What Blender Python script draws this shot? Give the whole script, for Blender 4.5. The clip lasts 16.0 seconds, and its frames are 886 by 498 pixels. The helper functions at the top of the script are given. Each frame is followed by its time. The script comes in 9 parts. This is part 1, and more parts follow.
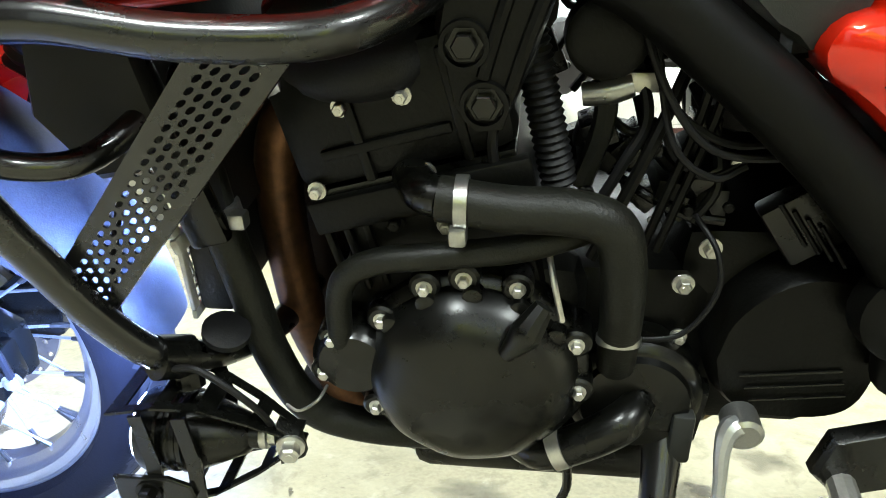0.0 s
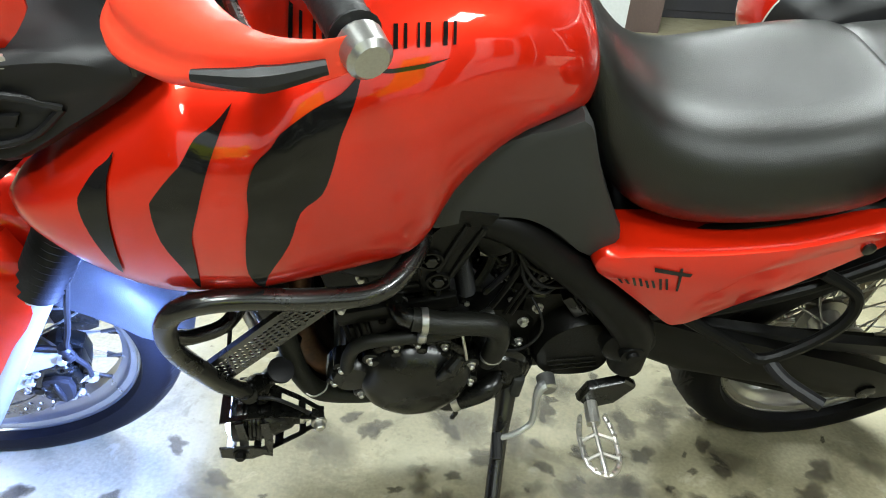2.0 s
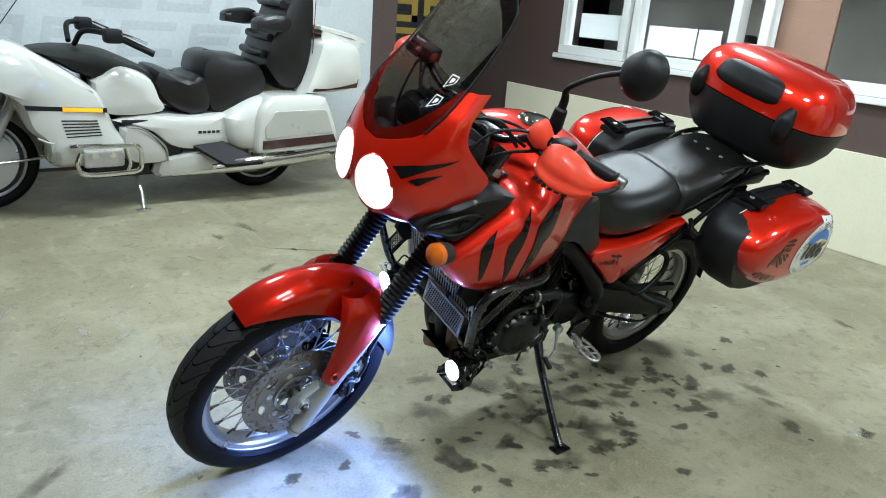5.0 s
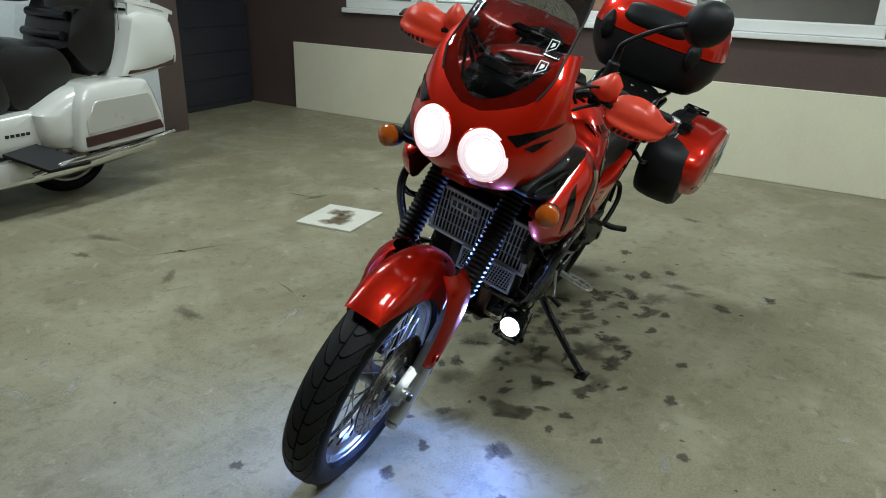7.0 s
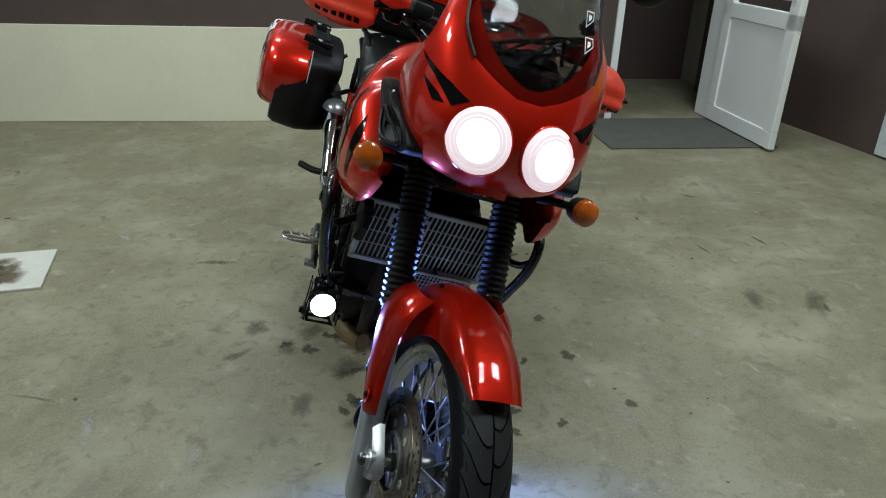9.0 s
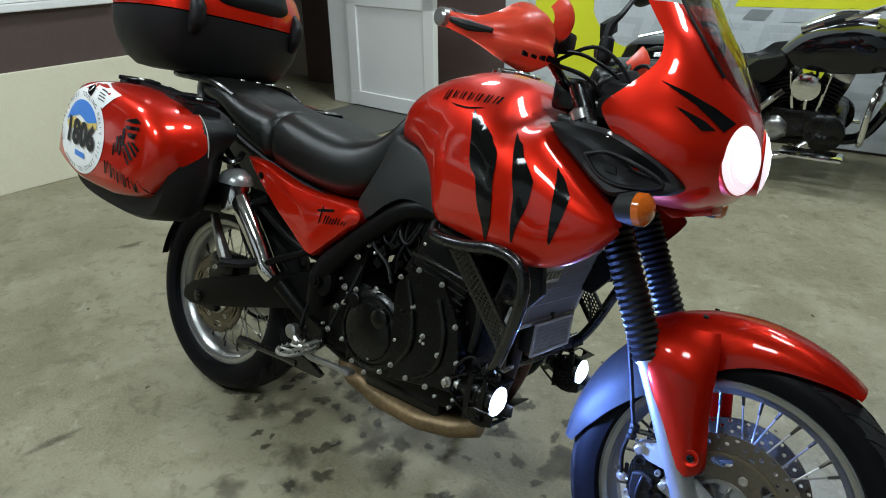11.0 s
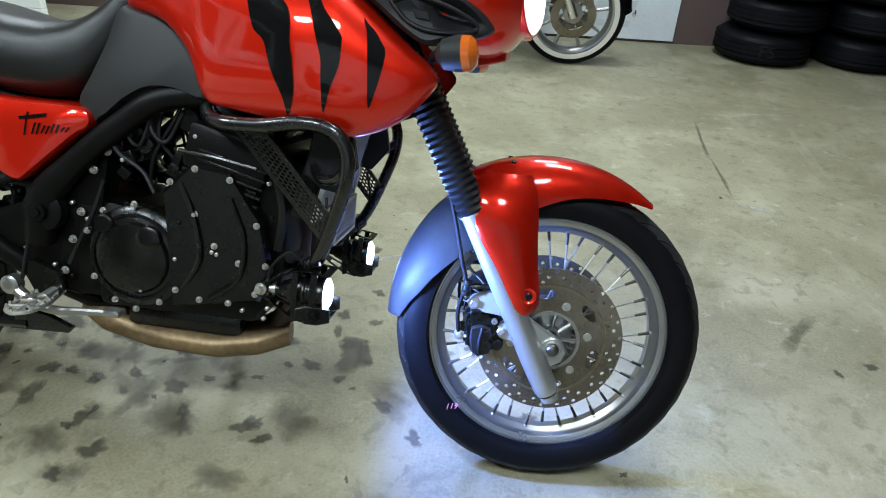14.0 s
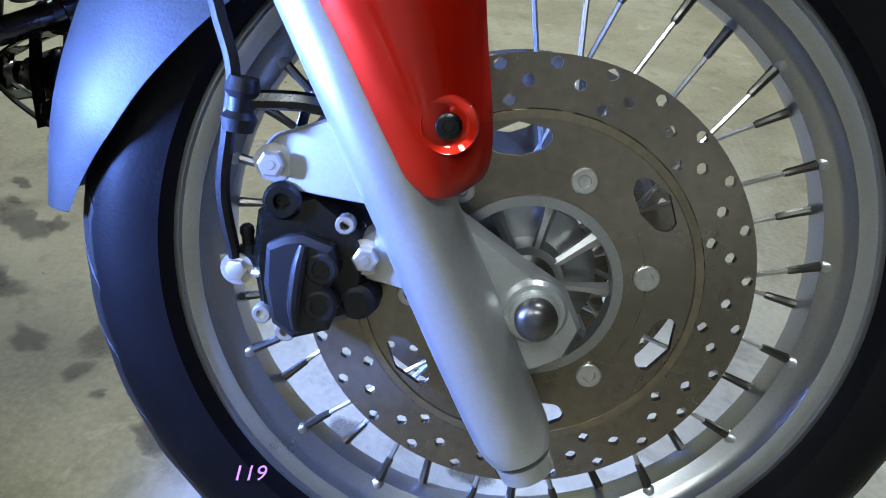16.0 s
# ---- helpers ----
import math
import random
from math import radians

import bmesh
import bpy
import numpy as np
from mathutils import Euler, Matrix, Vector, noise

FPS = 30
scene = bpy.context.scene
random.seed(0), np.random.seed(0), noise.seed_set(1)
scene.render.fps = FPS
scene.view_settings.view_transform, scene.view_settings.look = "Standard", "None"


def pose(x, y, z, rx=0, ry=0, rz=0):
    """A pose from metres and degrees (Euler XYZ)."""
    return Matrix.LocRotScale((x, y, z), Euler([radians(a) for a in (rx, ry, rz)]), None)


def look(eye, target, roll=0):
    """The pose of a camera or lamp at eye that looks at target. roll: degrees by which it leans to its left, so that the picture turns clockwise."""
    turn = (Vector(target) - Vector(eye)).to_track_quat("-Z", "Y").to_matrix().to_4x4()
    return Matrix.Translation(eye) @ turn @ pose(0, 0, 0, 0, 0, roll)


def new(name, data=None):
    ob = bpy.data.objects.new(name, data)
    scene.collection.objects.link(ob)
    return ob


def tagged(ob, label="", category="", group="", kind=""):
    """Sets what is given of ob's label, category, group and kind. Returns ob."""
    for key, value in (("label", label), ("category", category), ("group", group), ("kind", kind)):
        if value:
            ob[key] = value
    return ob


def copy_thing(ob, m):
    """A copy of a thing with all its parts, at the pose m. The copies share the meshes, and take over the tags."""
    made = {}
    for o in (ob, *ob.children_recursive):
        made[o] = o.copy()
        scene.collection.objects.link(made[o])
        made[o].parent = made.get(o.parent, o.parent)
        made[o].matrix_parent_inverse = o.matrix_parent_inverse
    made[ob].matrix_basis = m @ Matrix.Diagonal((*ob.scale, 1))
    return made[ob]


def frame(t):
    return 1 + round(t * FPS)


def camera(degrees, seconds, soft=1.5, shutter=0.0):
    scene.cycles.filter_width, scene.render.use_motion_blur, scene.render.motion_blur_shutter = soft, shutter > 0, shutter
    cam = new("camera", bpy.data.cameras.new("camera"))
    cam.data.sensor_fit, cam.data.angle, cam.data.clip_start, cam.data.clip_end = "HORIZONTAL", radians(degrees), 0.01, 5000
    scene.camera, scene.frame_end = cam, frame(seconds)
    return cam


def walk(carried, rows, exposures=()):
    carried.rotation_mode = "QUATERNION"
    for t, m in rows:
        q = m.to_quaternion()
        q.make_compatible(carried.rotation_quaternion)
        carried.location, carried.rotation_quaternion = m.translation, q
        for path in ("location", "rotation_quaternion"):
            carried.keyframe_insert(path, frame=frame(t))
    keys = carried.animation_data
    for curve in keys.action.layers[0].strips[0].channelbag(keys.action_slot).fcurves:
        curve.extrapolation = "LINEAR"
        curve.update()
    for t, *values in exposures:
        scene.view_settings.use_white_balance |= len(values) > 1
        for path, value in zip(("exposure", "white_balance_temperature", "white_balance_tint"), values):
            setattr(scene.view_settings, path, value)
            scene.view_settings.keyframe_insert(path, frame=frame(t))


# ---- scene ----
cam = camera(64.0, 16.0, 1.0)

# seconds, place, and heading, pitch and roll in degrees
PATH = [
    (0, 0.784, 0.828, 0.625, -172.86, -12.89, 0.18),
    (0.5, 0.791, 0.822, 0.625, -173.22, -14.44, 0.25),
    (1, 0.822, 0.828, 0.619, -175.18, -17.87, 1.43),
    (1.5, 0.853, 0.897, 0.767, -180.67, -26.91, 3.54),
    (2, 0.950, 1.130, 1.119, -189.81, -29.82, 5.13),
    (2.5, 1.185, 1.499, 1.284, -197.65, -26.78, 4.40),
    (3, 1.513, 1.692, 1.319, -204.96, -23.74, 4.35),
    (3.2, 1.616, 1.771, 1.350, -206.42, -22.68, 4.47),
    (5.3, 2.429, 1.778, 1.379, -219.79, -18.76, 4.05),
    (5.5, 2.493, 1.707, 1.371, -221.34, -19.18, 3.68),
    (6, 2.669, 1.545, 1.379, -226.65, -19.67, 2.98),
    (6.5, 2.855, 1.357, 1.376, -232.45, -20.16, 2.02),
    (7, 2.955, 1.086, 1.372, -240.69, -21.28, 1.52),
    (7.5, 2.974, 0.795, 1.362, -249.07, -22.33, 1.58),
    (8, 2.995, 0.440, 1.386, -259.13, -23.25, 1.66),
    (8.2, 2.960, 0.316, 1.370, -263.60, -23.49, 1.86),
    (10.3, 2.169, -0.813, 1.390, -309.53, -24.97, 1.21),
    (10.5, 2.059, -0.920, 1.389, -313.32, -24.79, 0.88),
    (11, 1.785, -1.155, 1.422, -321.90, -24.82, -0.82),
    (11.5, 1.501, -1.307, 1.432, -330.32, -24.54, -1.71),
    (12, 1.322, -1.500, 1.479, -336.79, -24.40, -1.64),
    (12.5, 1.160, -1.759, 1.539, -342.32, -24.37, -1.03),
    (13, 1.114, -1.798, 1.521, -347.19, -25.33, 0.64),
    (13.5, 1.220, -1.613, 1.444, -350.76, -27.74, 2.44),
    (14, 1.425, -1.217, 1.281, -354.96, -30.84, 3.73),
    (14.5, 1.502, -0.851, 1.097, -359.05, -33.32, 5.44),
    (15, 1.503, -0.509, 0.835, -359.45, -34.55, 5.14),
    (15.5, 1.514, -0.406, 0.679, -358.59, -34.91, 4.89),
    (16, 1.526, -0.381, 0.647, -355.70, -35.08, 4.25),
]
EXPO = [(0, 1.15, 6150, 9), (1.5, 0.7, 6150, 10), (2.5, 0.67, 6150, 10), (3, 0.5, 6000, 10), (5.5, -0.38, 5600, 9), (6, -0.65, 5700, 9), (7, -0.98, 5850, 8), (8, -1.12, 5800, 8), (10.5, -1.0, 5700, 11), (12.5, -0.08, 6100, 9), (13.5, -0.12, 5900, 10), (14.5, -0.25, 5450, 11), (15, -0.36, 5400, 12), (16, -0.40, 5750, 13)]
walk(cam, [(t, pose(x, y, z, 90, 0, yaw) @ pose(0, 0, 0, pitch) @ pose(0, 0, 0, 0, 0, roll)) for t, x, y, z, yaw, pitch, roll in PATH], EXPO)

# ---- world and large lights ----
world = bpy.data.worlds.new("night")
scene.world = world
world.use_nodes = True
world.node_tree.nodes["Background"].inputs[0].default_value = (0.02, 0.025, 0.04, 1)
world.node_tree.nodes["Background"].inputs[1].default_value = 0.3

CEILING = 3.3
LAMP_POWER = 82.0
LAMP_SPOTS = [(-1.3, -0.6), (1.85, 1.05), (-0.15, -1.95), (1.6, -1.9), (-1.1, 2.6), (1.6, 2.6)]
LAMP_TINT = (0.95, 1.0, 0.93)

LEAN = 16.7          # degrees by which the motorcycle leans onto its stand
FOG_AT = (1.105, 0.213, 0.408)
HEAD_AT = (1.447, 0.078, 1.022)


BIKE = pose(0, -0.025, 0.006, -LEAN)


def bike_to_world(p):
    return BIKE @ Vector(p)


def beam(name, at, to, watts, angle, tint, blend=0.6, size=0.03):
    """A lamp in a headlight or fog lamp."""
    data = bpy.data.lights.new(name, "SPOT")
    data.energy, data.spot_size, data.spot_blend, data.color, data.shadow_soft_size = watts, radians(angle), blend, tint, size
    ob = new(name, data)
    ob.matrix_world = look(bike_to_world(at), bike_to_world(to))
    return ob


for side in (1, -1):
    x, y, z = FOG_AT
    z += 0.0 if side > 0 else 0.025
    beam("fog_beam", (x + 0.03, side * y, z), (x + 1.0, side * y * 0.4, z + 0.0), 80.0, 172, (0.2, 0.34, 1.0), 1.0, 0.02)
    x, y, z = HEAD_AT
    beam("head_beam", (x + 0.035, side * y, z), (x + 1.0, side * y, z - 0.12), 0.8, 100, (1.0, 0.95, 0.88), 0.8, 0.04)


# ---- materials ----
def material(name, base, rough=0.5, metal=0.0, vary=0.15, scale=12.0, fine=160.0, bump=0.0, coat=0.0, second=None, spots=0.5, spec=0.5, rough_vary=0.1):
    """A surface with stains at one scale and grain at a finer one."""
    m = bpy.data.materials.new(name)
    m.use_nodes = True
    nodes, links = m.node_tree.nodes, m.node_tree.links
    shader = nodes["Principled BSDF"]
    shader.inputs["Metallic"].default_value = metal
    shader.inputs["Specular IOR Level"].default_value = spec
    shader.inputs["Coat Weight"].default_value = coat
    shader.inputs["Coat Roughness"].default_value = 0.04
    place = nodes.new("ShaderNodeTexCoord")
    big = nodes.new("ShaderNodeTexNoise")
    big.inputs["Scale"].default_value, big.inputs["Detail"].default_value, big.inputs["Roughness"].default_value = scale, 6, 0.65
    links.new(place.outputs["Object"], big.inputs["Vector"])
    small = nodes.new("ShaderNodeTexNoise")
    small.inputs["Scale"].default_value, small.inputs["Detail"].default_value = fine, 3
    links.new(place.outputs["Object"], small.inputs["Vector"])
    ramp = nodes.new("ShaderNodeMapRange")
    ramp.inputs["From Min"].default_value, ramp.inputs["From Max"].default_value = spots - 0.2, spots + 0.2
    links.new(big.outputs["Fac"], ramp.inputs["Value"])
    mix = nodes.new("ShaderNodeMix")
    mix.data_type = "RGBA"
    dark = second or tuple(c * (1 - vary) for c in base)
    mix.inputs["A"].default_value = (*dark, 1)
    mix.inputs["B"].default_value = (*base, 1)
    links.new(ramp.outputs["Result"], mix.inputs["Factor"])
    grain = nodes.new("ShaderNodeMix")
    grain.data_type, grain.blend_type = "RGBA", "OVERLAY"
    grain.inputs["Factor"].default_value = min(0.6, vary * 1.2)
    links.new(mix.outputs["Result"], grain.inputs["A"])
    links.new(small.outputs["Fac"], grain.inputs["B"])
    links.new(grain.outputs["Result"], shader.inputs["Base Color"])
    rr = nodes.new("ShaderNodeMapRange")
    rr.inputs["To Min"].default_value, rr.inputs["To Max"].default_value = max(0.02, rough - rough_vary), min(1, rough + rough_vary)
    links.new(big.outputs["Fac"], rr.inputs["Value"])
    links.new(rr.outputs["Result"], shader.inputs["Roughness"])
    if bump:
        b = nodes.new("ShaderNodeBump")
        b.inputs["Strength"].default_value, b.inputs["Distance"].default_value = bump, 0.002
        links.new(small.outputs["Fac"], b.inputs["Height"])
        links.new(b.outputs["Normal"], shader.inputs["Normal"])
    return m


def glow(name, tint, strength):
    m = bpy.data.materials.new(name)
    m.use_nodes = True
    shader = m.node_tree.nodes["Principled BSDF"]
    shader.inputs["Base Color"].default_value = (tint[0] * 0.8, tint[1] * 0.8, tint[2] * 0.8, 1)
    shader.inputs["Roughness"].default_value = 0.1
    shader.inputs["Emission Color"].default_value = (*tint, 1)
    shader.inputs["Emission Strength"].default_value = strength
    return m


def clear(name, tint, rough=0.02, ior=1.45, alpha=1.0):
    m = bpy.data.materials.new(name)
    m.use_nodes = True
    shader = m.node_tree.nodes["Principled BSDF"]
    shader.inputs["Base Color"].default_value = (*tint, 1)
    shader.inputs["Roughness"].default_value = rough
    shader.inputs["Transmission Weight"].default_value = 1.0
    shader.inputs["IOR"].default_value = ior
    return m


def floor_material():
    """Power-floated concrete: cloudy patches, pale scuffs, dark specks and long faint streaks."""
    m = material("worn_concrete", (0.257, 0.234, 0.149), 0.5, 0, 0.3, 0.9, 120, 0.25, second=(0.172, 0.154, 0.095), rough_vary=0.2, spec=0.4)
    nodes, links = m.node_tree.nodes, m.node_tree.links
    shader = nodes["Principled BSDF"]
    place = nodes["Texture Coordinate"]
    last = shader.inputs["Base Color"].links[0].from_socket
    layers = ((2.6, 0.46, 0.66, (0.320, 0.296, 0.204, 1), 0.75, (1, 1, 1)), (7.0, 0.54, 0.70, (0.156, 0.144, 0.094, 1), 0.55, (1, 1, 1)), (20.0, 0.54, 0.70, (0.133, 0.118, 0.070, 1), 0.65, (1, 1, 1)), (9.0, 0.58, 0.66, (0.117, 0.103, 0.060, 1), 0.5, (1, 1, 1)), (13.0, 0.60, 0.70, (0.374, 0.357, 0.275, 1), 0.55, (1, 1, 1)),
              (5.0, 0.60, 0.72, (0.335, 0.319, 0.241, 1), 0.5, (1, 0.12, 1)), (4.0, 0.62, 0.74, (0.140, 0.129, 0.087, 1), 0.5, (0.1, 1, 1)), (48.0, 0.64, 0.72, (0.101, 0.091, 0.060, 1), 0.7, (1, 1, 1)))
    for scale, lo, hi, tint, amount, stretch in layers:
        n = nodes.new("ShaderNodeTexNoise")
        n.inputs["Scale"].default_value, n.inputs["Detail"].default_value, n.inputs["Roughness"].default_value = scale, 9, 0.64
        n.inputs["Distortion"].default_value = 0.4
        shift = nodes.new("ShaderNodeMapping")
        shift.inputs["Location"].default_value = (scale * 1.7, scale * 0.3, 0)
        shift.inputs["Rotation"].default_value = (0, 0, 0.35)
        shift.inputs["Scale"].default_value = stretch
        links.new(place.outputs["Object"], shift.inputs["Vector"])
        links.new(shift.outputs["Vector"], n.inputs["Vector"])
        r = nodes.new("ShaderNodeMapRange")
        r.inputs["From Min"].default_value, r.inputs["From Max"].default_value, r.inputs["To Max"].default_value = lo, hi, amount
        links.new(n.outputs["Fac"], r.inputs["Value"])
        x = nodes.new("ShaderNodeMix")
        x.data_type = "RGBA"
        links.new(r.outputs["Result"], x.inputs["Factor"])
        links.new(last, x.inputs["A"])
        x.inputs["B"].default_value = tint
        last = x.outputs["Result"]
    links.new(last, shader.inputs["Base Color"])
    return m


M = {}
M["floor"] = floor_material()
M["cream"] = material("cream_wall_paint", (0.74, 0.70, 0.53), 0.6, 0, 0.1, 1.5, 60, 0.15)
M["brown"] = material("brown_wall_paint", (0.085, 0.057, 0.05), 0.5, 0, 0.15, 2.0, 60, 0.1)
M["ceiling"] = material("grey_ceiling", (0.3, 0.3, 0.28), 0.8, 0, 0.08, 1.0, 40)
M["frame_white"] = material("white_plastic_frame", (0.78, 0.78, 0.76), 0.35, 0, 0.05, 3, 60)
M["mural_white"] = material("printed_white_banner", (0.57, 0.60, 0.61), 0.5, 0, 0.1, 2.5, 40)
M["mural_grey"] = material("printed_grey_letters", (0.50, 0.53, 0.54), 0.5, 0, 0.12, 2.5, 40)
M["mural_dark"] = material("printed_dark_grey", (0.25, 0.27, 0.27), 0.5, 0, 0.1, 2.5, 40)
M["mural_yellow"] = material("printed_yellow", (0.72, 0.74, 0.012), 0.5, 0, 0.06, 2.5, 40)
M["door_dark"] = material("dark_blue_shutter", (0.022, 0.022, 0.03), 0.45, 0, 0.2, 3, 60)
M["gold"] = material("yellow_brown_lettering", (0.42, 0.29, 0.05), 0.5, 0, 0.15, 4, 60)
M["mat"] = material("dark_door_mat", (0.1, 0.098, 0.085), 0.9, 0, 0.3, 8, 220, 0.6)
M["paper"] = material("white_paper", (0.75, 0.76, 0.74), 0.7, 0, 0.05, 6, 80)
M["tile"] = material("dirty_white_tile", (0.62, 0.6, 0.52), 0.4, 0, 0.1, 9, 70)
M["red"] = material("metallic_red_paint", (0.54, 0.0130, 0.0012), 0.38, 0.55, 0.08, 2.0, 2200, 0, coat=1.0, rough_vary=0.04, spec=0.1)
M["guard_red"] = material("bright_red_plastic", (0.88, 0.10, 0.045), 0.35, 0, 0.06, 8, 300, 0, coat=0.2)
M["decal_black"] = material("black_vinyl_decal", (0.005, 0.005, 0.005), 0.08, 0, 0.2, 20, 200, 0, spec=0.28, rough_vary=0.04)
M["plastic"] = material("black_grained_plastic", (0.007, 0.007, 0.0075), 0.5, 0, 0.2, 14, 900, 0.12, spec=0.25)
M["grey_plastic"] = material("dark_grey_plastic", (0.018, 0.019, 0.018), 0.5, 0, 0.15, 14, 900, 0.12, spec=0.25)
M["leather"] = material("black_seat_vinyl", (0.0055, 0.006, 0.005), 0.35, 0, 0.25, 9, 700, 0.25, spec=0.36)
M["white_seat"] = material("dark_brown_black_leather", (0.008, 0.0068, 0.0066), 0.36, 0, 0.3, 9, 500, 0.3, spec=0.4)
M["engine"] = material("black_engine_paint", (0.0024, 0.0025, 0.0019), 0.27, 0.0, 0.3, 12, 300, 0.06, coat=0.0, spec=0.35)
M["engine_rough"] = material("dusty_black_casting", (0.0026, 0.0026, 0.0021), 0.38, 0.0, 0.35, 10, 260, 0.2, spec=0.14)
M["tube_black"] = material("black_powder_coat", (0.004, 0.004, 0.0038), 0.27, 0.0, 0.25, 16, 500, 0.06, coat=0.4, spec=0.45)
M["frame_black"] = material("dull_black_frame_paint", (0.003, 0.003, 0.0027), 0.42, 0.0, 0.3, 14, 300, 0.1, spec=0.12)
M["rubber"] = material("black_rubber", (0.007, 0.007, 0.0075), 0.5, 0, 0.25, 16, 400, 0.15, spec=0.2)
M["hose"] = material("dusty_rubber_hose", (0.0085, 0.0088, 0.0065), 0.46, 0, 0.45, 22, 400, 0.25, spec=0.25)
M["tyre"] = material("tyre_rubber", (0.0045, 0.0045, 0.0055), 0.5, 0, 0.3, 18, 300, 0.2, spec=0.09)
M["tread"] = material("dusty_tread_rubber", (0.014, 0.014, 0.014), 0.6, 0, 0.35, 20, 260, 0.3, spec=0.25)
M["alloy"] = material("brushed_alloy", (0.37, 0.37, 0.355), 0.30, 0.9, 0.12, 7, 500, 0.03)
M["silver"] = material("silver_paint", (0.42, 0.43, 0.425), 0.34, 0.75, 0.08, 12, 300)
M["nipple"] = material("dull_nipple_steel", (0.10, 0.095, 0.08), 0.32, 0.85, 0.2, 40, 300)
M["disc_inner"] = material("bronzed_disc_steel", (0.26, 0.22, 0.15), 0.38, 0.9, 0.25, 14, 160, 0.05)
M["disc"] = material("worn_disc_steel", (0.215, 0.188, 0.145), 0.28, 0.9, 0.2, 9, 120, 0.05)
M["dusty_plastic"] = material("dusty_grey_plastic", (0.048, 0.049, 0.050), 0.5, 0, 0.3, 26, 520, 0.16, spec=0.3)
tree = M["disc"].node_tree
ring_way = tree.nodes.new("ShaderNodeTangent")
ring_way.direction_type, ring_way.axis = "RADIAL", "Y"
tree.links.new(ring_way.outputs["Tangent"], tree.nodes["Principled BSDF"].inputs["Tangent"])
tree.nodes["Principled BSDF"].inputs["Anisotropic"].default_value = 0.8
M["steel"] = material("steel_bolt", (0.55, 0.54, 0.5), 0.35, 0.9, 0.15, 40, 300)
M["chrome"] = material("chrome", (0.75, 0.75, 0.74), 0.1, 1.0, 0.05, 10, 100, rough_vary=0.04)
M["copper"] = material("heat_tinted_exhaust", (0.15, 0.07, 0.03), 0.42, 0.75, 0.5, 9, 120, 0.1, second=(0.04, 0.022, 0.018))
M["darker"] = material("darker_exhaust_steel", (0.05, 0.03, 0.022), 0.5, 0.5, 0.5, 9, 120, 0.1, second=(0.015, 0.011, 0.01))
M["pan"] = material("tan_exhaust_box", (0.24, 0.165, 0.08), 0.45, 0.6, 0.4, 6, 90, 0.1)
M["radiator"] = material("radiator_core", (0.010, 0.010, 0.011), 0.5, 0.3, 0.2, 30, 300, 0.2)
M["headlight"] = glow("lit_headlight", (1.0, 0.96, 0.92), 5.0)
# the reflector glows by itself in place of reflected bulb light
M["reflector"] = glow("glowing_reflector", (1.0, 0.80, 0.78), 1.5)
M["foglight"] = glow("lit_fog_lamp", (0.62, 0.75, 1.0), 60.0)
M["amber"] = material("amber_lens", (0.48, 0.10, 0.006), 0.15, 0, 0.1, 30, 200, 0, coat=0.6)
# amber reflector strip of the white motorcycle, brightness put in as glow
M["amber_glow"] = glow("glowing_amber_marker", (1.0, 0.42, 0.01), 0.8)
M["screen"] = clear("smoked_screen", (0.11, 0.105, 0.11), 0.02, 1.35)
M["glass"] = clear("window_glass", (0.92, 0.94, 0.94), 0.0, 1.2)
M["guard_mesh"] = material("grey_coated_mesh", (0.50, 0.50, 0.49), 0.45, 0.3, 0.15, 30, 300)
M["sticker"] = material("white_sticker", (0.78, 0.78, 0.76), 0.35, 0, 0.05, 10, 80)
M["sticker_blue"] = material("blue_sticker_print", (0.06, 0.2, 0.6), 0.35, 0, 0.05, 10, 80)
M["sticker_yellow"] = material("yellow_sticker_print", (0.6, 0.45, 0.12), 0.35, 0, 0.05, 10, 80)
M["ink"] = material("black_ink", (0.015, 0.015, 0.015), 0.4, 0, 0.1, 10, 80)
M["pink"] = material("pink_chalk", (0.7, 0.25, 0.4), 0.7, 0, 0.1, 30, 200)
M["white_paint"] = material("pearl_white_paint", (0.54, 0.535, 0.49), 0.2, 0, 0.05, 4, 300, 0, coat=0.8)
M["grey_paint"] = material("warm_grey_paint", (0.42, 0.41, 0.37), 0.3, 0.1, 0.08, 4, 300, 0, coat=0.5)
M["dark_red"] = material("dark_red_lens", (0.03, 0.004, 0.006), 0.15, 0, 0.1, 20, 100, 0, coat=0.6)
M["black_gloss"] = material("black_gloss_paint", (0.004, 0.004, 0.0045), 0.06, 0, 0.1, 6, 300, 0, rough_vary=0.03)
M["whitewall"] = material("cream_whitewall", (0.6, 0.57, 0.48), 0.6, 0, 0.1, 10, 100)
M["lamp_tube"] = glow("lit_fluorescent_tube", LAMP_TINT, 9.0)
M["lamp_body"] = M["frame_white"]
M["behind_brown"] = material("brown_curtain", (0.2, 0.11, 0.07), 0.8, 0, 0.2, 3, 60)
M["behind_wall"] = material("beige_room_wall", (0.42, 0.39, 0.33), 0.7, 0, 0.1, 3, 60)


# ---- mesh helpers ----
def finish(bm, smooth=True, angle=35):
    bmesh.ops.recalc_face_normals(bm, faces=bm.faces)
    if smooth:
        for f in bm.faces:
            f.smooth = True
        limit = radians(angle)
        for e in bm.edges:
            if len(e.link_faces) == 2 and e.calc_face_angle(0) > limit:
                e.smooth = False
    return bm


def as_mesh(name, bm, mat, smooth=True, angle=35):
    finish(bm, smooth, angle)
    data = bpy.data.meshes.new(name)
    bm.to_mesh(data)
    bm.free()
    data.materials.append(mat)
    return data


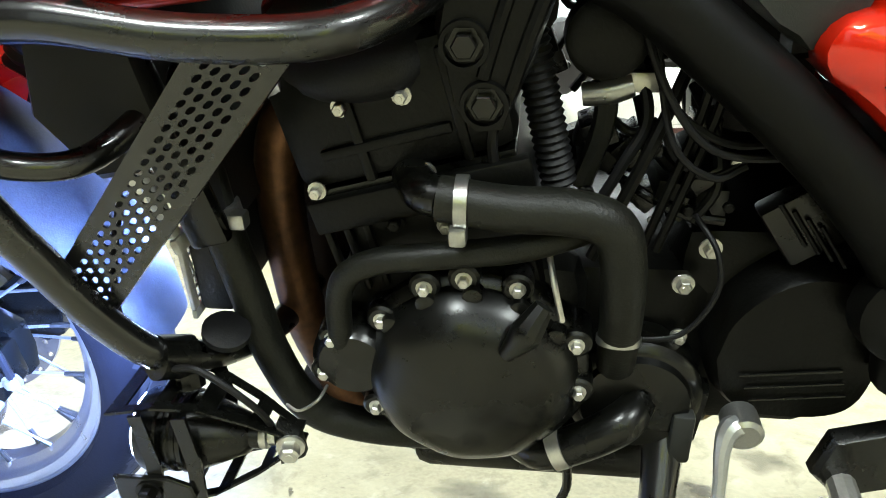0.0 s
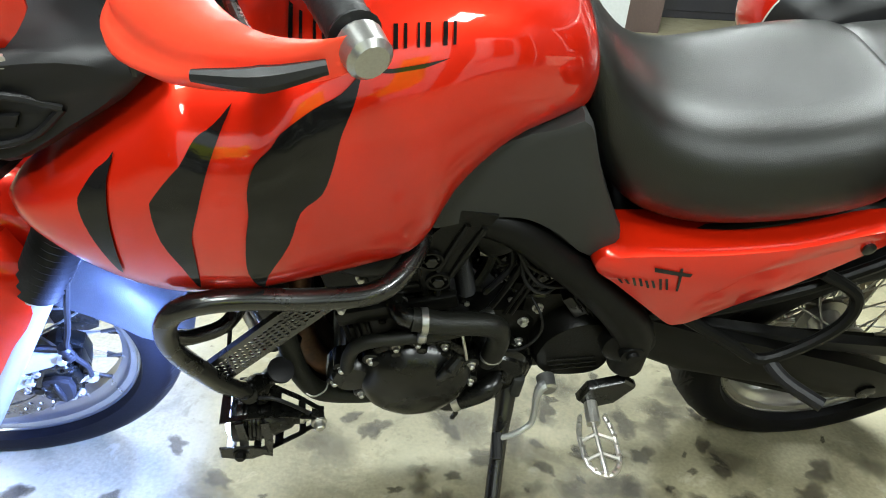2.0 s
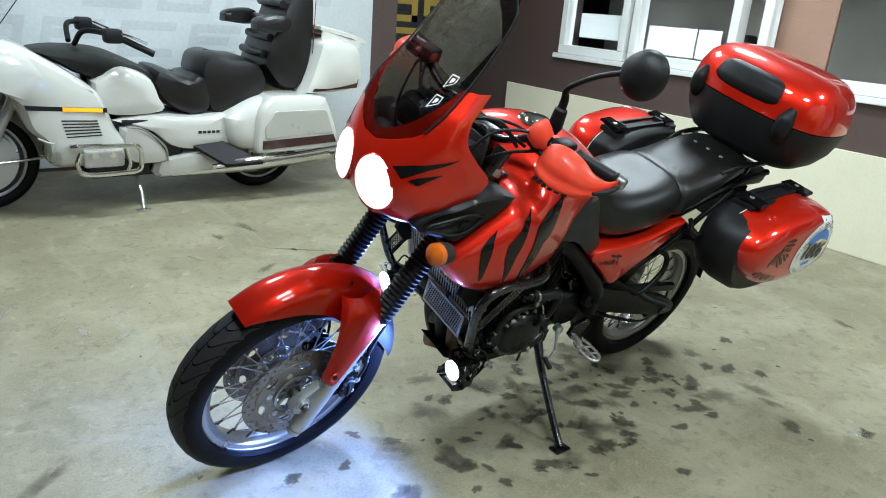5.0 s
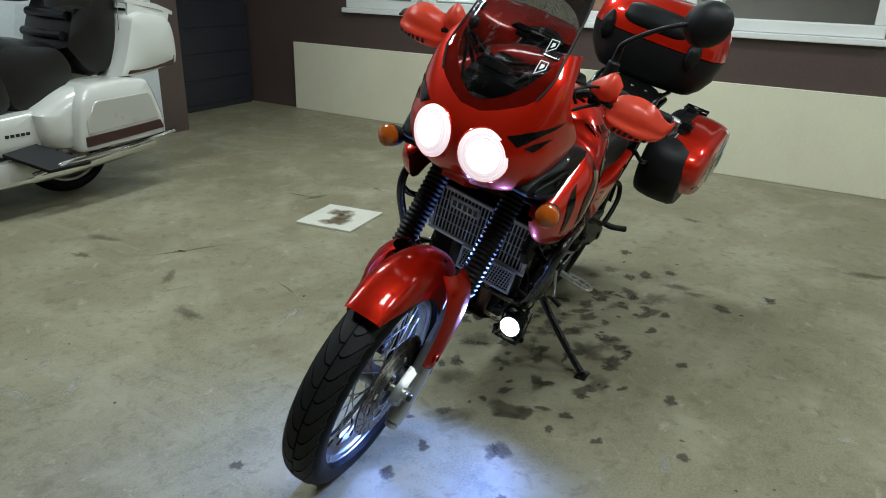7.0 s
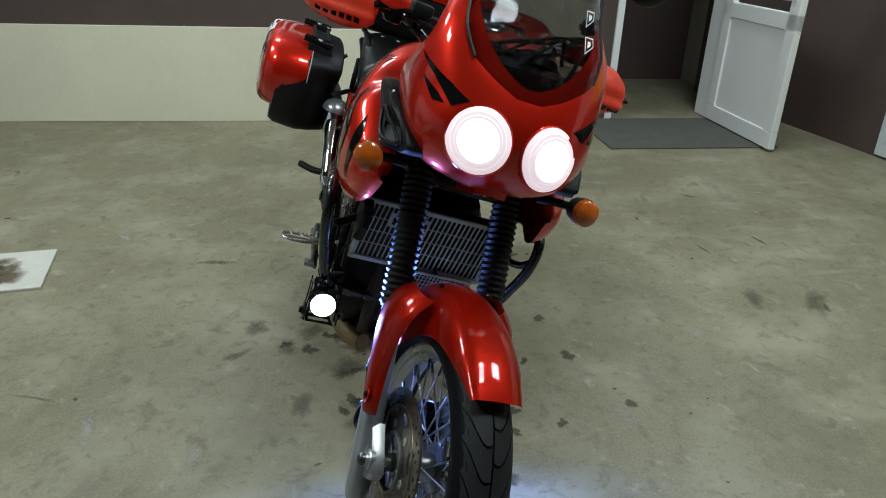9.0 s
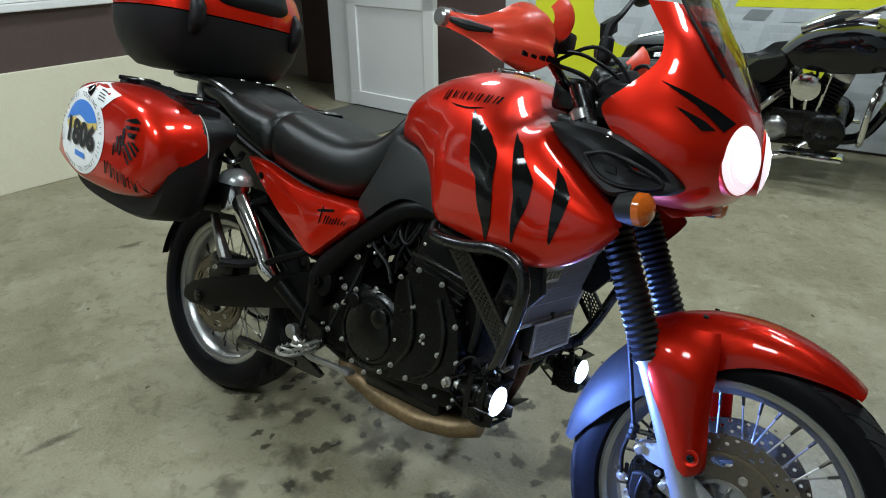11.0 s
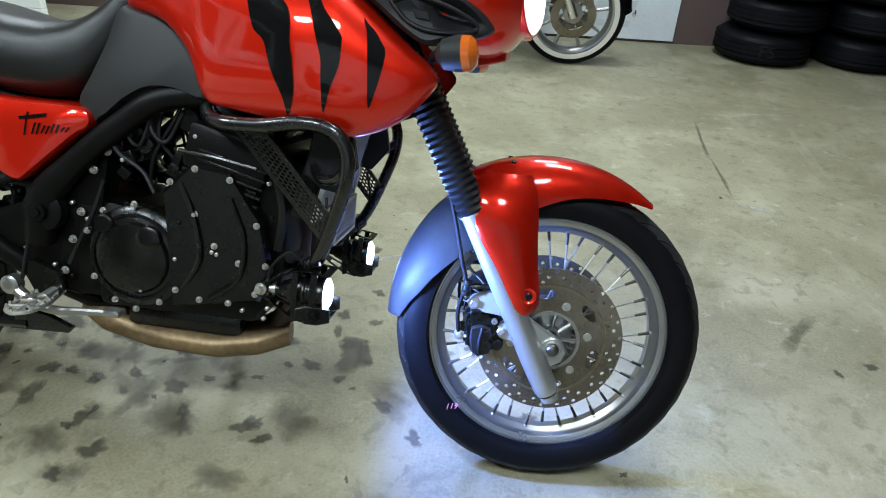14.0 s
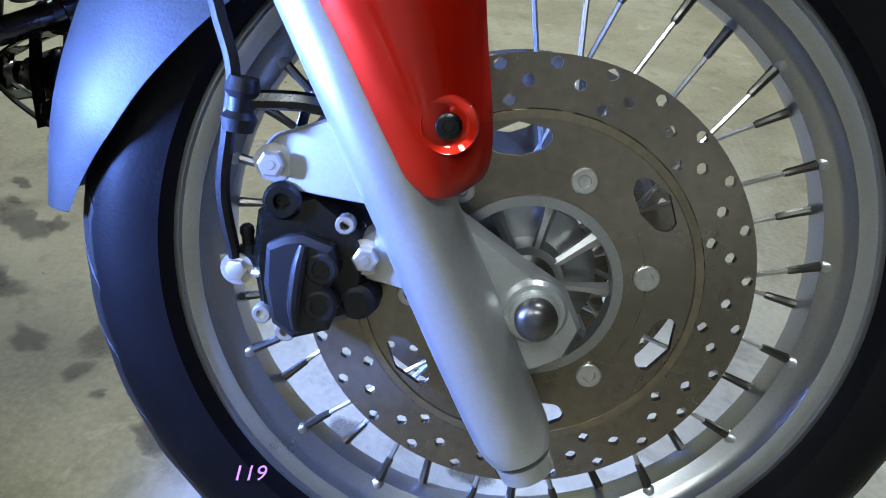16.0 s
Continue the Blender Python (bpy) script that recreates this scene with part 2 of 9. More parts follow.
def part(name, bm, mat, parent=None, label="", smooth=True, angle=35):
    ob = new(name, as_mesh(name, bm, mat, smooth, angle))
    ob.parent = parent
    if label:
        tagged(ob, label)
    return ob


def thing(name, at, label, category, group="", kind=""):
    ob = new(name)
    ob.matrix_world = at
    return tagged(ob, label, category, group, kind)


def catmull(pts, steps=6, closed=False):
    pts = [Vector(p) for p in pts]
    n = len(pts)
    out = []
    for i in range(n if closed else n - 1):
        if closed:
            a, b, c, d = (pts[(i + k - 1) % n] for k in range(4))
        else:
            b, c = pts[i], pts[i + 1]
            a = pts[i - 1] if i else b * 2 - c
            d = pts[i + 2] if i + 2 < n else c * 2 - b
        for k in range(steps):
            t = k / steps
            out.append(0.5 * ((2 * b) + (c - a) * t + (2 * a - 5 * b + 4 * c - d) * t * t + (3 * b - a - 3 * c + d) * t ** 3))
    if not closed:
        out.append(pts[-1])
    return out


def add_loft(bm, rings, close=True, caps=True):
    rows = [[bm.verts.new(p) for p in ring] for ring in rings]
    n = len(rows[0])
    for a, b in zip(rows, rows[1:]):
        for i in range(n if close else n - 1):
            j = (i + 1) % n
            bm.faces.new((a[i], a[j], b[j], b[i]))
    if caps and close:
        bm.faces.new(rows[0][::-1])
        bm.faces.new(rows[-1])
    return rows


def add_tube(bm, pts, radius, segs=12, steps=6, caps=True, smooth=True, flat=1.0):
    """A round tube along a soft line; radius may be one number or one for each point."""
    line = catmull(pts, steps) if smooth and len(pts) > 2 else [Vector(p) for p in pts]
    if isinstance(radius, (int, float)):
        radii = [radius] * len(line)
    else:
        radii = [float(np.interp(i / (len(line) - 1), np.linspace(0, 1, len(radius)), radius)) for i in range(len(line))]
    rings, side = [], None
    for i, p in enumerate(line):
        d = (line[min(i + 1, len(line) - 1)] - line[max(i - 1, 0)]).normalized()
        if side is None:
            side = d.orthogonal().normalized()
        side = (side - d * side.dot(d)).normalized()
        up = d.cross(side)
        rings.append([p + radii[i] * (side * math.cos(2 * math.pi * k / segs) + up * flat * math.sin(2 * math.pi * k / segs)) for k in range(segs)])
    add_loft(bm, rings, True, caps)


def tube(pts, radius, segs=12, steps=6, **more):
    bm = bmesh.new()
    add_tube(bm, pts, radius, segs, steps, **more)
    return bm


def basis(axis):
    d = Vector(axis).normalized()
    s = d.orthogonal().normalized()
    if abs(d.y) > 0.9:
        s = Vector((1, 0, 0)) - d * d.x
        s.normalize()
    return d, s, d.cross(s)


def add_lathe(bm, at, axis, profile, segs=32, wobble=None, squash=(1, 1)):
    """Turns a profile of (distance along the axis, radius) round the axis."""
    d, s, u = basis(axis)
    at = Vector(at)
    rings = []
    for h, r in profile:
        r = max(r, 1e-4)
        rings.append([at + d * h + (s * math.cos(2 * math.pi * k / segs) * squash[0] + u * math.sin(2 * math.pi * k / segs) * squash[1]) * (r * (wobble(2 * math.pi * k / segs) if wobble else 1)) for k in range(segs)])
    add_loft(bm, rings)


def lathe(at, axis, profile, segs=32, wobble=None, squash=(1, 1)):
    bm = bmesh.new()
    add_lathe(bm, at, axis, profile, segs, wobble, squash)
    return bm


def add_box(bm, lo, hi, bevel=0.0, m=None):
    made = bmesh.ops.create_cube(bm, size=1)["verts"]
    lo, hi = Vector(lo), Vector(hi)
    for v in made:
        v.co = Vector((lo[i] + (v.co[i] + 0.5) * (hi[i] - lo[i]) for i in range(3)))
    if bevel:
        edges = list({e for v in made for e in v.link_edges})
        res = bmesh.ops.bevel(bm, geom=edges, offset=bevel, segments=2, affect="EDGES", profile=0.5)
        made = list({v for f in res["faces"] for v in f.verts} | {v for v in made if v.is_valid})
    if m is not None:
        bmesh.ops.transform(bm, matrix=m, verts=[v for v in made if v.is_valid])
    return made


def box(lo, hi, bevel=0.0, m=None):
    bm = bmesh.new()
    add_box(bm, lo, hi, bevel, m)
    return bm


def add_slab(bm, outline, direction, thick, inset=0.0):
    """A flat plate with the given outline, thick along direction, with a chamfered front edge."""
    d = Vector(direction).normalized() * thick
    a = [Vector(p) for p in outline]
    c = sum(a, Vector()) / len(a)
    rings = [a, [p + d * (0.7 if inset else 1.0) for p in a]]
    if inset:
        rings.append([p + d + (c - p).normalized() * inset for p in a])
    add_loft(bm, rings)


def slab(outline, direction, thick, inset=0.0):
    bm = bmesh.new()
    add_slab(bm, outline, direction, thick, inset)
    return bm


def add_bolt(bm, at, axis, r=0.006, high=0.006, washer=True):
    if washer:
        add_lathe(bm, at, axis, [(0, r * 1.45), (high * 0.25, r * 1.45)], 12)
    add_lathe(bm, Vector(at) + Vector(axis).normalized() * high * 0.2, axis, [(0, r), (high * 0.85, r), (high, r * 0.8)], 6)
    add_lathe(bm, Vector(at) + Vector(axis).normalized() * high, axis, [(0, r * 0.5), (high * 0.25, r * 0.35)], 8)


def bolt(at, axis, r=0.006, high=0.006, washer=True):
    bm = bmesh.new()
    add_bolt(bm, at, axis, r, high, washer)
    return bm


def soft_interp(rows, count):
    """Rows of numbers, made denser along a soft curve."""
    rows = [list(r) for r in rows]
    out = []
    n = len(rows)
    for i in range(count):
        f = i / (count - 1) * (n - 1)
        k = min(int(f), n - 2)
        t = f - k
        a, b, c, d = rows[max(k - 1, 0)], rows[k], rows[k + 1], rows[min(k + 2, n - 1)]
        out.append([0.5 * (2 * q + (r - p) * t + (2 * p - 5 * q + 4 * r - s) * t * t + (3 * q - p - 3 * r + s) * t ** 3) for p, q, r, s in zip(a, b, c, d)])
    return out


def polygon_sheet(outline, cell):
    """Triangles that fill a plane outline of (u, v), about one cell wide."""
    bm = bmesh.new()
    n = len(outline)
    pts = []
    for i in range(n):
        a, b = Vector(outline[i]), Vector(outline[(i + 1) % n])
        steps = max(1, int((b - a).length / cell))
        pts += [a.lerp(b, k / steps) for k in range(steps)]
    loop = [bm.verts.new((p.x, p.y, 0)) for p in pts]
    bm.faces.new(loop)
    bmesh.ops.triangulate(bm, faces=bm.faces[:])
    for _ in range(3):
        long = [e for e in bm.edges if e.calc_length() > cell * 1.6]
        if not long:
            break
        bmesh.ops.subdivide_edges(bm, edges=long, cuts=1)
        bmesh.ops.triangulate(bm, faces=bm.faces[:])
    return bm


def decal(outline, tree, side, lift=0.0012, cell=0.012):
    """A thin sheet cut to an outline of (x, z), laid onto a surface from its side (1 left, -1 right)."""
    bm = polygon_sheet(outline, cell)
    gone = []
    for v in bm.verts:
        x, z = v.co.x, v.co.y
        hit = tree.ray_cast(Vector((x, side * 1.2, z)), Vector((0, -side, 0)))
        if hit[0] is None:
            gone.append(v)
            v.co = Vector((x, side * 0.2, z))
        else:
            v.co = hit[0] + Vector((0, side * lift, 0)) + hit[1] * (lift if hit[1].y * side > 0 else -lift)
    if gone:
        bmesh.ops.delete(bm, geom=gone, context="VERTS")
    return bm


def text_mesh(body, size, at, bold=0.0):
    """The outlines of a word as a flat mesh, in the plane of the matrix at."""
    curve = bpy.data.curves.new("word", "FONT")
    curve.body, curve.size, curve.align_x, curve.align_y = body, size, "CENTER", "CENTER"
    curve.resolution_u = 3
    curve.offset = bold
    ob = bpy.data.objects.new("word", curve)
    scene.collection.objects.link(ob)
    bpy.context.view_layer.update()
    data = bpy.data.meshes.new_from_object(ob.evaluated_get(bpy.context.evaluated_depsgraph_get()))
    bm = bmesh.new()
    bm.from_mesh(data)
    bmesh.ops.transform(bm, matrix=at, verts=bm.verts)
    bpy.data.objects.remove(ob)
    bpy.data.curves.remove(curve)
    bpy.data.meshes.remove(data)
    return bm


# ---- the room ----
REAR = pose(-2.735, -1.0, 0, 0, 0, -2.6)      # the rear wall: y runs along it, x into the room
MURAL_WALL = pose(0.55, 3.99, 0, 0, 0, 5.2)   # the wall with the banner: x runs along it, y away from the room


def structure(name, bm, mat, label, category, parent=None, smooth=False):
    ob = part(name, bm, mat, parent, "", smooth)
    return tagged(ob, label, category, "", "structure")


def moved(bm, m):
    bmesh.ops.transform(bm, matrix=m, verts=bm.verts)
    return bm


structure("floor", box((-7, -7, -0.1), (9, 8, 0)), M["floor"], "worn stained grey-beige concrete garage floor", "floor")
# unseen ceiling, its grey kept low to cut reflected light
structure("ceiling", box((-7, -7, CEILING), (9, 8, CEILING + 0.15)), M["ceiling"], "unseen grey garage ceiling, kept dark", "ceiling")

# rear wall: y from -3 (corner of the recess) to 3 (doorway) along the wall
W0, W1 = -3.0, 2.958            # ends of the cream panel
D0, D1 = 3.26, 4.22             # doorway
bm = bmesh.new()
add_box(bm, (-0.25, W0 - 1.2, 0), (0, D0, 0.995))
add_box(bm, (-0.25, W0 - 1.2, 2.3), (0, 6.0, CEILING))
add_box(bm, (-0.25, D1, 0), (0, 6.0, 2.3))
add_box(bm, (-0.25, 2.25, 0.995), (0, D0, 2.3))
add_box(bm, (-0.25, W0 - 1.2, 0.995), (0, -2.3, 2.3))
structure("wall_rear", moved(bm, REAR), M["brown"], "dark brown painted garage wall with window openings", "wall")
structure("trim", moved(box((0, W0, 0), (0.03, W1, 0.675), 0.004), REAR), M["cream"], "cream plastered lower panel along the brown wall", "wall panel")

# windows
WINDOWS = [(-2.3, -1.47), (-1.42, -0.38), (-0.2, 0.98), (1.08, 2.2)]
for i, (a, b) in enumerate(WINDOWS):
    win = tagged(thing("window_%d" % (i + 1), REAR, "white plastic framed window in the brown wall", "window"), kind="structure")
    for name, lo, hi in (("window_frame", (-0.1, a, 1.04), (0.012, b, 1.12)), ("window_frame", (-0.1, a, 2.2), (0.012, b, 2.3)),
                         ("window_frame", (-0.1, a, 1.12), (0.012, a + 0.075, 2.2)), ("window_frame", (-0.1, b - 0.075, 1.12), (0.012, b, 2.2))):
        part(name, box(lo, hi, 0.006), M["frame_white"], win, smooth=False)
    part("window_sill", box((-0.1, a - 0.03, 0.995), (0.05, b + 0.03, 1.038), 0.006), M["frame_white"], win, smooth=False)
    pane = part("pane", box((-0.055, a + 0.07, 1.115), (-0.049, b - 0.07, 2.205)), M["glass"], win, smooth=False)
    pane.visible_shadow = False
bm = bmesh.new()
add_box(bm, (-1.6, -3.2, 0.3), (-1.55, 3.0, 3.0))
structure("backdrop", moved(bm, REAR), M["behind_wall"], "beige wall of the lit room behind the windows", "wall")
for lo, hi, mat, label in (((-0.16, -2.2, 1.2), (-0.15, -1.6, 1.42), "paper", "sheet of white paper standing behind the glass"),
                           ((-0.16, -1.36, 1.13), (-0.15, -0.86, 1.36), "paper", "sheet of white paper standing behind the glass"),
                           ((-0.16, -0.84, 1.13), (-0.15, -0.62, 1.36), "paper", "sheet of white paper standing behind the glass"),
                           ((-0.2, -0.17, 1.1), (-0.17, 0.25, 2.25), "behind_brown", "brown curtain hanging behind the window")):
    bm = box(lo, hi, 0.002)
    tagged(part("curtain" if mat == "behind_brown" else "paper_sheet", moved(bm, REAR), M[mat], None, "", False), label, "curtain" if mat == "behind_brown" else "paper")

bm = box((-0.35, -0.6, 1.1), (-0.2, -0.42, 1.35), 0.03)
tagged(part("office_bag", moved(bm, REAR), M["plastic"], None), "dark bag standing behind the window", "bag")

# doorway with a white frame, the door standing open
door = tagged(thing("door_1", REAR, "white plastic door standing open against the brown wall", "door"), kind="structure")
for lo, hi in (((-0.25, D0, 0), (0.02, D0 + 0.055, 2.25)), ((-0.25, D1 - 0.055, 0), (0.02, D1, 2.25)), ((-0.25, D0, 2.25), (0.02, D1, 2.3))):
    part("door_frame", box(lo, hi, 0.006), M["frame_white"], door, smooth=False)
leaf = part("door_leaf", box((0.13, D1 - 0.085, 0.14), (0.85, D1 - 0.065, 0.82)), M["frame_white"], door, smooth=False)
for lo, hi in (((0.02, D1 - 0.10, 0.02), (0.96, D1 - 0.05, 0.14)), ((0.02, D1 - 0.10, 0.82), (0.96, D1 - 0.05, 0.93)), ((0.02, D1 - 0.10, 2.1), (0.96, D1 - 0.05, 2.2)),
               ((0.02, D1 - 0.10, 0.14), (0.13, D1 - 0.05, 2.1)), ((0.85, D1 - 0.10, 0.14), (0.96, D1 - 0.05, 2.1))):
    part("door_rail", box(lo, hi, 0.006), M["frame_white"], leaf, smooth=False)
pane = part("pane", box((0.13, D1 - 0.078, 0.93), (0.85, D1 - 0.072, 2.1)), M["glass"], leaf, smooth=False)
pane.visible_shadow = False
part("door_handle", tube([(0.9, D1 - 0.10, 1.02), (0.9, D1 - 0.15, 1.02), (0.87, D1 - 0.16, 1.02), (0.78, D1 - 0.16, 1.02)], 0.009, 8), M["frame_white"], leaf)
bm = bmesh.new()
add_box(bm, (-1.8, D0 - 0.3, 0), (-1.7, D1 + 0.6, 2.6))
add_box(bm, (-1.8, D0 - 0.4, 0), (-0.25, D0 - 0.3, 2.6))
add_box(bm, (-1.8, D1 + 0.5, 0), (-0.25, D1 + 0.6, 2.6))
structure("wall_corridor", moved(bm, REAR), M["behind_wall"], "beige wall of the corridor behind the door", "wall")
structure("wall_corridor_base", moved(box((-1.69, D0 - 0.29, 0), (-1.67, D1 + 0.49, 1.0)), REAR), M["brown"], "brown lower part of the corridor wall", "wall")
part_ob = part("light_switch", moved(box((-1.665, D0 + 0.1, 1.25), (-1.655, D0 + 0.18, 1.34), 0.004), REAR), M["frame_white"], None)
tagged(part_ob, "white light switch on the corridor wall", "switch")
tagged(part("door_mat", moved(box((0.02, D0 - 0.25, 0), (0.85, D1 + 0.05, 0.012), 0.003), REAR), M["mat"], None, "", False), "dark grey door mat before the open door", "mat")

# banner wall
bm = bmesh.new()
add_box(bm, (-4.2, 0.02, 0), (7, 0.25, CEILING))
structure("wall_banner", moved(bm, MURAL_WALL), M["brown"], "dark brown garage wall behind the banner", "wall")
MX0, MX1, MZ1 = -2.0, 1.985, 2.6
banner = tagged(thing("banner", MURAL_WALL, "large white printed banner with grey letters and a yellow curve", "banner"), kind="structure")
part("sheet", box((MX0, 0.0, 0.02), (MX1, 0.019, MZ1)), M["mural_white"], banner, "", False)


def flat_print(name, outline, mat, lift, parent, cell=0.2):
    bm = bmesh.new()
    bm.faces.new([bm.verts.new((x, -lift, z)) for x, z in outline])
    bmesh.ops.triangulate(bm, faces=bm.faces[:])
    return part(name, bm, mat, parent, "", False)


def curve2(pts, steps=6):
    return [(p.x, p.y) for p in catmull([(a, b, 0) for a, b in pts], steps)]


outer = [(-1.66, 1.9), (-1.69, 1.2), (-1.74, 0.82), (-1.72, 0.6), (-1.6, 0.42), (-1.4, 0.34), (-1.1, 0.32), (-0.6, 0.33), (0.4, 0.38)]
inner = [(0.4, 0.6), (-0.5, 0.57), (-0.95, 0.56), (-1.12, 0.62), (-1.24, 0.75), (-1.29, 0.95), (-1.28, 1.3), (-1.26, 1.9)]
flat_print("yellow_curve", curve2(outer) + curve2(inner), M["mural_yellow"], 0.002, banner)
flat_print("yellow_band", [(-0.28, 0.88), (0.85, 0.9), (1.12, 1.1), (1.15, 1.75), (0.2, 1.75), (-0.1, 1.2)], M["mural_yellow"], 0.002, banner)
flat_print("grey_shadow", curve2([(-1.76, 0.62), (-1.62, 0.37), (-1.4, 0.27), (-1.1, 0.25), (-0.6, 0.26)]) + [(-0.6, 0.33)] + curve2([(-1.1, 0.32), (-1.4, 0.34), (-1.6, 0.42), (-1.74, 0.66)]), M["mural_dark"], 0.0012, banner)
for k in range(5):
    flat_print("grey_bar", [(-0.22 + k * 0.24, 0.80), (-0.08 + k * 0.24, 0.80), (-0.03 + k * 0.24, 0.868), (-0.17 + k * 0.24, 0.868)], M["mural_dark"] if k % 2 == 0 else M["mural_grey"], 0.003, banner)


def block_letters(parent, x0, x1, z0, z1, lift, size=0.36, skew=0.06):
    """Rows of pale slanted outlines, like letters too faint to read."""
    rng = random.Random(5)
    z, row = z0, 0
    while z + size * 0.55 < z1:
        x = x0 + (row % 2) * size * 0.4
        while x + size * 0.95 < x1:
            w, h, t = size * 0.8, size * 0.52, size * 0.13
            shape = rng.choice(("d", "p", "e", "c"))
            bars = {"d": ((0, 0, 1, t / h), (0, 1 - t / h, 1, 1), (0, 0, t / w, 1), (1 - t / w, 0, 1, 1)),
                    "p": ((0, 0.45, 1, 0.45 + t / h), (0, 1 - t / h, 1, 1), (0, 0, t / w, 1), (1 - t / w, 0.45, 1, 1)),
                    "e": ((0, 0, 1, t / h), (0, 1 - t / h, 1, 1), (0, 0, t / w, 1), (0, 0.4, 0.8, 0.4 + t / h)),
                    "c": ((0, 0, 1, t / h), (0, 1 - t / h, 1, 1), (0, 0, t / w, 1))}[shape]
            bm = bmesh.new()
            for n, (a, b, c, d) in enumerate(bars):
                q = [(a, b), (c, b), (c, d), (a, d)]
                bm.faces.new([bm.verts.new((x + u * w + v * h * skew * 4, -lift - n * 0.0002, z + v * h)) for u, v in q])
            part("letter", bm, M["mural_grey"], parent, "", False)
            x += size * 1.02
        z += size * 0.68
        row += 1


block_letters(banner, MX0 + 0.05, MX1 - 0.2, 0.1, 1.5, 0.0008)

# wall with the second banner and the recessed dark door
RW = -4.02
bm = bmesh.new()
add_box(bm, (-1.42, RW - 0.25, 0), (7, RW, CEILING))
add_box(bm, (-3.2, RW - 0.9, 0), (-1.2, RW - 0.66, CEILING))
add_box(bm, (-1.42, RW - 0.66, 0), (-1.3, RW - 0.25, CEILING))
structure("wall_side", bm, M["brown"], "dark brown garage wall with a recessed doorway", "wall")
shutter = tagged(thing("door_2", pose(0, 0, 0), "dark blue shutter door with yellow-brown lettering", "door"), kind="structure")
part("door_leaf", box((-2.84, RW - 0.66, 0.0), (-1.44, RW - 0.60, 2.3), 0.006), M["door_dark"], shutter, smooth=False)
for k in range(9):
    part("slat", box((-2.84, RW - 0.60, 0.06 + k * 0.25), (-1.44, RW - 0.592, 0.27 + k * 0.25), 0.004), M["door_dark"], shutter, smooth=False)
for x0, w in ((-2.05, 0.4), (-2.55, 0.42)):
    for a, b, c, d in ((0, 0, 1, 0.16), (0, 0.84, 1, 1), (0, 0, 0.18, 1), (0.82, 0, 1, 1), (0.18, 0.42, 0.82, 0.58)):
        part("lettering_bar", box((x0 + a * w, RW - 0.590, 1.2 + b * 0.4), (x0 + c * w, RW - 0.586, 1.2 + d * 0.4)), M["gold"], shutter, smooth=False)
part("lettering_bar", box((-2.25, RW - 0.590, 1.08), (-1.6, RW - 0.586, 1.14)), M["gold"], shutter, smooth=False)
banner2 = tagged(thing("banner_behind", pose(1.7, RW + 0.012, 0, 0, 0, 180), "white banner with pale grey letters behind the white motorcycle", "banner"), kind="structure")
part("sheet", box((-2.8, 0.0, 0.03), (2.85, 0.011, 2.5)), M["mural_white"], banner2, "", False)
block_letters(banner2, -2.6, 2.7, 0.5, 2.0, 0.0008, 0.5)

# unseen walls that close the place, kept dark to raise contrast
structure("wall_front", box((6.5, -7, 0), (6.7, 8, CEILING)), M["brown"], "unseen dark brown wall that closes the garage", "wall")
structure("wall_far", box((-7, -7, 0), (-6.8, 8, CEILING)), M["brown"], "unseen dark brown closing wall", "wall")

# fluorescent lamps
def ceiling_lamp(at):
    lamp = thing("ceiling_lamp", at, "square white fluorescent ceiling lamp with four lit tubes", "lamp", "lamps on the ceiling")
    part("housing", box((-0.33, -0.33, -0.05), (0.33, 0.33, 0), 0.008), M["lamp_body"], lamp)
    for y in (-0.21, -0.07, 0.07, 0.21):
        part("tube", lathe((-0.295, y, -0.075), (1, 0, 0), [(0, 0.013), (0.59, 0.013)], 12), M["lamp_tube"], lamp)
    return lamp


first = ceiling_lamp(pose(*LAMP_SPOTS[0], CEILING))
for x, y in LAMP_SPOTS[1:]:
    copy_thing(first, pose(x, y, CEILING))
for x, y in LAMP_SPOTS:
    data = bpy.data.lights.new("lamp_light", "AREA")
    data.shape, data.size, data.size_y, data.energy, data.color = "RECTANGLE", 0.6, 0.6, LAMP_POWER, LAMP_TINT
    ob = new("lamp_light", data)
    ob.matrix_world = pose(x, y, CEILING - 0.1)

# loose tile on the floor
tile = part("loose_tile", box((-0.188, -0.183, 0), (0.188, 0.183, 0.012), 0.003), M["tile"], None, "", False)
tile.matrix_world = pose(-0.21, -1.396, 0, 0, 0, 6)
tagged(tile, "single dirty white tile with a brown stain lying on the floor", "tile")


def stain_material(name, tint, strength, soft=(0.5, 1.2)):
    """A stain that fades and breaks up towards its rim."""
    m = material(name, tint, 0.5, 0, 0.4, 25, 140)
    nodes, links = m.node_tree.nodes, m.node_tree.links
    rim = nodes.new("ShaderNodeAttribute")
    rim.attribute_name = "depth"
    n = nodes.new("ShaderNodeTexNoise")
    n.inputs["Scale"].default_value, n.inputs["Detail"].default_value, n.inputs["Roughness"].default_value = 38, 7, 0.75
    links.new(nodes["Texture Coordinate"].outputs["Object"], n.inputs["Vector"])
    add = nodes.new("ShaderNodeMath")
    add.operation = "ADD"
    links.new(rim.outputs["Fac"], add.inputs[0])
    links.new(n.outputs["Fac"], add.inputs[1])
    r = nodes.new("ShaderNodeMapRange")
    r.inputs["From Min"].default_value, r.inputs["From Max"].default_value, r.inputs["To Max"].default_value = *soft, strength
    links.new(add.outputs[0], r.inputs["Value"])
    links.new(r.outputs["Result"], nodes["Principled BSDF"].inputs["Alpha"])
    return m


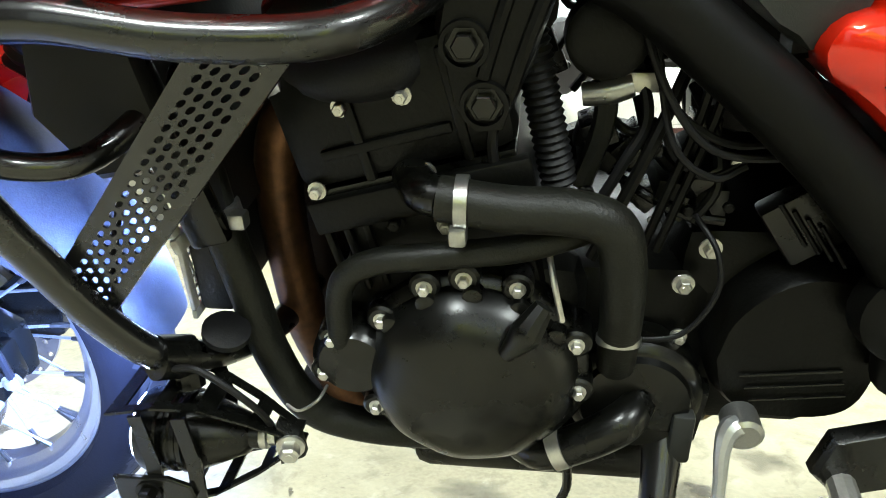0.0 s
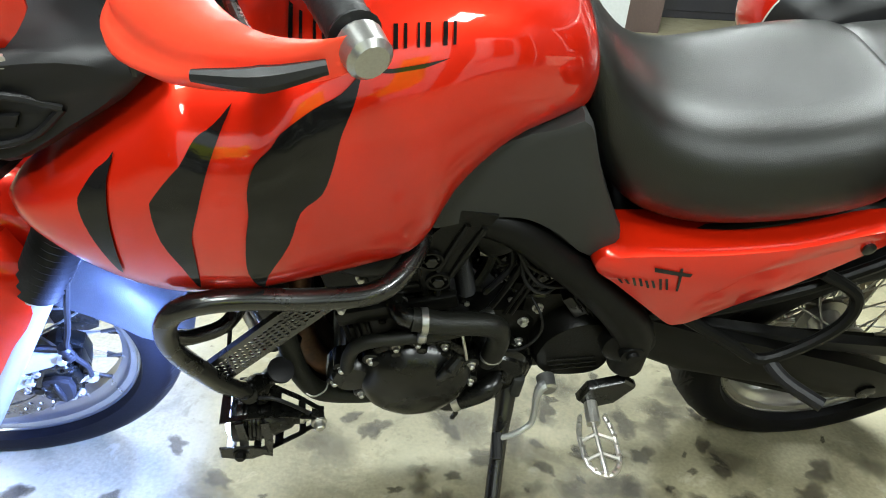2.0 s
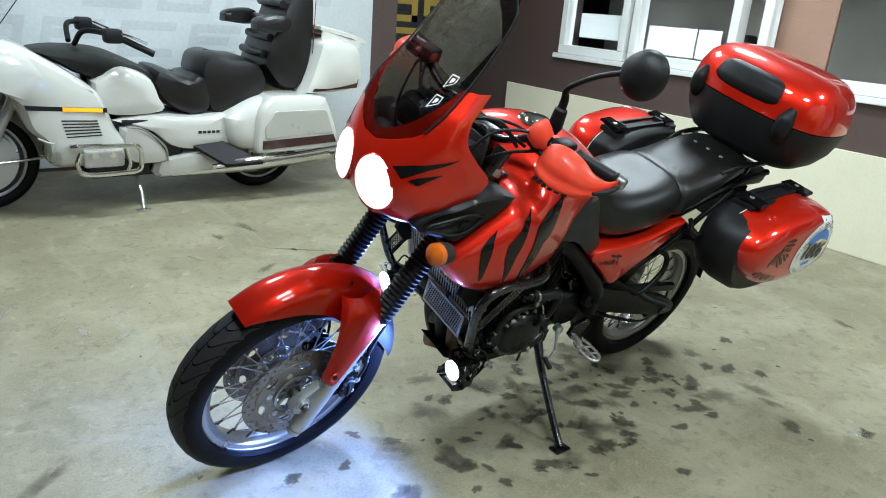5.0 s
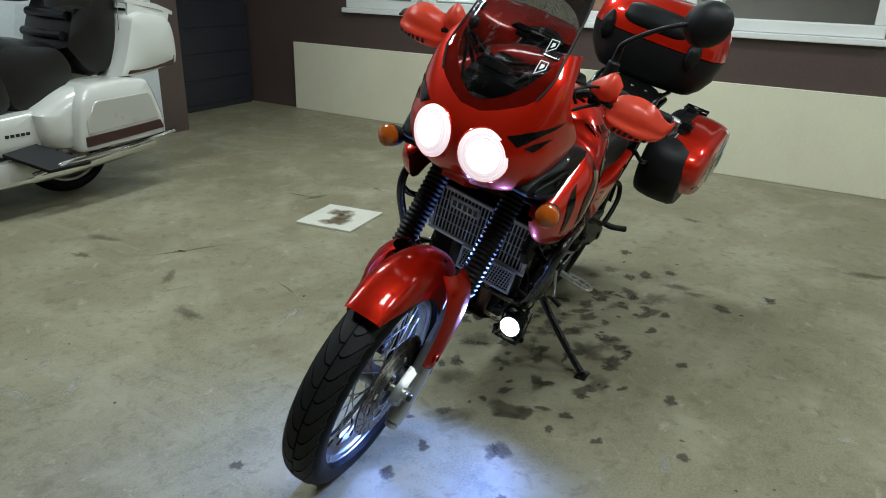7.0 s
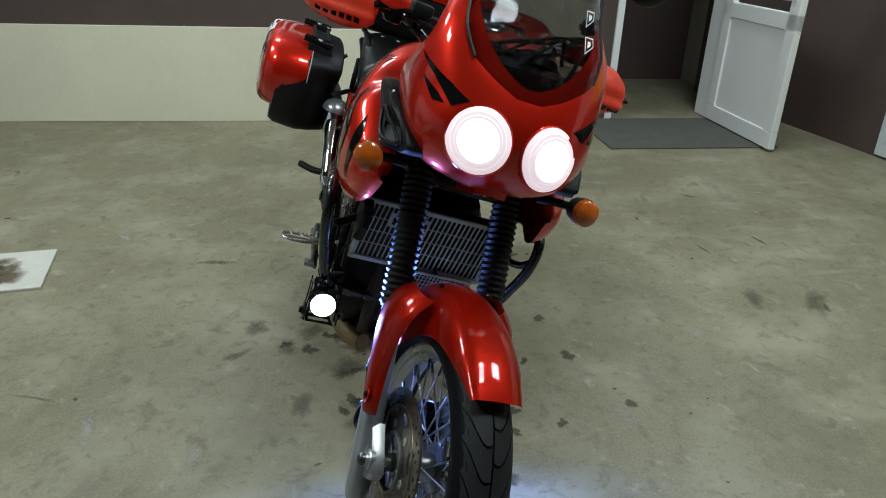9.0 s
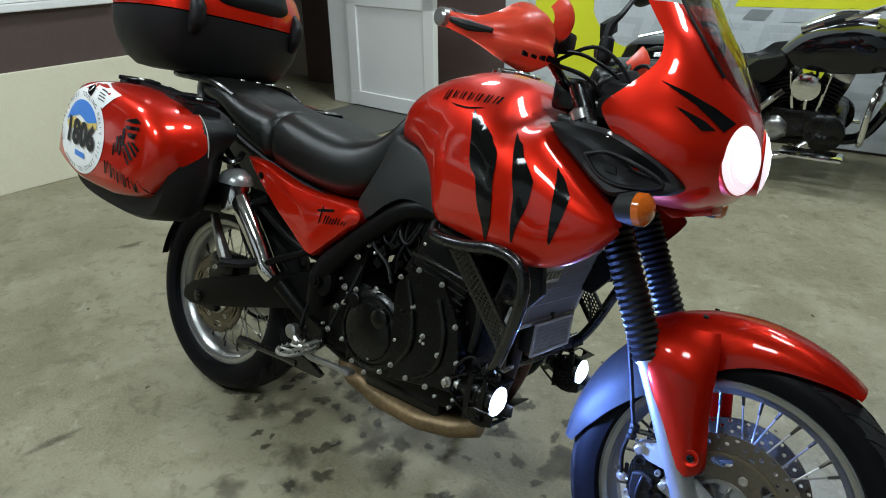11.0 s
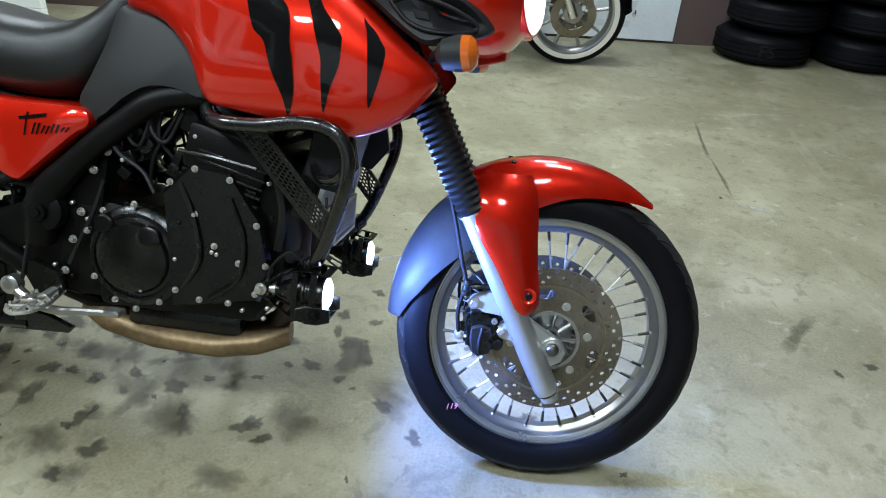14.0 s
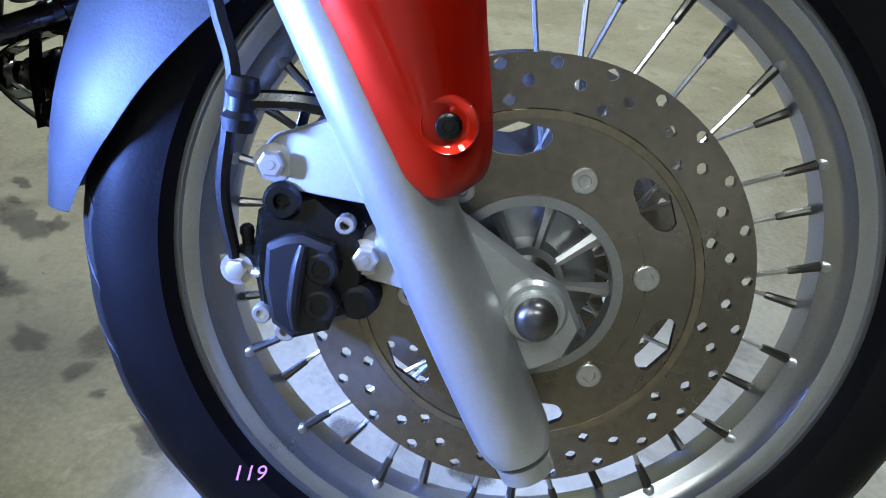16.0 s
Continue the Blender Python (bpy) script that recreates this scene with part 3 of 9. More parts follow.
M["stain"] = stain_material("oily_stain", (0.078, 0.067, 0.045), 0.62, (0.64, 1.02))
M["smudge"] = stain_material("faint_smudge", (0.09, 0.078, 0.05), 0.42)
M["scuff"] = stain_material("pale_scuff", (0.50, 0.48, 0.40), 0.5)
M["tile_stain"] = stain_material("brown_stain", (0.17, 0.125, 0.07), 0.85)


def add_blob(bm, layer, rng, x, y, r, z, lumps=6, squash=1.0, turn=0.0):
    ph = [(rng.uniform(0, 6.28), rng.uniform(0.08, 0.30) / (k + 1) ** 0.7) for k in range(lumps)]
    rings = []
    for share, depth in ((0.0, 0.8), (0.4, 0.66), (0.8, 0.3), (1.0, 0.05), (1.3, -0.35)):
        row = []
        for k in range(40):
            a = 2 * math.pi * k / 40
            q = share * r * (1 + sum(amp * math.sin((n + 2) * a + p) for n, (p, amp) in enumerate(ph)))
            u, v = q * math.cos(a), q * math.sin(a) * squash
            w = bm.verts.new((x + u * math.cos(turn) - v * math.sin(turn), y + u * math.sin(turn) + v * math.cos(turn), z))
            w[layer] = depth
            row.append(w)
        rings.append(row)
    for p, q in zip(rings, rings[1:]):
        for k in range(40):
            bm.faces.new((p[k], q[k], q[(k + 1) % 40], p[(k + 1) % 40]))


rng = random.Random(11)
bm = bmesh.new()
depth_layer = bm.verts.layers.float.new("depth")
spots = [(1.18, 0.11, 0.035), (1.06, 0.29, 0.07), (0.86, -0.02, 0.03), (0.85, 0.31, 0.06), (0.41, 0.27, 0.075), (0.24, 0.29, 0.05), (0.38, 0.43, 0.04), (0.12, 0.24, 0.05), (0.22, 0.56, 0.035), (-0.1, 0.38, 0.065), (0.06, 0.51, 0.075), (-0.36, 0.38, 0.05),
         (0.56, 0.5, 0.045), (1.54, 0.12, 0.03), (-0.09, 0.16, 0.04), (0.57, 0.35, 0.035), (1.38, 0.15, 0.03), (1.28, 0.36, 0.055), (0.81, 0.47, 0.055), (0.61, 0.5, 0.045), (0.02, 0.48, 0.03), (-0.29, 0.32, 0.05), (1.75, -0.27, 0.025), (0.3, 0.0, 0.045), (0.55, -0.15, 0.035)]
spots += [(0.88, -0.005, 0.035), (0.47, -0.06, 0.03), (1.09, 0.306, 0.05), (0.84, 0.33, 0.04), (1.01, 0.86, 0.03), (2.43, 0.47, 0.022), (2.54, 0.52, 0.022), (0.66, -1.75, 0.03), (1.55, 0.13, 0.03)]
for _ in range(26):
    spots.append((rng.gauss(0.45, 0.25), rng.gauss(0.02, 0.14), abs(rng.gauss(0.014, 0.01)) + 0.006))
for _ in range(60):
    spots.append((rng.gauss(0.35, 0.45), rng.gauss(0.36, 0.17), abs(rng.gauss(0.016, 0.014)) + 0.008))
for _ in range(45):
    spots.append((rng.uniform(-1.5, 3.2), rng.uniform(-2.2, 2.0), abs(rng.gauss(0.004, 0.004)) + 0.004))
for n, (x, y, r) in enumerate(spots):
    add_blob(bm, depth_layer, rng, x, y, r, 0.0010 + 0.000012 * n, 6, rng.uniform(0.45, 1), rng.uniform(0, 6.28))
ob = part("floor_stains", bm, M["stain"], None, "", False)
tagged(ob, "dark oily stains and drips on the concrete floor", "stain", "", "stuff")
# fainter smudges, drag marks and pale scuffs
bm = bmesh.new()
depth_layer = bm.verts.layers.float.new("depth")
for n in range(46):
    add_blob(bm, depth_layer, rng, rng.gauss(0.42, 0.35), rng.gauss(0.10, 0.20), rng.uniform(0.03, 0.085), 0.0006 + 0.000006 * n, 7, rng.uniform(0.4, 1), rng.uniform(0, 6.28))
add_blob(bm, depth_layer, rng, 2.38, 2.25, 0.22, 0.00090, 3, 0.06, 1.53)
add_blob(bm, depth_layer, rng, 2.385, 1.80, 0.18, 0.00091, 3, 0.07, 1.6)
add_blob(bm, depth_layer, rng, 0.64, -1.74, 0.16, 0.00092, 3, 0.1, 2.6)
for n in range(26):
    add_blob(bm, depth_layer, rng, rng.uniform(-1.6, 3.2), rng.uniform(-2.4, 2.6), rng.uniform(0.03, 0.12), 0.00093 + 0.000003 * n, 6, rng.uniform(0.05, 0.5), rng.uniform(0, 6.28))
ob = part("floor_smudges", bm, M["smudge"], None, "", False)
tagged(ob, "faint dark smudges and drag marks on the concrete floor", "stain", "", "stuff")
bm = bmesh.new()
depth_layer = bm.verts.layers.float.new("depth")
for n in range(30):
    add_blob(bm, depth_layer, rng, rng.uniform(-1.5, 3.4), rng.uniform(-2.4, 3.0), rng.uniform(0.02, 0.10), 0.00050 + 0.000003 * n, 6, rng.uniform(0.03, 0.5), rng.uniform(0, 6.28))
add_blob(bm, depth_layer, rng, 2.80, 2.73, 0.28, 0.00061, 2, 0.05, 0.2)
ob = part("floor_scuffs", bm, M["scuff"], None, "", False)
tagged(ob, "pale scuffs and dried splashes on the concrete floor", "stain", "", "stuff")
bm = bmesh.new()
depth_layer = bm.verts.layers.float.new("depth")
for x, y, r in ((-0.13, -1.36, 0.08), (-0.27, -1.44, 0.07), (-0.21, -1.38, 0.07)):
    add_blob(bm, depth_layer, rng, x, y, r, 0.0128 + r * 0.006, 5)
ob = part("tile_stain", bm, M["tile_stain"], None, "", False)
tagged(ob, "brown stain on the loose tile", "stain", "", "stuff")

# ---- the red motorcycle; its parts are laid out upright, x ahead, y to its left ----
from mathutils.bvhtree import BVHTree
bike = thing("touring_motorcycle", BIKE, "red touring motorcycle with black stripes, leaning on its side stand", "motorcycle")

AXLE_F, AXLE_R = Vector((1.553, 0, 0.335)), Vector((-0.05, 0, 0.321))
RAKE = Vector((-0.4683, 0, 0.8836))
STEER = Matrix.Translation((1.1625, 0, 0.9)) @ Matrix.Rotation(radians(4.0), 4, RAKE) @ Matrix.Translation((-1.1625, 0, -0.9))


def steered(bm):
    bmesh.ops.transform(bm, matrix=STEER, verts=bm.verts)
    return bm


def torus_section(at, radius, profile, segs=72, grooves=0):
    """A ring round the y axis from a closed profile of (y, outward distance)."""
    bm = bmesh.new()
    rings = []
    for k in range(segs):
        a = 2 * math.pi * k / segs
        rings.append([Vector((at.x + (radius + r) * math.cos(a), at.y + y, at.z + (radius + r) * math.sin(a))) for y, r in profile])
    rows = [[bm.verts.new(p) for p in ring] for ring in rings]
    n = len(profile)
    for k in range(segs):
        for i in range(n):
            bm.faces.new((rows[k][i], rows[k][(i + 1) % n], rows[(k + 1) % segs][(i + 1) % n], rows[(k + 1) % segs][i]))
    return bm


TYRE_SHAPE = [(0.0, 1.0), (0.16, 0.995), (0.34, 0.978), (0.54, 0.938), (0.74, 0.865), (0.90, 0.75), (0.985, 0.60), (1.0, 0.48), (0.965, 0.33), (0.90, 0.21)]


def tyre_at(s, width, height, rim_width):
    """Point (y, outward distance) of a tyre's outside; s runs from bead (-1) over the crown (0) to bead (1)."""
    shape = TYRE_SHAPE + [((rim_width / width) + 0.02, 0.15), ((rim_width / width) - 0.02, 0.125)]
    n = len(shape) - 1
    f = abs(s) * n
    k = min(int(f), n - 1)
    y = shape[k][0] + (shape[k + 1][0] - shape[k][0]) * (f - k)
    r = shape[k][1] + (shape[k + 1][1] - shape[k][1]) * (f - k)
    return math.copysign(y, s) * width / 2, r * height


def tyre_profile(width, height, rim_width=None):
    """Outside from bead to bead, then back along the inside; distances from the rim."""
    rw = rim_width or width * 0.75
    out = [tyre_at(k / 22 - 1, width, height, rw) for k in range(45)]
    w = rw / 2 - 0.012
    return out + [(w, 0.004), (w, 0.02), (-w, 0.02), (-w, 0.004)]


def rim_profile(width, lip=0.015):
    w = width / 2
    return [(-w, lip), (-w + 0.004, lip + 0.002), (-w + 0.007, 0.004), (-w + 0.016, 0.0), (-w * 0.35, -0.010), (w * 0.35, -0.010), (w - 0.016, 0.0), (w - 0.007, 0.004), (w - 0.004, lip + 0.002), (w, lip),
            (w + 0.0015, lip - 0.003), (w + 0.0015, lip - 0.006), (w - 0.0015, lip - 0.0075), (w - 0.0025, 0.001), (w - 0.005, -0.004), (w - 0.012, -0.0065), (w - 0.0165, -0.0125), (w * 0.35, -0.0205), (0, -0.0215), (-w * 0.35, -0.0205), (-w + 0.0165, -0.0125), (-w + 0.012, -0.0065), (-w + 0.005, -0.004), (-w + 0.0025, 0.001), (-w + 0.0015, lip - 0.0075), (-w - 0.0015, lip - 0.006), (-w - 0.0015, lip - 0.003)]


def disc_mesh(at, y, outer, inner, thick, holes, slots):
    """A brake disc with drilled rim and wide slots, as real openings cut between rings."""
    bm = bmesh.new()
    # rings of cells: each cell is a quad with or without an opening
    def ring(r0, r1, count, hole_r, phase, shape=8, long=1.0):
        for k in range(count):
            a0, a1 = 2 * math.pi * (k + phase) / count, 2 * math.pi * (k + 1 + phase) / count
            steps = 4
            edge = [(r0, a0 + (a1 - a0) * i / steps) for i in range(steps)] + [(r0 + (r1 - r0) * i / 2, a1) for i in range(2)]
            edge += [(r1, a1 - (a1 - a0) * i / steps) for i in range(steps)] + [(r1 - (r1 - r0) * i / 2, a0) for i in range(2)]
            pts = [Vector((at.x + r * math.cos(a), at.y, at.z + r * math.sin(a))) for r, a in edge]
            if hole_r:
                rm, am = (r0 + r1) / 2, (a0 + a1) / 2
                c = Vector((at.x + rm * math.cos(am), at.y, at.z + rm * math.sin(am)))
                tang = Vector((-math.sin(am), 0, math.cos(am)))
                rad = Vector((math.cos(am), 0, math.sin(am)))
                hole = []
                for p in pts:
                    d = p - c
                    g = math.atan2(d.dot(rad), d.dot(tang))
                    hole.append(c + tang * hole_r * long * math.cos(g) + rad * hole_r * math.sin(g))
                for side in (-1, 1):
                    o = Vector((0, y + side * thick / 2, 0))
                    A = [bm.verts.new(p + o) for p in pts]
                    B = [bm.verts.new(p + o) for p in hole]
                    for i in range(len(pts)):
                        j = (i + 1) % len(pts)
                        bm.faces.new((A[i], A[j], B[j], B[i]))
                A = [bm.verts.new(p + Vector((0, y - thick / 2, 0))) for p in hole]
                B = [bm.verts.new(p + Vector((0, y + thick / 2, 0))) for p in hole]
                for i in range(len(pts)):
                    j = (i + 1) % len(pts)
                    bm.faces.new((A[i], A[j], B[j], B[i]))
            else:
                for side in (-1, 1):
                    bm.faces.new([bm.verts.new(p + Vector((0, y + side * thick / 2, 0))) for p in pts])
    band = (outer - (inner + 0.06)) / 3
    r = outer
    ring(r - band, r, holes, 0.0042, 0.0)
    ring(r - 2 * band, r - band, holes, 0.0042, 0.5)
    ring(r - 3 * band, r - 2 * band, holes // 2, 0.0042, 0.2)
    ring(inner + 0.02, r - 3 * band, slots, 0.0115, 0.167, long=1.9)
    ring(inner, inner + 0.02, 24, 0, 0)
    for rad in (outer, inner):
        A, B = [], []
        for k in range(96):
            a = 2 * math.pi * k / 96
            p = Vector((at.x + rad * math.cos(a), at.y + y, at.z + rad * math.sin(a)))
            A.append(bm.verts.new(p - Vector((0, thick / 2, 0))))
            B.append(bm.verts.new(p + Vector((0, thick / 2, 0))))
        for k in range(96):
            j = (k + 1) % 96
            bm.faces.new((A[k], A[j], B[j], B[k]))
    bmesh.ops.remove_doubles(bm, verts=bm.verts, dist=0.00002)
    return bm


def wheel(name, at, rim_r, tyre_w, tyre_h, rim_w, disc_specs, turn, hub_r, tread_n, label):
    fix = turn or (lambda b: b)
    rim = part(name, fix(torus_section(at, rim_r, rim_profile(rim_w))), M["alloy"], bike, label)
    part("tyre", fix(torus_section(at, rim_r, tyre_profile(tyre_w, tyre_h, rim_w), 120)), M["tyre"], rim, "black road tyre with slanted tread grooves")
    # tread blocks, slightly proud
    shapes = []
    for k in range(tread_n):
        a0 = 2 * math.pi * k / tread_n
        for side in (-1, 1):
            off = 0 if side > 0 else math.pi / tread_n
            bm = bmesh.new()
            grid = []
            for i in range(9):
                s = i / 8
                row = []
                for da in (0.0, 0.93):
                    ang = a0 + off + (da * (0.96 if side > 0 else 0.96) + 0.9 * s - 0.30 * math.sin(s * 4.5)) * 2 * math.pi / tread_n
                    y, r = tyre_at(side * (0.02 + 0.43 * s), tyre_w, tyre_h, rim_w)
                    r += rim_r + 0.0032 * (1 - s ** 6)
                    row.append(Vector((at.x + r * math.cos(ang), at.y + y, at.z + r * math.sin(ang))))
                grid.append(row)
            shapes.append(grid)
    bm = bmesh.new()
    for grid in shapes:
        V = [[bm.verts.new(p) for p in row] for row in grid]
        for a, b in zip(V, V[1:]):
            bm.faces.new((a[0], a[1], b[1], b[0]))
        for col in (0, 1):
            low = [bm.verts.new(at + (row[col] - at) * (1 - 0.006 / (row[col] - at).length)) for row in grid]
            for i in range(len(low) - 1):
                bm.faces.new((V[i][col], V[i + 1][col], low[i + 1], low[i]))
    part("tread", fix(bm), M["tread"], rim, "dusty tread blocks")
    # spokes in crossed pairs, with nipples at the rim
    for k in range(36):
        a = 2 * math.pi * (k + 0.5) / 36
        side = 1 if k % 2 else -1
        lead = radians(24) * (1 if (k // 2) % 2 else -1)
        foot = at + Vector((math.cos(a + lead) * hub_r, side * 0.034, math.sin(a + lead) * hub_r))
        head = at + Vector((math.cos(a) * (rim_r - 0.018), side * 0.010, math.sin(a) * (rim_r - 0.018)))
        sp = part("spoke", fix(tube([foot, head], 0.0021, 6, smooth=False)), M["steel"], rim)
        d = (head - foot).normalized()
        part("nipple", fix(lathe(head - d * 0.028, d, [(0, 0.0024), (0.002, 0.0032), (0.012, 0.0034), (0.022, 0.0039), (0.028, 0.0042)], 8)), M["nipple"], sp)
        part("spoke_socket", fix(lathe(head - d * 0.003, d, [(0, 0.0045), (0.002, 0.0065), (0.008, 0.0085)], 10)), M["alloy"], sp)
    part("hub", fix(lathe(at - Vector((0, 0.06, 0)), (0, 1, 0), [(0, 0.015), (0, 0.026), (0.018, 0.029), (0.022, 0.052), (0.031, 0.053), (0.036, 0.034), (0.06, 0.029), (0.084, 0.034), (0.089, 0.053), (0.098, 0.052), (0.102, 0.029), (0.12, 0.026), (0.12, 0.015)], 36)), M["alloy"], rim)
    for y, outer, inner, thick, side in disc_specs:
        disc = part("brake_disc", fix(disc_mesh(at, y, outer, inner, thick, 26, 6)), M["disc"], rim, "drilled and slotted worn steel brake disc", False)
        part("disc_step", fix(torus_section(at + Vector((0, y, 0)), inner + (outer - inner) * 0.6, [(-0.0032 * side, -0.004), (0.0040 * side, -0.0035), (0.0040 * side, 0.002), (-0.0032 * side, 0.004)], 72)), M["disc_inner"], rim, "raised bronze-brown ring")
        part("carrier_ring", fix(torus_section(at + Vector((0, y, 0)), inner, [(-0.007 * side, -0.004), (0.008 * side, -0.004), (0.008 * side, 0.003), (-0.007 * side, 0.003)], 48)), M["alloy"], rim)
        for k in range(6):
            a = math.pi * k / 3 + 0.17
            c = at + Vector((math.cos(a) * (inner + 0.020), y + side * thick / 2, math.sin(a) * (inner + 0.020)))
            part("disc_bolt", fix(lathe(c, (0, side, 0), [(0, 0.0092), (0.0018, 0.0092), (0.0026, 0.0082), (0.0026, 0.0046), (0.0008, 0.0040), (0.0006, 0.0)], 18)), M["steel"], rim)
        for k in range(9):
            a = 2 * math.pi * k / 9
            p0 = at + Vector((math.cos(a) * 0.024, y * 0.9, math.sin(a) * 0.024))
            p1 = at + Vector((math.cos(a) * (inner - 0.002), y * 0.9, math.sin(a) * (inner - 0.002)))
            part("hub_rib", fix(tube([p0, (p0 + p1) / 2, p1], [0.0036, 0.0040, 0.0058], 6, smooth=False)), M["alloy"], rim)
        part("hub_cap", fix(lathe(at + Vector((0, y * 0.7, 0)), (0, side, 0), [(0, 0.024), (0.004, 0.024), (0.006, 0.021), (0.02, 0.020), (0.026, 0.018), (0.026, 0.013), (0.018, 0.012)], 28)), M["nipple"], rim)
    return rim


front = wheel("front_wheel", AXLE_F, 0.247, 0.116, 0.084, 0.070, [(0.063, 0.157, 0.062, 0.005, 1), (-0.063, 0.157, 0.062, 0.005, -1)], steered, 0.048, 34, "silver spoked front wheel of the red motorcycle")
rear = wheel("rear_wheel", AXLE_R, 0.225, 0.152, 0.101, 0.105, [(-0.075, 0.128, 0.062, 0.005, -1)], None, 0.055, 24, "silver spoked rear wheel of the red motorcycle")
# pink chalk number on the front tyre
bm = text_mesh("119", 0.020, Matrix.Identity(4))
for v in bm.verts:
    v.co = AXLE_F + Vector((-0.193 + v.co.x * 0.9 + v.co.y * 0.2, -0.0600, -0.178 + v.co.y + v.co.x * 0.1))
part("chalk_number", steered(bm), M["pink"], front, "pink handwritten 119", False)

# fork
for side in (1, -1):
    def F(x, y, z):
        return Vector((x, side * y, z))
    def fork_at(z, ahead=0.0):
        return F(1.507 - (z - 0.3275) * 0.53 + ahead, 0.112, z)
    leg = part("fork_leg", steered(tube([fork_at(0.234), fork_at(0.25), fork_at(0.31), fork_at(0.58), fork_at(0.62)], [0.022, 0.026, 0.027, 0.0255, 0.0255], 24, 4)), M["silver"], bike, "silver painted fork leg")
    part("drain_foot", steered(lathe(fork_at(0.230), -RAKE, [(0, 0.02), (0.012, 0.019), (0.016, 0.012)], 16)), M["silver"], leg)
    bm = bmesh.new()
    add_slab(bm, [F(1.50, 0.108, 0.39), F(1.545, 0.108, 0.362), F(1.575, 0.108, 0.345), F(1.586, 0.108, 0.325), F(1.578, 0.108, 0.303), F(1.56, 0.108, 0.292), F(1.535, 0.108, 0.285), F(1.52, 0.108, 0.26)], (0, side, 0), 0.028, 0.004)
    bmesh.ops.translate(bm, vec=(0, -side * 0.022, 0), verts=bm.verts)
    part("axle_clamp", steered(bm), M["silver"], leg)
    part("axle_nut", steered(lathe(AXLE_F + Vector((0, side * 0.106, 0)), (0, side, 0), [(0, 0.0215), (0.010, 0.0215), (0.013, 0.019), (0.013, 0.016), (0.019, 0.0155), (0.020, 0.013)], 28)), M["silver"], leg)
    part("axle_cap", steered(lathe(AXLE_F + Vector((0, side * 0.126, 0)), (0, side, 0), [(0, 0.0135), (0.006, 0.0132), (0.010, 0.011), (0.0125, 0.007), (0.0135, 0.0)], 6 if side > 0 else 24)), M["nipple"], leg)
    # caliper lugs
    for z0, x1 in ((0.417, 1.383), (0.362, 1.444)):
        c = F(x1, 0.088, z0 - 0.006)
        bm = bmesh.new()
        add_slab(bm, [fork_at(z0 + 0.035, 0.0) * 1.0, fork_at(z0 - 0.025, 0.0), c + Vector((0.0, 0, -0.017)), c + Vector((-0.015, 0, 0)), c + Vector((-0.002, 0, 0.016))], (0, side, 0), 0.012, 0.003)
        part("caliper_lug", steered(bm), M["silver"], leg)
        part("lug_bolt", steered(bolt(c + Vector((0, side * 0.013, 0)), (0, side, 0), 0.0085, 0.009)), M["steel"], leg)
    # rubber gaiter with folds
    prof, length = [], 0.31
    base = fork_at(0.602)
    n = 22
    for k in range(n):
        h = length * k / n
        prof += [(h, 0.0295), (h + length / n * 0.5, 0.0345)]
    prof += [(length, 0.028)]
    gaiter = part("fork_gaiter", steered(lathe(base, RAKE, prof, 20)), M["rubber"], bike, "black ribbed rubber fork gaiter", True, )
    part("gaiter_clip", steered(lathe(base - RAKE * 0.004, RAKE, [(0, 0.029), (0.012, 0.029)], 20)), M["steel"], gaiter)
    part("fork_tube", steered(tube([base + RAKE * 0.3, base + RAKE * 0.58], 0.0225, 16, smooth=False)), M["tube_black"], bike)
    # brake caliper behind the leg
    def C(pts, y):
        return [F(px, y, pz) for px, pz in pts]
    body = [(1.372, 0.378), (1.392, 0.393), (1.41, 0.398), (1.439, 0.379), (1.448, 0.357), (1.446, 0.33), (1.440, 0.312), (1.402, 0.298), (1.376, 0.31), (1.369, 0.344)]
    cal = part("brake_caliper", steered(slab(C(body, 0.071), (0, side, 0), 0.034, 0.007)), M["engine"], bike, "black two-piston brake caliper")
    part("caliper_body", steered(slab([F(x - 0.004, 0.030, z) for x, z in body], (0, side, 0), 0.026, 0.005)), M["engine"], cal)
    part("caliper_bridge", steered(box((1.368, min(side * 0.05, side * 0.078), 0.315), (1.392, max(side * 0.05, side * 0.078), 0.372), 0.006)), M["engine"], cal)
    plate = [(1.387, 0.357), (1.396, 0.362), (1.405, 0.364), (1.421, 0.359), (1.425, 0.346), (1.420, 0.336), (1.426, 0.327), (1.421, 0.312), (1.402, 0.305), (1.391, 0.313), (1.386, 0.335)]
    plate = [(1.407 + (x - 1.407) * 1.22, 0.335 + (z - 0.335) * 1.18) for x, z in plate]
    part("caliper_plate", steered(slab(C(plate, 0.105), (0, side, 0), 0.011, 0.004)), M["plastic"], cal)
    part("plate_ridge", steered(tube([F(1.406, 0.115, 0.363), F(1.404, 0.118, 0.350), F(1.402, 0.118, 0.325), F(1.403, 0.115, 0.308)], [0.003, 0.0045, 0.0045, 0.003], 10, 4)), M["plastic"], cal)
    for pz in (0.349, 0.324):
        part("piston_bore", steered(lathe(F(1.418, 0.112, pz), (0, side, 0), [(0, 0.0105), (0.004, 0.0105), (0.0052, 0.009), (0.0052, 0.006), (0.003, 0.005), (0.003, 0.0)], 18)), M["plastic"], cal)
    part("slide_boss", steered(lathe(F(1.390, 0.080, 0.388), (0, side, 0), [(0, 0.0125), (0.026, 0.0125), (0.029, 0.010), (0.029, 0.0055), (0.024, 0.0045), (0.024, 0.0)], 18)), M["engine"], cal)
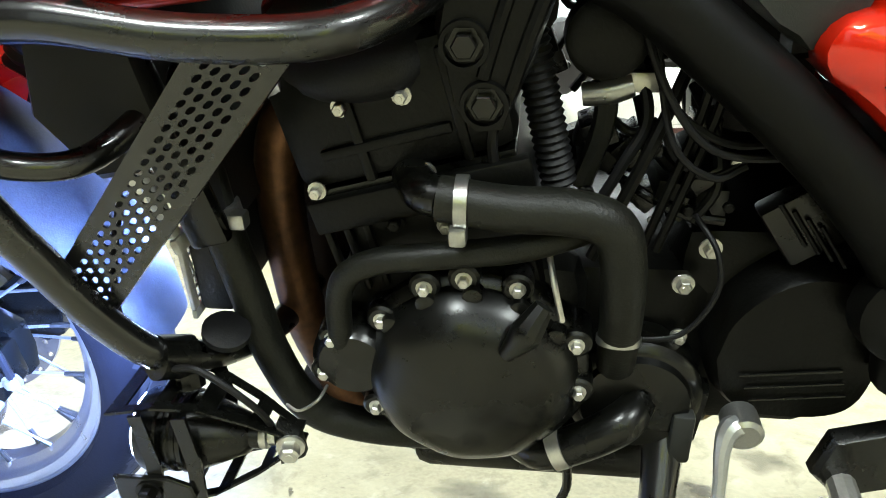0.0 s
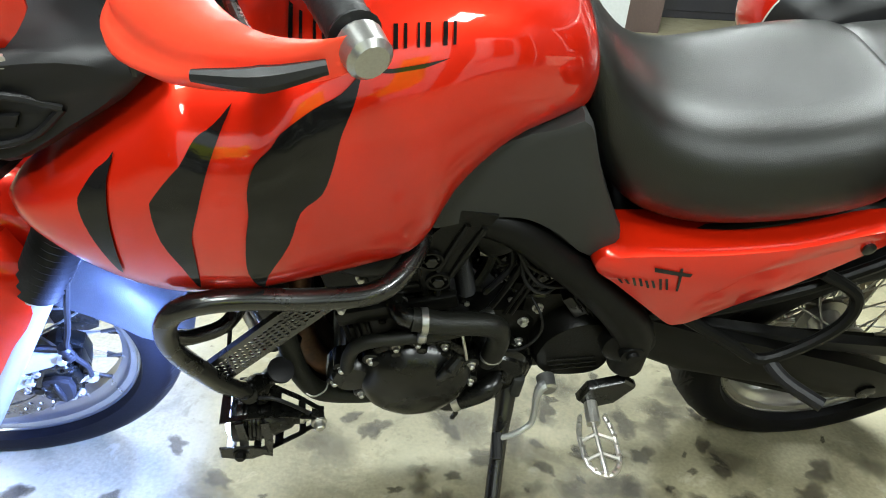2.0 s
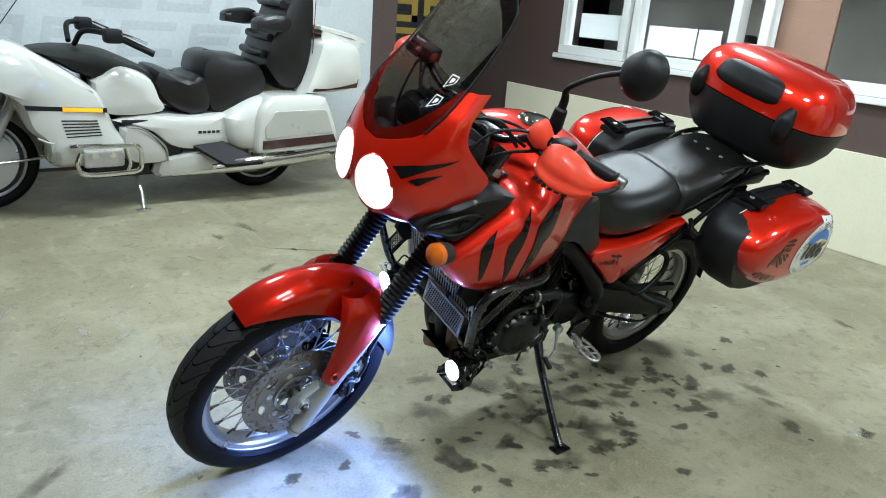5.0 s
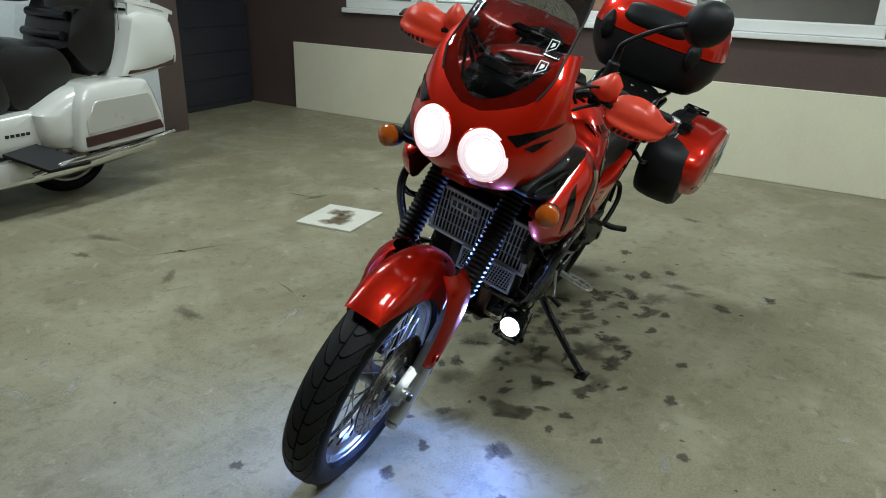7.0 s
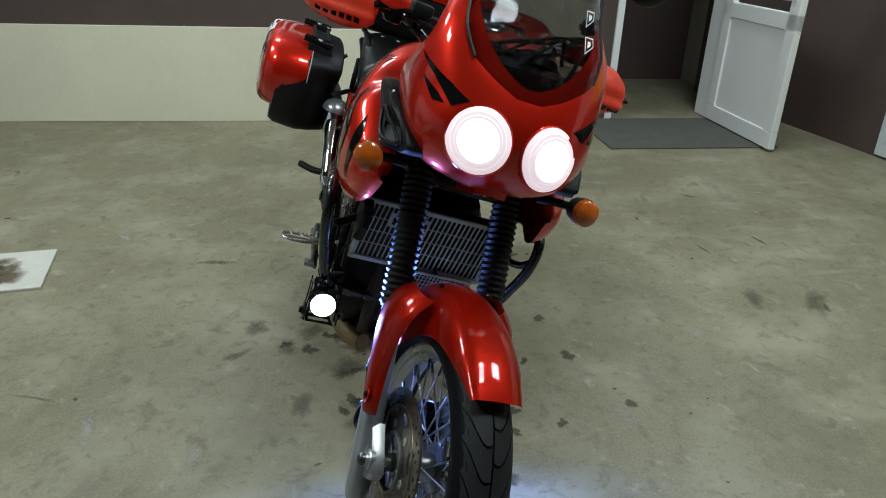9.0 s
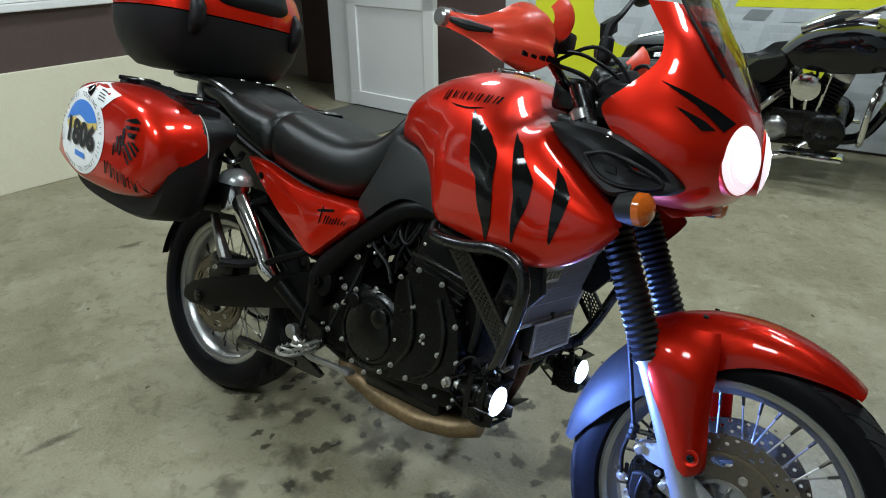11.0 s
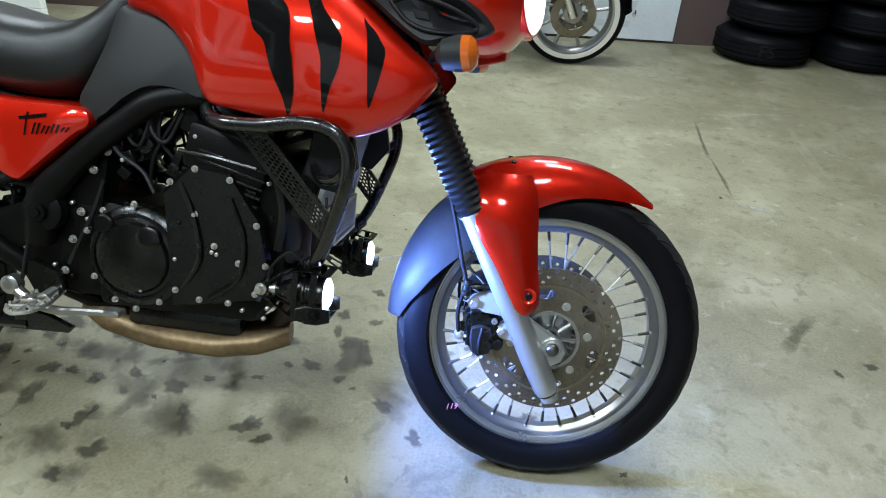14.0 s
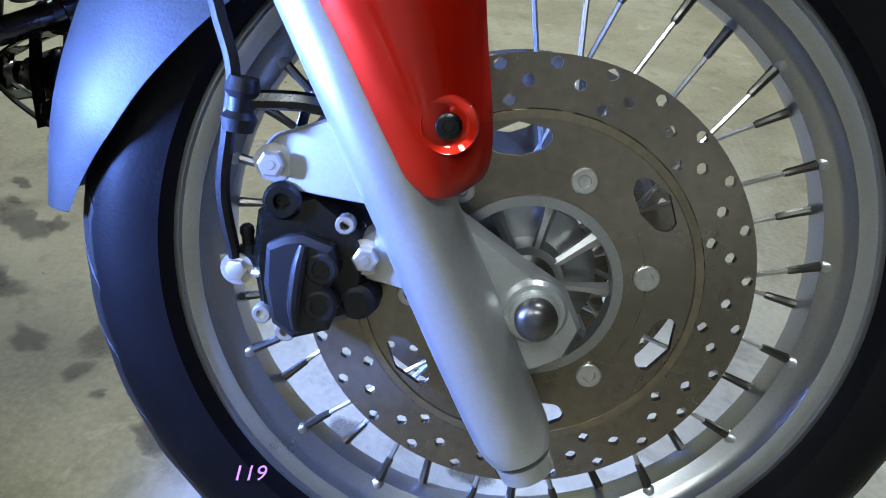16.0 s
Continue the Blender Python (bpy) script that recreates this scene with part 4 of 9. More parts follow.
    part("slide_boot", steered(lathe(F(1.440, 0.078, 0.325), (0, side, 0), [(0, 0.0135), (0.006, 0.0145), (0.009, 0.012), (0.014, 0.0145), (0.019, 0.0135), (0.026, 0.012), (0.029, 0.008), (0.029, 0.0)], 18)), M["rubber"], cal)
    for px, pz, r in ((1.395, 0.302, 0.0075), (1.379, 0.312, 0.0065), (1.430, 0.377, 0.0065)):
        part("caliper_bolt", steered(lathe(F(px, 0.101, pz), (0, side, 0), [(0, r), (0.007, r), (0.0085, r * 0.85), (0.0085, r * 0.5), (0.004, r * 0.42), (0.004, 0.0)], 12)), M["steel"], cal)
    part("banjo", steered(lathe(F(1.359, 0.088, 0.337), (0, side, 0), [(0, 0.0095), (0.004, 0.0095), (0.004, 0.007), (0.012, 0.007), (0.0125, 0.006), (0.0125, 0.0)], 6)), M["steel"], cal)
    part("banjo_eye", steered(torus_section(F(1.359, 0.093, 0.337), 0.0085, [(-0.003, -0.0025), (0.003, -0.0025), (0.003, 0.0025), (-0.003, 0.0025)], 18)), M["steel"], cal)
    part("feed_pipe", steered(tube([F(1.366, 0.093, 0.337), F(1.372, 0.096, 0.336), F(1.380, 0.0985, 0.338), F(1.389, 0.098, 0.339)], 0.0035, 10, 4)), M["steel"], cal)
    part("bleed_nipple", steered(lathe(F(1.366, 0.090, 0.346), (-0.15, 0, 1), [(0, 0.006), (0.007, 0.006), (0.007, 0.0042), (0.013, 0.0042), (0.015, 0.005), (0.019, 0.0045), (0.021, 0.002)], 10)), M["rubber"], cal)
    hose = part("brake_hose", steered(tube([F(1.357, 0.094, 0.345), F(1.352, 0.104, 0.39), F(1.358, 0.113, 0.43), F(1.361, 0.115, 0.465), F(1.352, 0.113, 0.495), F(1.343, 0.114, 0.53), F(1.33, 0.12, 0.58), F(1.30, 0.125, 0.68), F(1.25, 0.12, 0.78)], 0.0045, 8)), M["rubber"], bike, "thin black brake hose")
    part("hose_grommet", steered(lathe(F(1.364, 0.114, 0.43), (0.1, 0, 1), [(0, 0.009), (0.008, 0.011), (0.012, 0.008), (0.02, 0.008), (0.024, 0.011), (0.032, 0.009)], 12)), M["rubber"], hose)
    part("hose_bracket", steered(tube([F(1.364, 0.112, 0.448), F(1.40, 0.108, 0.45), F(1.43, 0.1, 0.445)], 0.006, 8)), M["engine"], hose)
part("front_axle", steered(tube([AXLE_F + Vector((0, -0.13, 0)), AXLE_F + Vector((0, 0.13, 0))], 0.011, 12, smooth=False)), M["steel"], bike)
for z in (0.865, 1.035):
    c = Vector((1.507 - (z - 0.3275) * 0.53 - 0.02, 0, z))
    part("fork_yoke", steered(box((c.x - 0.05, -0.135, c.z - 0.016), (c.x + 0.045, 0.135, c.z + 0.016), 0.01)), M["engine"], bike)

# front mudguard: a red hood ahead and over the wheel, side legs down the fork, dark tail behind
def arc_hood(a0, a1, n, half, r0, drop, m=14):
    """A hood round the front wheel between two angles; half and drop give its width and how far its sides hang."""
    rows = []
    for i in range(n):
        s = i / (n - 1)
        a = radians(a0 + (a1 - a0) * s)
        w, d, r = half(s), drop(s), r0(s)
        row = []
        for k in range(m + 1):
            u = 2 * k / m - 1
            y = w * math.sin(u * math.pi / 2)
            sink = d * (1 - math.cos(u * math.pi / 2)) ** 1.3
            row.append(AXLE_F + Vector((math.cos(a) * (r - sink), y, math.sin(a) * (r - sink))))
        rows.append(row)
    bm = bmesh.new()
    add_loft(bm, rows, False, False)
    bmesh.ops.solidify(bm, geom=bm.faces[:], thickness=0.003)
    return bm


def lerp_list(s, *v):
    return float(np.interp(s, np.linspace(0, 1, len(v)), v))


fender = part("front_mudguard", steered(arc_hood(59, 128, 32, lambda s: lerp_list(s, 0.052, 0.068, 0.074, 0.077, 0.080, 0.084), lambda s: lerp_list(s, 0.360, 0.372, 0.382, 0.390, 0.397, 0.40), lambda s: lerp_list(s, 0.012, 0.045, 0.072, 0.10, 0.135, 0.155))), M["red"], bike, "glossy red front mudguard")
for side in (1, -1):
    rows = []
    # leg cover: sections going down the fork, bulging outwards
    for z, xf, xr, yo in ((0.685, 1.475, 1.385, 0.100), (0.65, 1.488, 1.353, 0.132), (0.60, 1.494, 1.352, 0.149), (0.55, 1.498, 1.376, 0.152), (0.50, 1.505, 1.410, 0.151), (0.455, 1.513, 1.435, 0.149), (0.43, 1.515, 1.449, 0.147), (0.416, 1.511, 1.458, 0.145), (0.407, 1.500, 1.471, 0.141)):
        ring = []
        for k in range(16):
            t = k / 15
            x = xr + (xf - xr) * t
            bulge = math.sin(math.pi * t) ** 0.55
            ring.append(Vector((x, side * (yo - 0.026 + 0.026 * bulge), z)))
        rows.append(ring)

    bm = bmesh.new()
    dense = [soft_interp([tuple(r[k]) for r in rows], 24) for k in range(16)]
    add_loft(bm, [[Vector(dense[k][i]) for k in range(16)] for i in range(24)], False, False)
    bmesh.ops.solidify(bm, geom=bm.faces[:], thickness=0.003)
    part("leg_cover", steered(bm), M["red"], fender, "red fork leg cover")
    part("cover_dimple", steered(lathe((1.489, side * 0.1485, 0.449), (0, side, 0), [(-0.003, 0.0165), (0.0004, 0.0155), (-0.0010, 0.0125), (-0.0022, 0.0105)], 28)), M["red"], fender)
    part("cover_bolt", steered(lathe((1.489, side * 0.1475, 0.449), (0, side, 0), [(0, 0.0075), (0.003, 0.0075), (0.004, 0.006), (0.004, 0.0035), (0.0015, 0.003), (0.0015, 0.0)], 14)), M["engine"], fender)
part("mudguard_tail", steered(arc_hood(124, 177, 22, lambda s: lerp_list(s, 0.080, 0.080, 0.078, 0.074, 0.056), lambda s: lerp_list(s, 0.375, 0.372, 0.366, 0.36, 0.356), lambda s: lerp_list(s, 0.12, 0.11, 0.09, 0.065, 0.03))), M["dusty_plastic"], fender, "dark grey plastic rear half of the mudguard")
for side in (1, -1):
    part("mudguard_bolt", steered(lathe((1.437, side * 0.055, 0.704), (0, side * 0.3, 1), [(0, 0.006), (0.004, 0.005)], 10)), M["engine"], fender)

# ---- tank ----
TANK = [  # x, start y, start z, widest y, its z, foot y, foot z
    (0.648, 0.0, 0.985, 0.10, 0.955, 0.10, 0.935), (0.668, 0.0, 1.035, 0.135, 0.965, 0.125, 0.937), (0.70, 0.0, 1.072, 0.16, 0.98, 0.14, 0.933), (0.76, 0.0, 1.104, 0.188, 0.985, 0.165, 0.916), (0.815, 0.0, 1.122, 0.21, 0.965, 0.19, 0.866),
    (0.855, 0.0, 1.129, 0.228, 0.94, 0.207, 0.786), (0.92, 0.0, 1.128, 0.248, 0.925, 0.225, 0.772), (0.98, 0.0, 1.106, 0.266, 0.912, 0.238, 0.766), (1.025, 0.0, 1.06, 0.278, 0.90, 0.245, 0.762), (1.055, 0.09, 1.036, 0.282, 0.895, 0.245, 0.757),
    (1.10, 0.15, 1.026, 0.282, 0.885, 0.238, 0.748), (1.14, 0.165, 0.992, 0.276, 0.872, 0.23, 0.744), (1.19, 0.172, 0.948, 0.264, 0.86, 0.22, 0.758), (1.235, 0.178, 0.91, 0.25, 0.855, 0.208, 0.786), (1.268, 0.183, 0.884, 0.232, 0.855, 0.2, 0.822), (1.286, 0.192, 0.862, 0.206, 0.856, 0.197, 0.848)]


def tank_row(x, ys, zs, w, zm, yb, zb, n=20, m=12):
    row = []
    for k in range(n):
        a = math.pi / 2 * k / n
        row.append(Vector((x, ys + (w - ys) * math.sin(a) ** 0.9, zm + (zs - zm) * math.cos(a) ** 0.78)))
    for k in range(m + 1):
        a = math.pi / 2 * k / m
        row.append(Vector((x, yb + (w - yb) * math.cos(a), zm - (zm - zb) * math.sin(a) ** 0.95)))
    return row


rows = [tank_row(*r) for r in soft_interp(TANK, 56)]
tank_all = bmesh.new()
for side in (1, -1):
    add_loft(tank_all, [[Vector((p.x, side * p.y, p.z)) for p in r] for r in rows], False, False)
bmesh.ops.remove_doubles(tank_all, verts=tank_all.verts, dist=0.0006)
finish(tank_all)
tank_tree = BVHTree.FromBMesh(tank_all)
tank = part("fuel_tank", tank_all, M["red"], bike, "glossy metallic red fuel tank", True, 50)
part("tank_liner", box((0.74, -0.15, 0.80), (1.03, 0.15, 0.96), 0.03), M["plastic"], tank)
STRIPES = [[(0.928, 1.035), (0.935, 1.009), (0.947, 0.98), (0.954, 0.95), (0.965, 0.917), (0.986, 0.898), (0.999, 0.854), (1.023, 0.805), (1.031, 0.775), (1.043, 0.814), (1.041, 0.864), (1.035, 0.904), (1.034, 0.934), (1.026, 0.958), (1.01, 0.974), (1.0, 0.987), (0.973, 1.006), (0.947, 1.018)],
           [(1.045, 1.001), (1.057, 0.98), (1.07, 0.949), (1.083, 0.905), (1.091, 0.876), (1.092, 0.844), (1.096, 0.785), (1.107, 0.825), (1.122, 0.868), (1.125, 0.91), (1.12, 0.923), (1.103, 0.946), (1.092, 0.958), (1.078, 0.979), (1.062, 0.988)],
           [(1.154, 0.953), (1.162, 0.932), (1.165, 0.919), (1.169, 0.883), (1.171, 0.848), (1.174, 0.80), (1.187, 0.838), (1.195, 0.873), (1.197, 0.897), (1.19, 0.911), (1.175, 0.931), (1.162, 0.943)]]
for side in (1, -1):
    for s in STRIPES:
        part("stripe", decal(curve2(s + s[:1], 3)[:-1], tank_tree, side), M["decal_black"], tank, "black tiger stripe")
    # maker's lettering as plain bars with a curve under them
    for k in range(7):
        x0 = 0.825 + k * 0.0235 if side < 0 else 0.988 - k * 0.0235
        low = 1.043 if k == 0 else 1.050
        for dx, wide in (((-0.0052, 0.0030), (0.0040, 0.0042)), ((-0.0030, 0.0048), (0.0060, 0.0024)))[k % 2]:
            part("letter_bar", decal([(x0 + dx - wide / 2, low), (x0 + dx + wide / 2, low), (x0 + dx + wide / 2, 1.067), (x0 + dx - wide / 2, 1.067)], tank_tree, side, 0.0012, 0.008), M["decal_black"], tank)
    part("underline_curve", decal([(0.845, 1.040), (0.87, 1.034), (0.90, 1.032), (0.93, 1.034), (0.955, 1.041), (0.93, 1.0375), (0.90, 1.0355), (0.87, 1.0375)], tank_tree, side, 0.0012, 0.008), M["decal_black"], tank)
cap = part("filler_cap", lathe((0.875, 0, 1.122), (0.02, 0, 1), [(0, 0.058), (0.008, 0.058), (0.011, 0.052), (0.011, 0.04), (0.016, 0.036), (0.018, 0.02)], 36), M["chrome"], tank, "round silver filler cap")
for k in range(6):
    a = 2 * math.pi * k / 6
    part("cap_screw", lathe((0.875 + 0.047 * math.cos(a), 0.047 * math.sin(a), 1.132), (0, 0, 1), [(0, 0.005), (0.003, 0.004)], 8), M["steel"], cap)

# knee panels between tank and seat
for side in (1, -1):
    out = [(0.675, 0.945), (0.70, 0.935), (0.756, 0.918), (0.815, 0.868), (0.85, 0.806), (0.853, 0.782), (0.834, 0.781), (0.79, 0.793), (0.752, 0.796), (0.71, 0.788), (0.66, 0.758), (0.608, 0.716), (0.575, 0.752), (0.60, 0.803), (0.635, 0.87), (0.66, 0.93)]
    rows = []
    for y, grow in ((0.06, 0.96), (0.15, 1.0), (0.163, 0.97), (0.168, 0.88)):
        cx, cz = 0.72, 0.83
        rows.append([Vector((cx + (x - cx) * grow, side * (y + 0.06 * max(0, x - 0.68)), cz + (z - cz) * grow)) for x, z in curve2(out + out[:1], 3)[:-1]])
    bm = bmesh.new()
    add_loft(bm, rows)
    part("knee_panel", bm, M["grey_plastic"], bike, "dark grey plastic panel below the tank")

# ---- seat ----
def seat_rows(table, n):
    rows = []
    for x, half, low, top, dip in soft_interp(table, n):
        ring = []
        for k in range(40):
            a = 2 * math.pi * k / 40
            c, s = math.cos(a), math.sin(a)
            y = half * math.copysign(abs(c) ** 0.62, c)
            z = (low + top) / 2 + (top - low) / 2 * math.copysign(abs(s) ** 0.62, s)
            if s > 0:
                z -= dip * math.cos(y / half * math.pi / 2) ** 2
            ring.append(Vector((x, y * (1 - 0.1 * max(0, s)), z)))
        rows.append(ring)
    return rows


bm = bmesh.new()
add_loft(bm, seat_rows([(0.205, 0.12, 0.80, 0.925, 0), (0.22, 0.155, 0.785, 0.946, 0.003), (0.27, 0.168, 0.77, 0.945, 0.012), (0.34, 0.172, 0.757, 0.932, 0.018), (0.42, 0.168, 0.746, 0.915, 0.012), (0.49, 0.158, 0.743, 0.91, 0.004), (0.55, 0.145, 0.757, 0.926, 0), (0.60, 0.130, 0.80, 0.964, 0), (0.64, 0.118, 0.87, 1.006, 0), (0.672, 0.095, 0.955, 1.03, 0), (0.682, 0.06, 0.99, 1.02, 0)], 46))
seat = part("rider_seat", bm, M["leather"], bike, "black vinyl rider seat with a raised rear edge", True, 60)
bm = bmesh.new()
add_loft(bm, seat_rows([(-0.20, 0.06, 0.945, 0.985, 0), (-0.19, 0.11, 0.93, 1.0, 0), (-0.14, 0.135, 0.925, 1.002, 0), (-0.04, 0.15, 0.905, 0.985, 0), (0.04, 0.158, 0.86, 0.965, 0), (0.12, 0.162, 0.82, 0.95, 0), (0.19, 0.163, 0.79, 0.94, 0), (0.212, 0.14, 0.80, 0.925, 0)], 34))
part("pillion_seat", bm, M["leather"], bike, "black vinyl pillion seat", True, 60)

# red side panels
for side in (1, -1):
    out = [(0.145, 0.800), (0.218, 0.792), (0.331, 0.764), (0.40, 0.754), (0.466, 0.749), (0.55, 0.748), (0.597, 0.742), (0.61, 0.722), (0.60, 0.703), (0.581, 0.688), (0.52, 0.636), (0.466, 0.590), (0.448, 0.586), (0.425, 0.594), (0.373, 0.631), (0.30, 0.678), (0.20, 0.75)]
    line = curve2(out + out[:1], 3)[:-1]
    bm = bmesh.new()
    rows = []
    for y, grow in ((0.10, 1.0), (0.168, 1.0), (0.180, 0.985), (0.186, 0.93), (0.192, 0.6), (0.194, 0.2)):
        cx, cz = 0.44, 0.685
        rows.append([Vector((cx + (x - cx) * grow, side * (y - 0.05 * max(0, 0.3 - x)), cz + (z - cz) * grow)) for x, z in line])
    add_loft(bm, rows)
    finish(bm)
    tree = BVHTree.FromBMesh(bm)
    panel = part("side_panel", bm, M["red"], bike, "red side panel below the seat", True, 50)
    for k in range(5):
        x, hi = 0.488 + k * 0.019, 0.727 if k == 0 else 0.704 + 0.004 * (k % 2)
        for dx in (0.0,) if k == 0 else (-0.0035, 0.0055):
            part("script_bar", decal([(x + dx - 0.007, 0.682 + k * 0.003), (x + dx - 0.0035, 0.682 + k * 0.003), (x + dx + 0.005, hi), (x + dx + 0.001, hi)], tree, side, 0.001, 0.01), M["decal_black"], panel)
    part("script_bar", decal([(0.472, 0.717), (0.53, 0.728), (0.528, 0.721), (0.474, 0.711)], tree, side, 0.001, 0.01), M["decal_black"], panel)
    part("panel_bolt", lathe((0.225, side * 0.182, 0.757), (0, side, 0), [(0, 0.010), (0.004, 0.010), (0.005, 0.005)], 12), M["engine"], panel)

# ---- fairing ----
FAIR = [  # z, nose x, half width, rear x
    (0.905, 1.375, 0.06, 1.30), (0.922, 1.405, 0.13, 1.29), (0.945, 1.428, 0.172, 1.275), (0.98, 1.448, 0.196, 1.258), (1.02, 1.456, 0.208, 1.245), (1.055, 1.453, 0.213, 1.215), (1.085, 1.443, 0.212, 1.205), (1.13, 1.420, 0.204, 1.25),
    (1.174, 1.393, 0.193, 1.285), (1.22, 1.365, 0.182, 1.282), (1.25, 1.343, 0.172, 1.258), (1.285, 1.318, 0.160, 1.228)]


def fair_row(z, xf, w, xr, n=48, grow=0.0):
    row = []
    for k in range(n + 1):
        a = math.pi * (k / n) - math.pi / 2
        c, s = math.cos(a), math.sin(a)
        row.append(Vector((xr + (xf + grow - xr) * abs(c) ** 0.72, (w + grow) * math.copysign(abs(s) ** 0.8, s), z)))
    return row


bm = bmesh.new()
fair_table = soft_interp(FAIR, 120)
columns = []
for k in range(49):
    u = abs(k / 24 - 1)
    top = min(1.285, 1.135 + 0.165 * min(1, u / 0.62) ** 1.3)
    column = []
    for i in range(46):
        z = 0.905 + (top - 0.905) * i / 45
        column.append(fair_row(z, *[float(np.interp(z, [r[0] for r in fair_table], [r[c] for r in fair_table])) for c in (1, 2, 3)])[k])
    columns.append(column)
add_loft(bm, columns, False, False)
finish(bm)
fair_tree = BVHTree.FromBMesh(bm)
bmesh.ops.solidify(bm, geom=bm.faces[:], thickness=0.003)
fairing = part("fairing", bm, M["red"], bike, "red front fairing with twin headlights and black stripes", True, 50)
part("fairing_inner", tube([(1.36, 0, 0.94), (1.33, 0, 1.0), (1.28, 0, 1.05)], [0.08, 0.12, 0.10], 16), M["plastic"], fairing)
part("beak", slab([(1.33, -0.05, 0.885), (1.40, -0.035, 0.905), (1.41, 0, 0.91), (1.40, 0.035, 0.905), (1.33, 0.05, 0.885), (1.26, 0.04, 0.90), (1.26, -0.04, 0.90)], (0, 0, 1), 0.025, 0.006), M["red"], fairing)
for side in (1, -1):
    for s in ([(1.425, 1.085), (1.395, 1.105), (1.35, 1.125), (1.300, 1.140), (1.335, 1.122), (1.365, 1.106), (1.39, 1.087), (1.415, 1.066)], [(1.405, 1.066), (1.385, 1.080), (1.355, 1.092), (1.335, 1.098), (1.36, 1.081), (1.385, 1.062)]):
        part("stripe", decal(s, fair_tree, side), M["decal_black"], fairing, "black tiger stripe")
# screen
bm = bmesh.new()
rows = []
for i in range(26):
    s = i / 25
    z = 1.115 + 0.40 * s
    base = [float(np.interp(z, [r[0] for r in FAIR], [r[c] for r in FAIR])) for c in (1, 2, 3)]
    if z > 1.285:
        t = z - 1.285
        base = [1.318 - 0.62 * t, 0.160 - 0.10 * t, 1.228 - 0.62 * t]
    span = lerp_list(s, 0.05, 0.42, 0.56, 0.62, 0.64, 0.63, 0.58, 0.40) if s < 0.97 else 0.28
    row = []
    for k in range(25):
        u = (k / 24 * 2 - 1) * span
        a = u * math.pi / 2
        c, q = math.cos(a), math.sin(a)
        row.append(Vector((base[2] + (base[0] + 0.004 - base[2]) * abs(c) ** 0.72, (base[1] + 0.004) * math.copysign(abs(q) ** 0.8, q), z)))
    rows.append(row)
add_loft(bm, rows, False, False)
bmesh.ops.solidify(bm, geom=bm.faces[:], thickness=0.003)
screen = part("windscreen", bm, M["screen"], fairing, "dark smoked plastic windscreen")
screen.visible_shadow = False
edge = [r[0] for r in rows[3:]] + rows[-1] + [r[-1] for r in rows[3:]][::-1]
part("screen_edge", tube([p for p in edge[::3]], 0.0032, 6, 2), M["plastic"], screen)
def on_screen(u, s):
    r = rows[int(s * 25)]
    k = (u + 1) * 12
    i = min(int(k), 23)
    return r[i].lerp(r[i + 1], k - i) + Vector((0.006, 0, 0.002))


bm = bmesh.new()
for u, s, w in ((0.60, 0.30, 0.05), (0.60, 0.42, 0.05)):
    ring = [on_screen(u - w, s), on_screen(u + w * 2.4, s + 0.02), on_screen(u + w * 2.4, s + 0.085), on_screen(u - w, s + 0.085)]
    V = [bm.verts.new(p) for p in ring]
    c = sum(ring, Vector()) / 4
    I = [bm.verts.new(p.lerp(c, 0.16)) for p in ring]
    for k in range(4):
        bm.faces.new((V[k], V[(k + 1) % 4], I[(k + 1) % 4], I[k]))
    bm.faces.new([bm.verts.new(p.lerp(c, 0.6)) for p in ring])
part("screen_mark", bm, M["sticker"], screen, "white outlined approval mark", False)
# headlights
for side in (1, -1):
    c = Vector((HEAD_AT[0], side * HEAD_AT[1], HEAD_AT[2]))
    ax = Vector((1, side * 0.30, 0.10))
    d = ax.normalized()
    lamp = part("headlight", lathe(c - d * 0.02, ax, [(0, 0.044), (0.022, 0.0445), (0.0265, 0.040), (0.031, 0.026), (0.033, 0.0)], 36, squash=(1.0, 1.06)), M["headlight"], bike, "lit round white headlight")
    # ring round the lens, reflected light put in as a weak glow
    part("reflector", lathe(c - d * 0.006, ax, [(0, 0.0635), (0.004, 0.060), (0.0055, 0.054), (0.009, 0.0525), (0.0095, 0.047), (0.012, 0.0445)], 36, squash=(1.0, 1.06)), M["reflector"], lamp, "ribbed reflector with the bulb's light put in as glow")
    part("headlight_ring", lathe(c - d * 0.034, ax, [(0, 0.066), (0.026, 0.067), (0.029, 0.065), (0.027, 0.0625), (0, 0.061)], 36, squash=(1.0, 1.06)), M["red"], lamp)
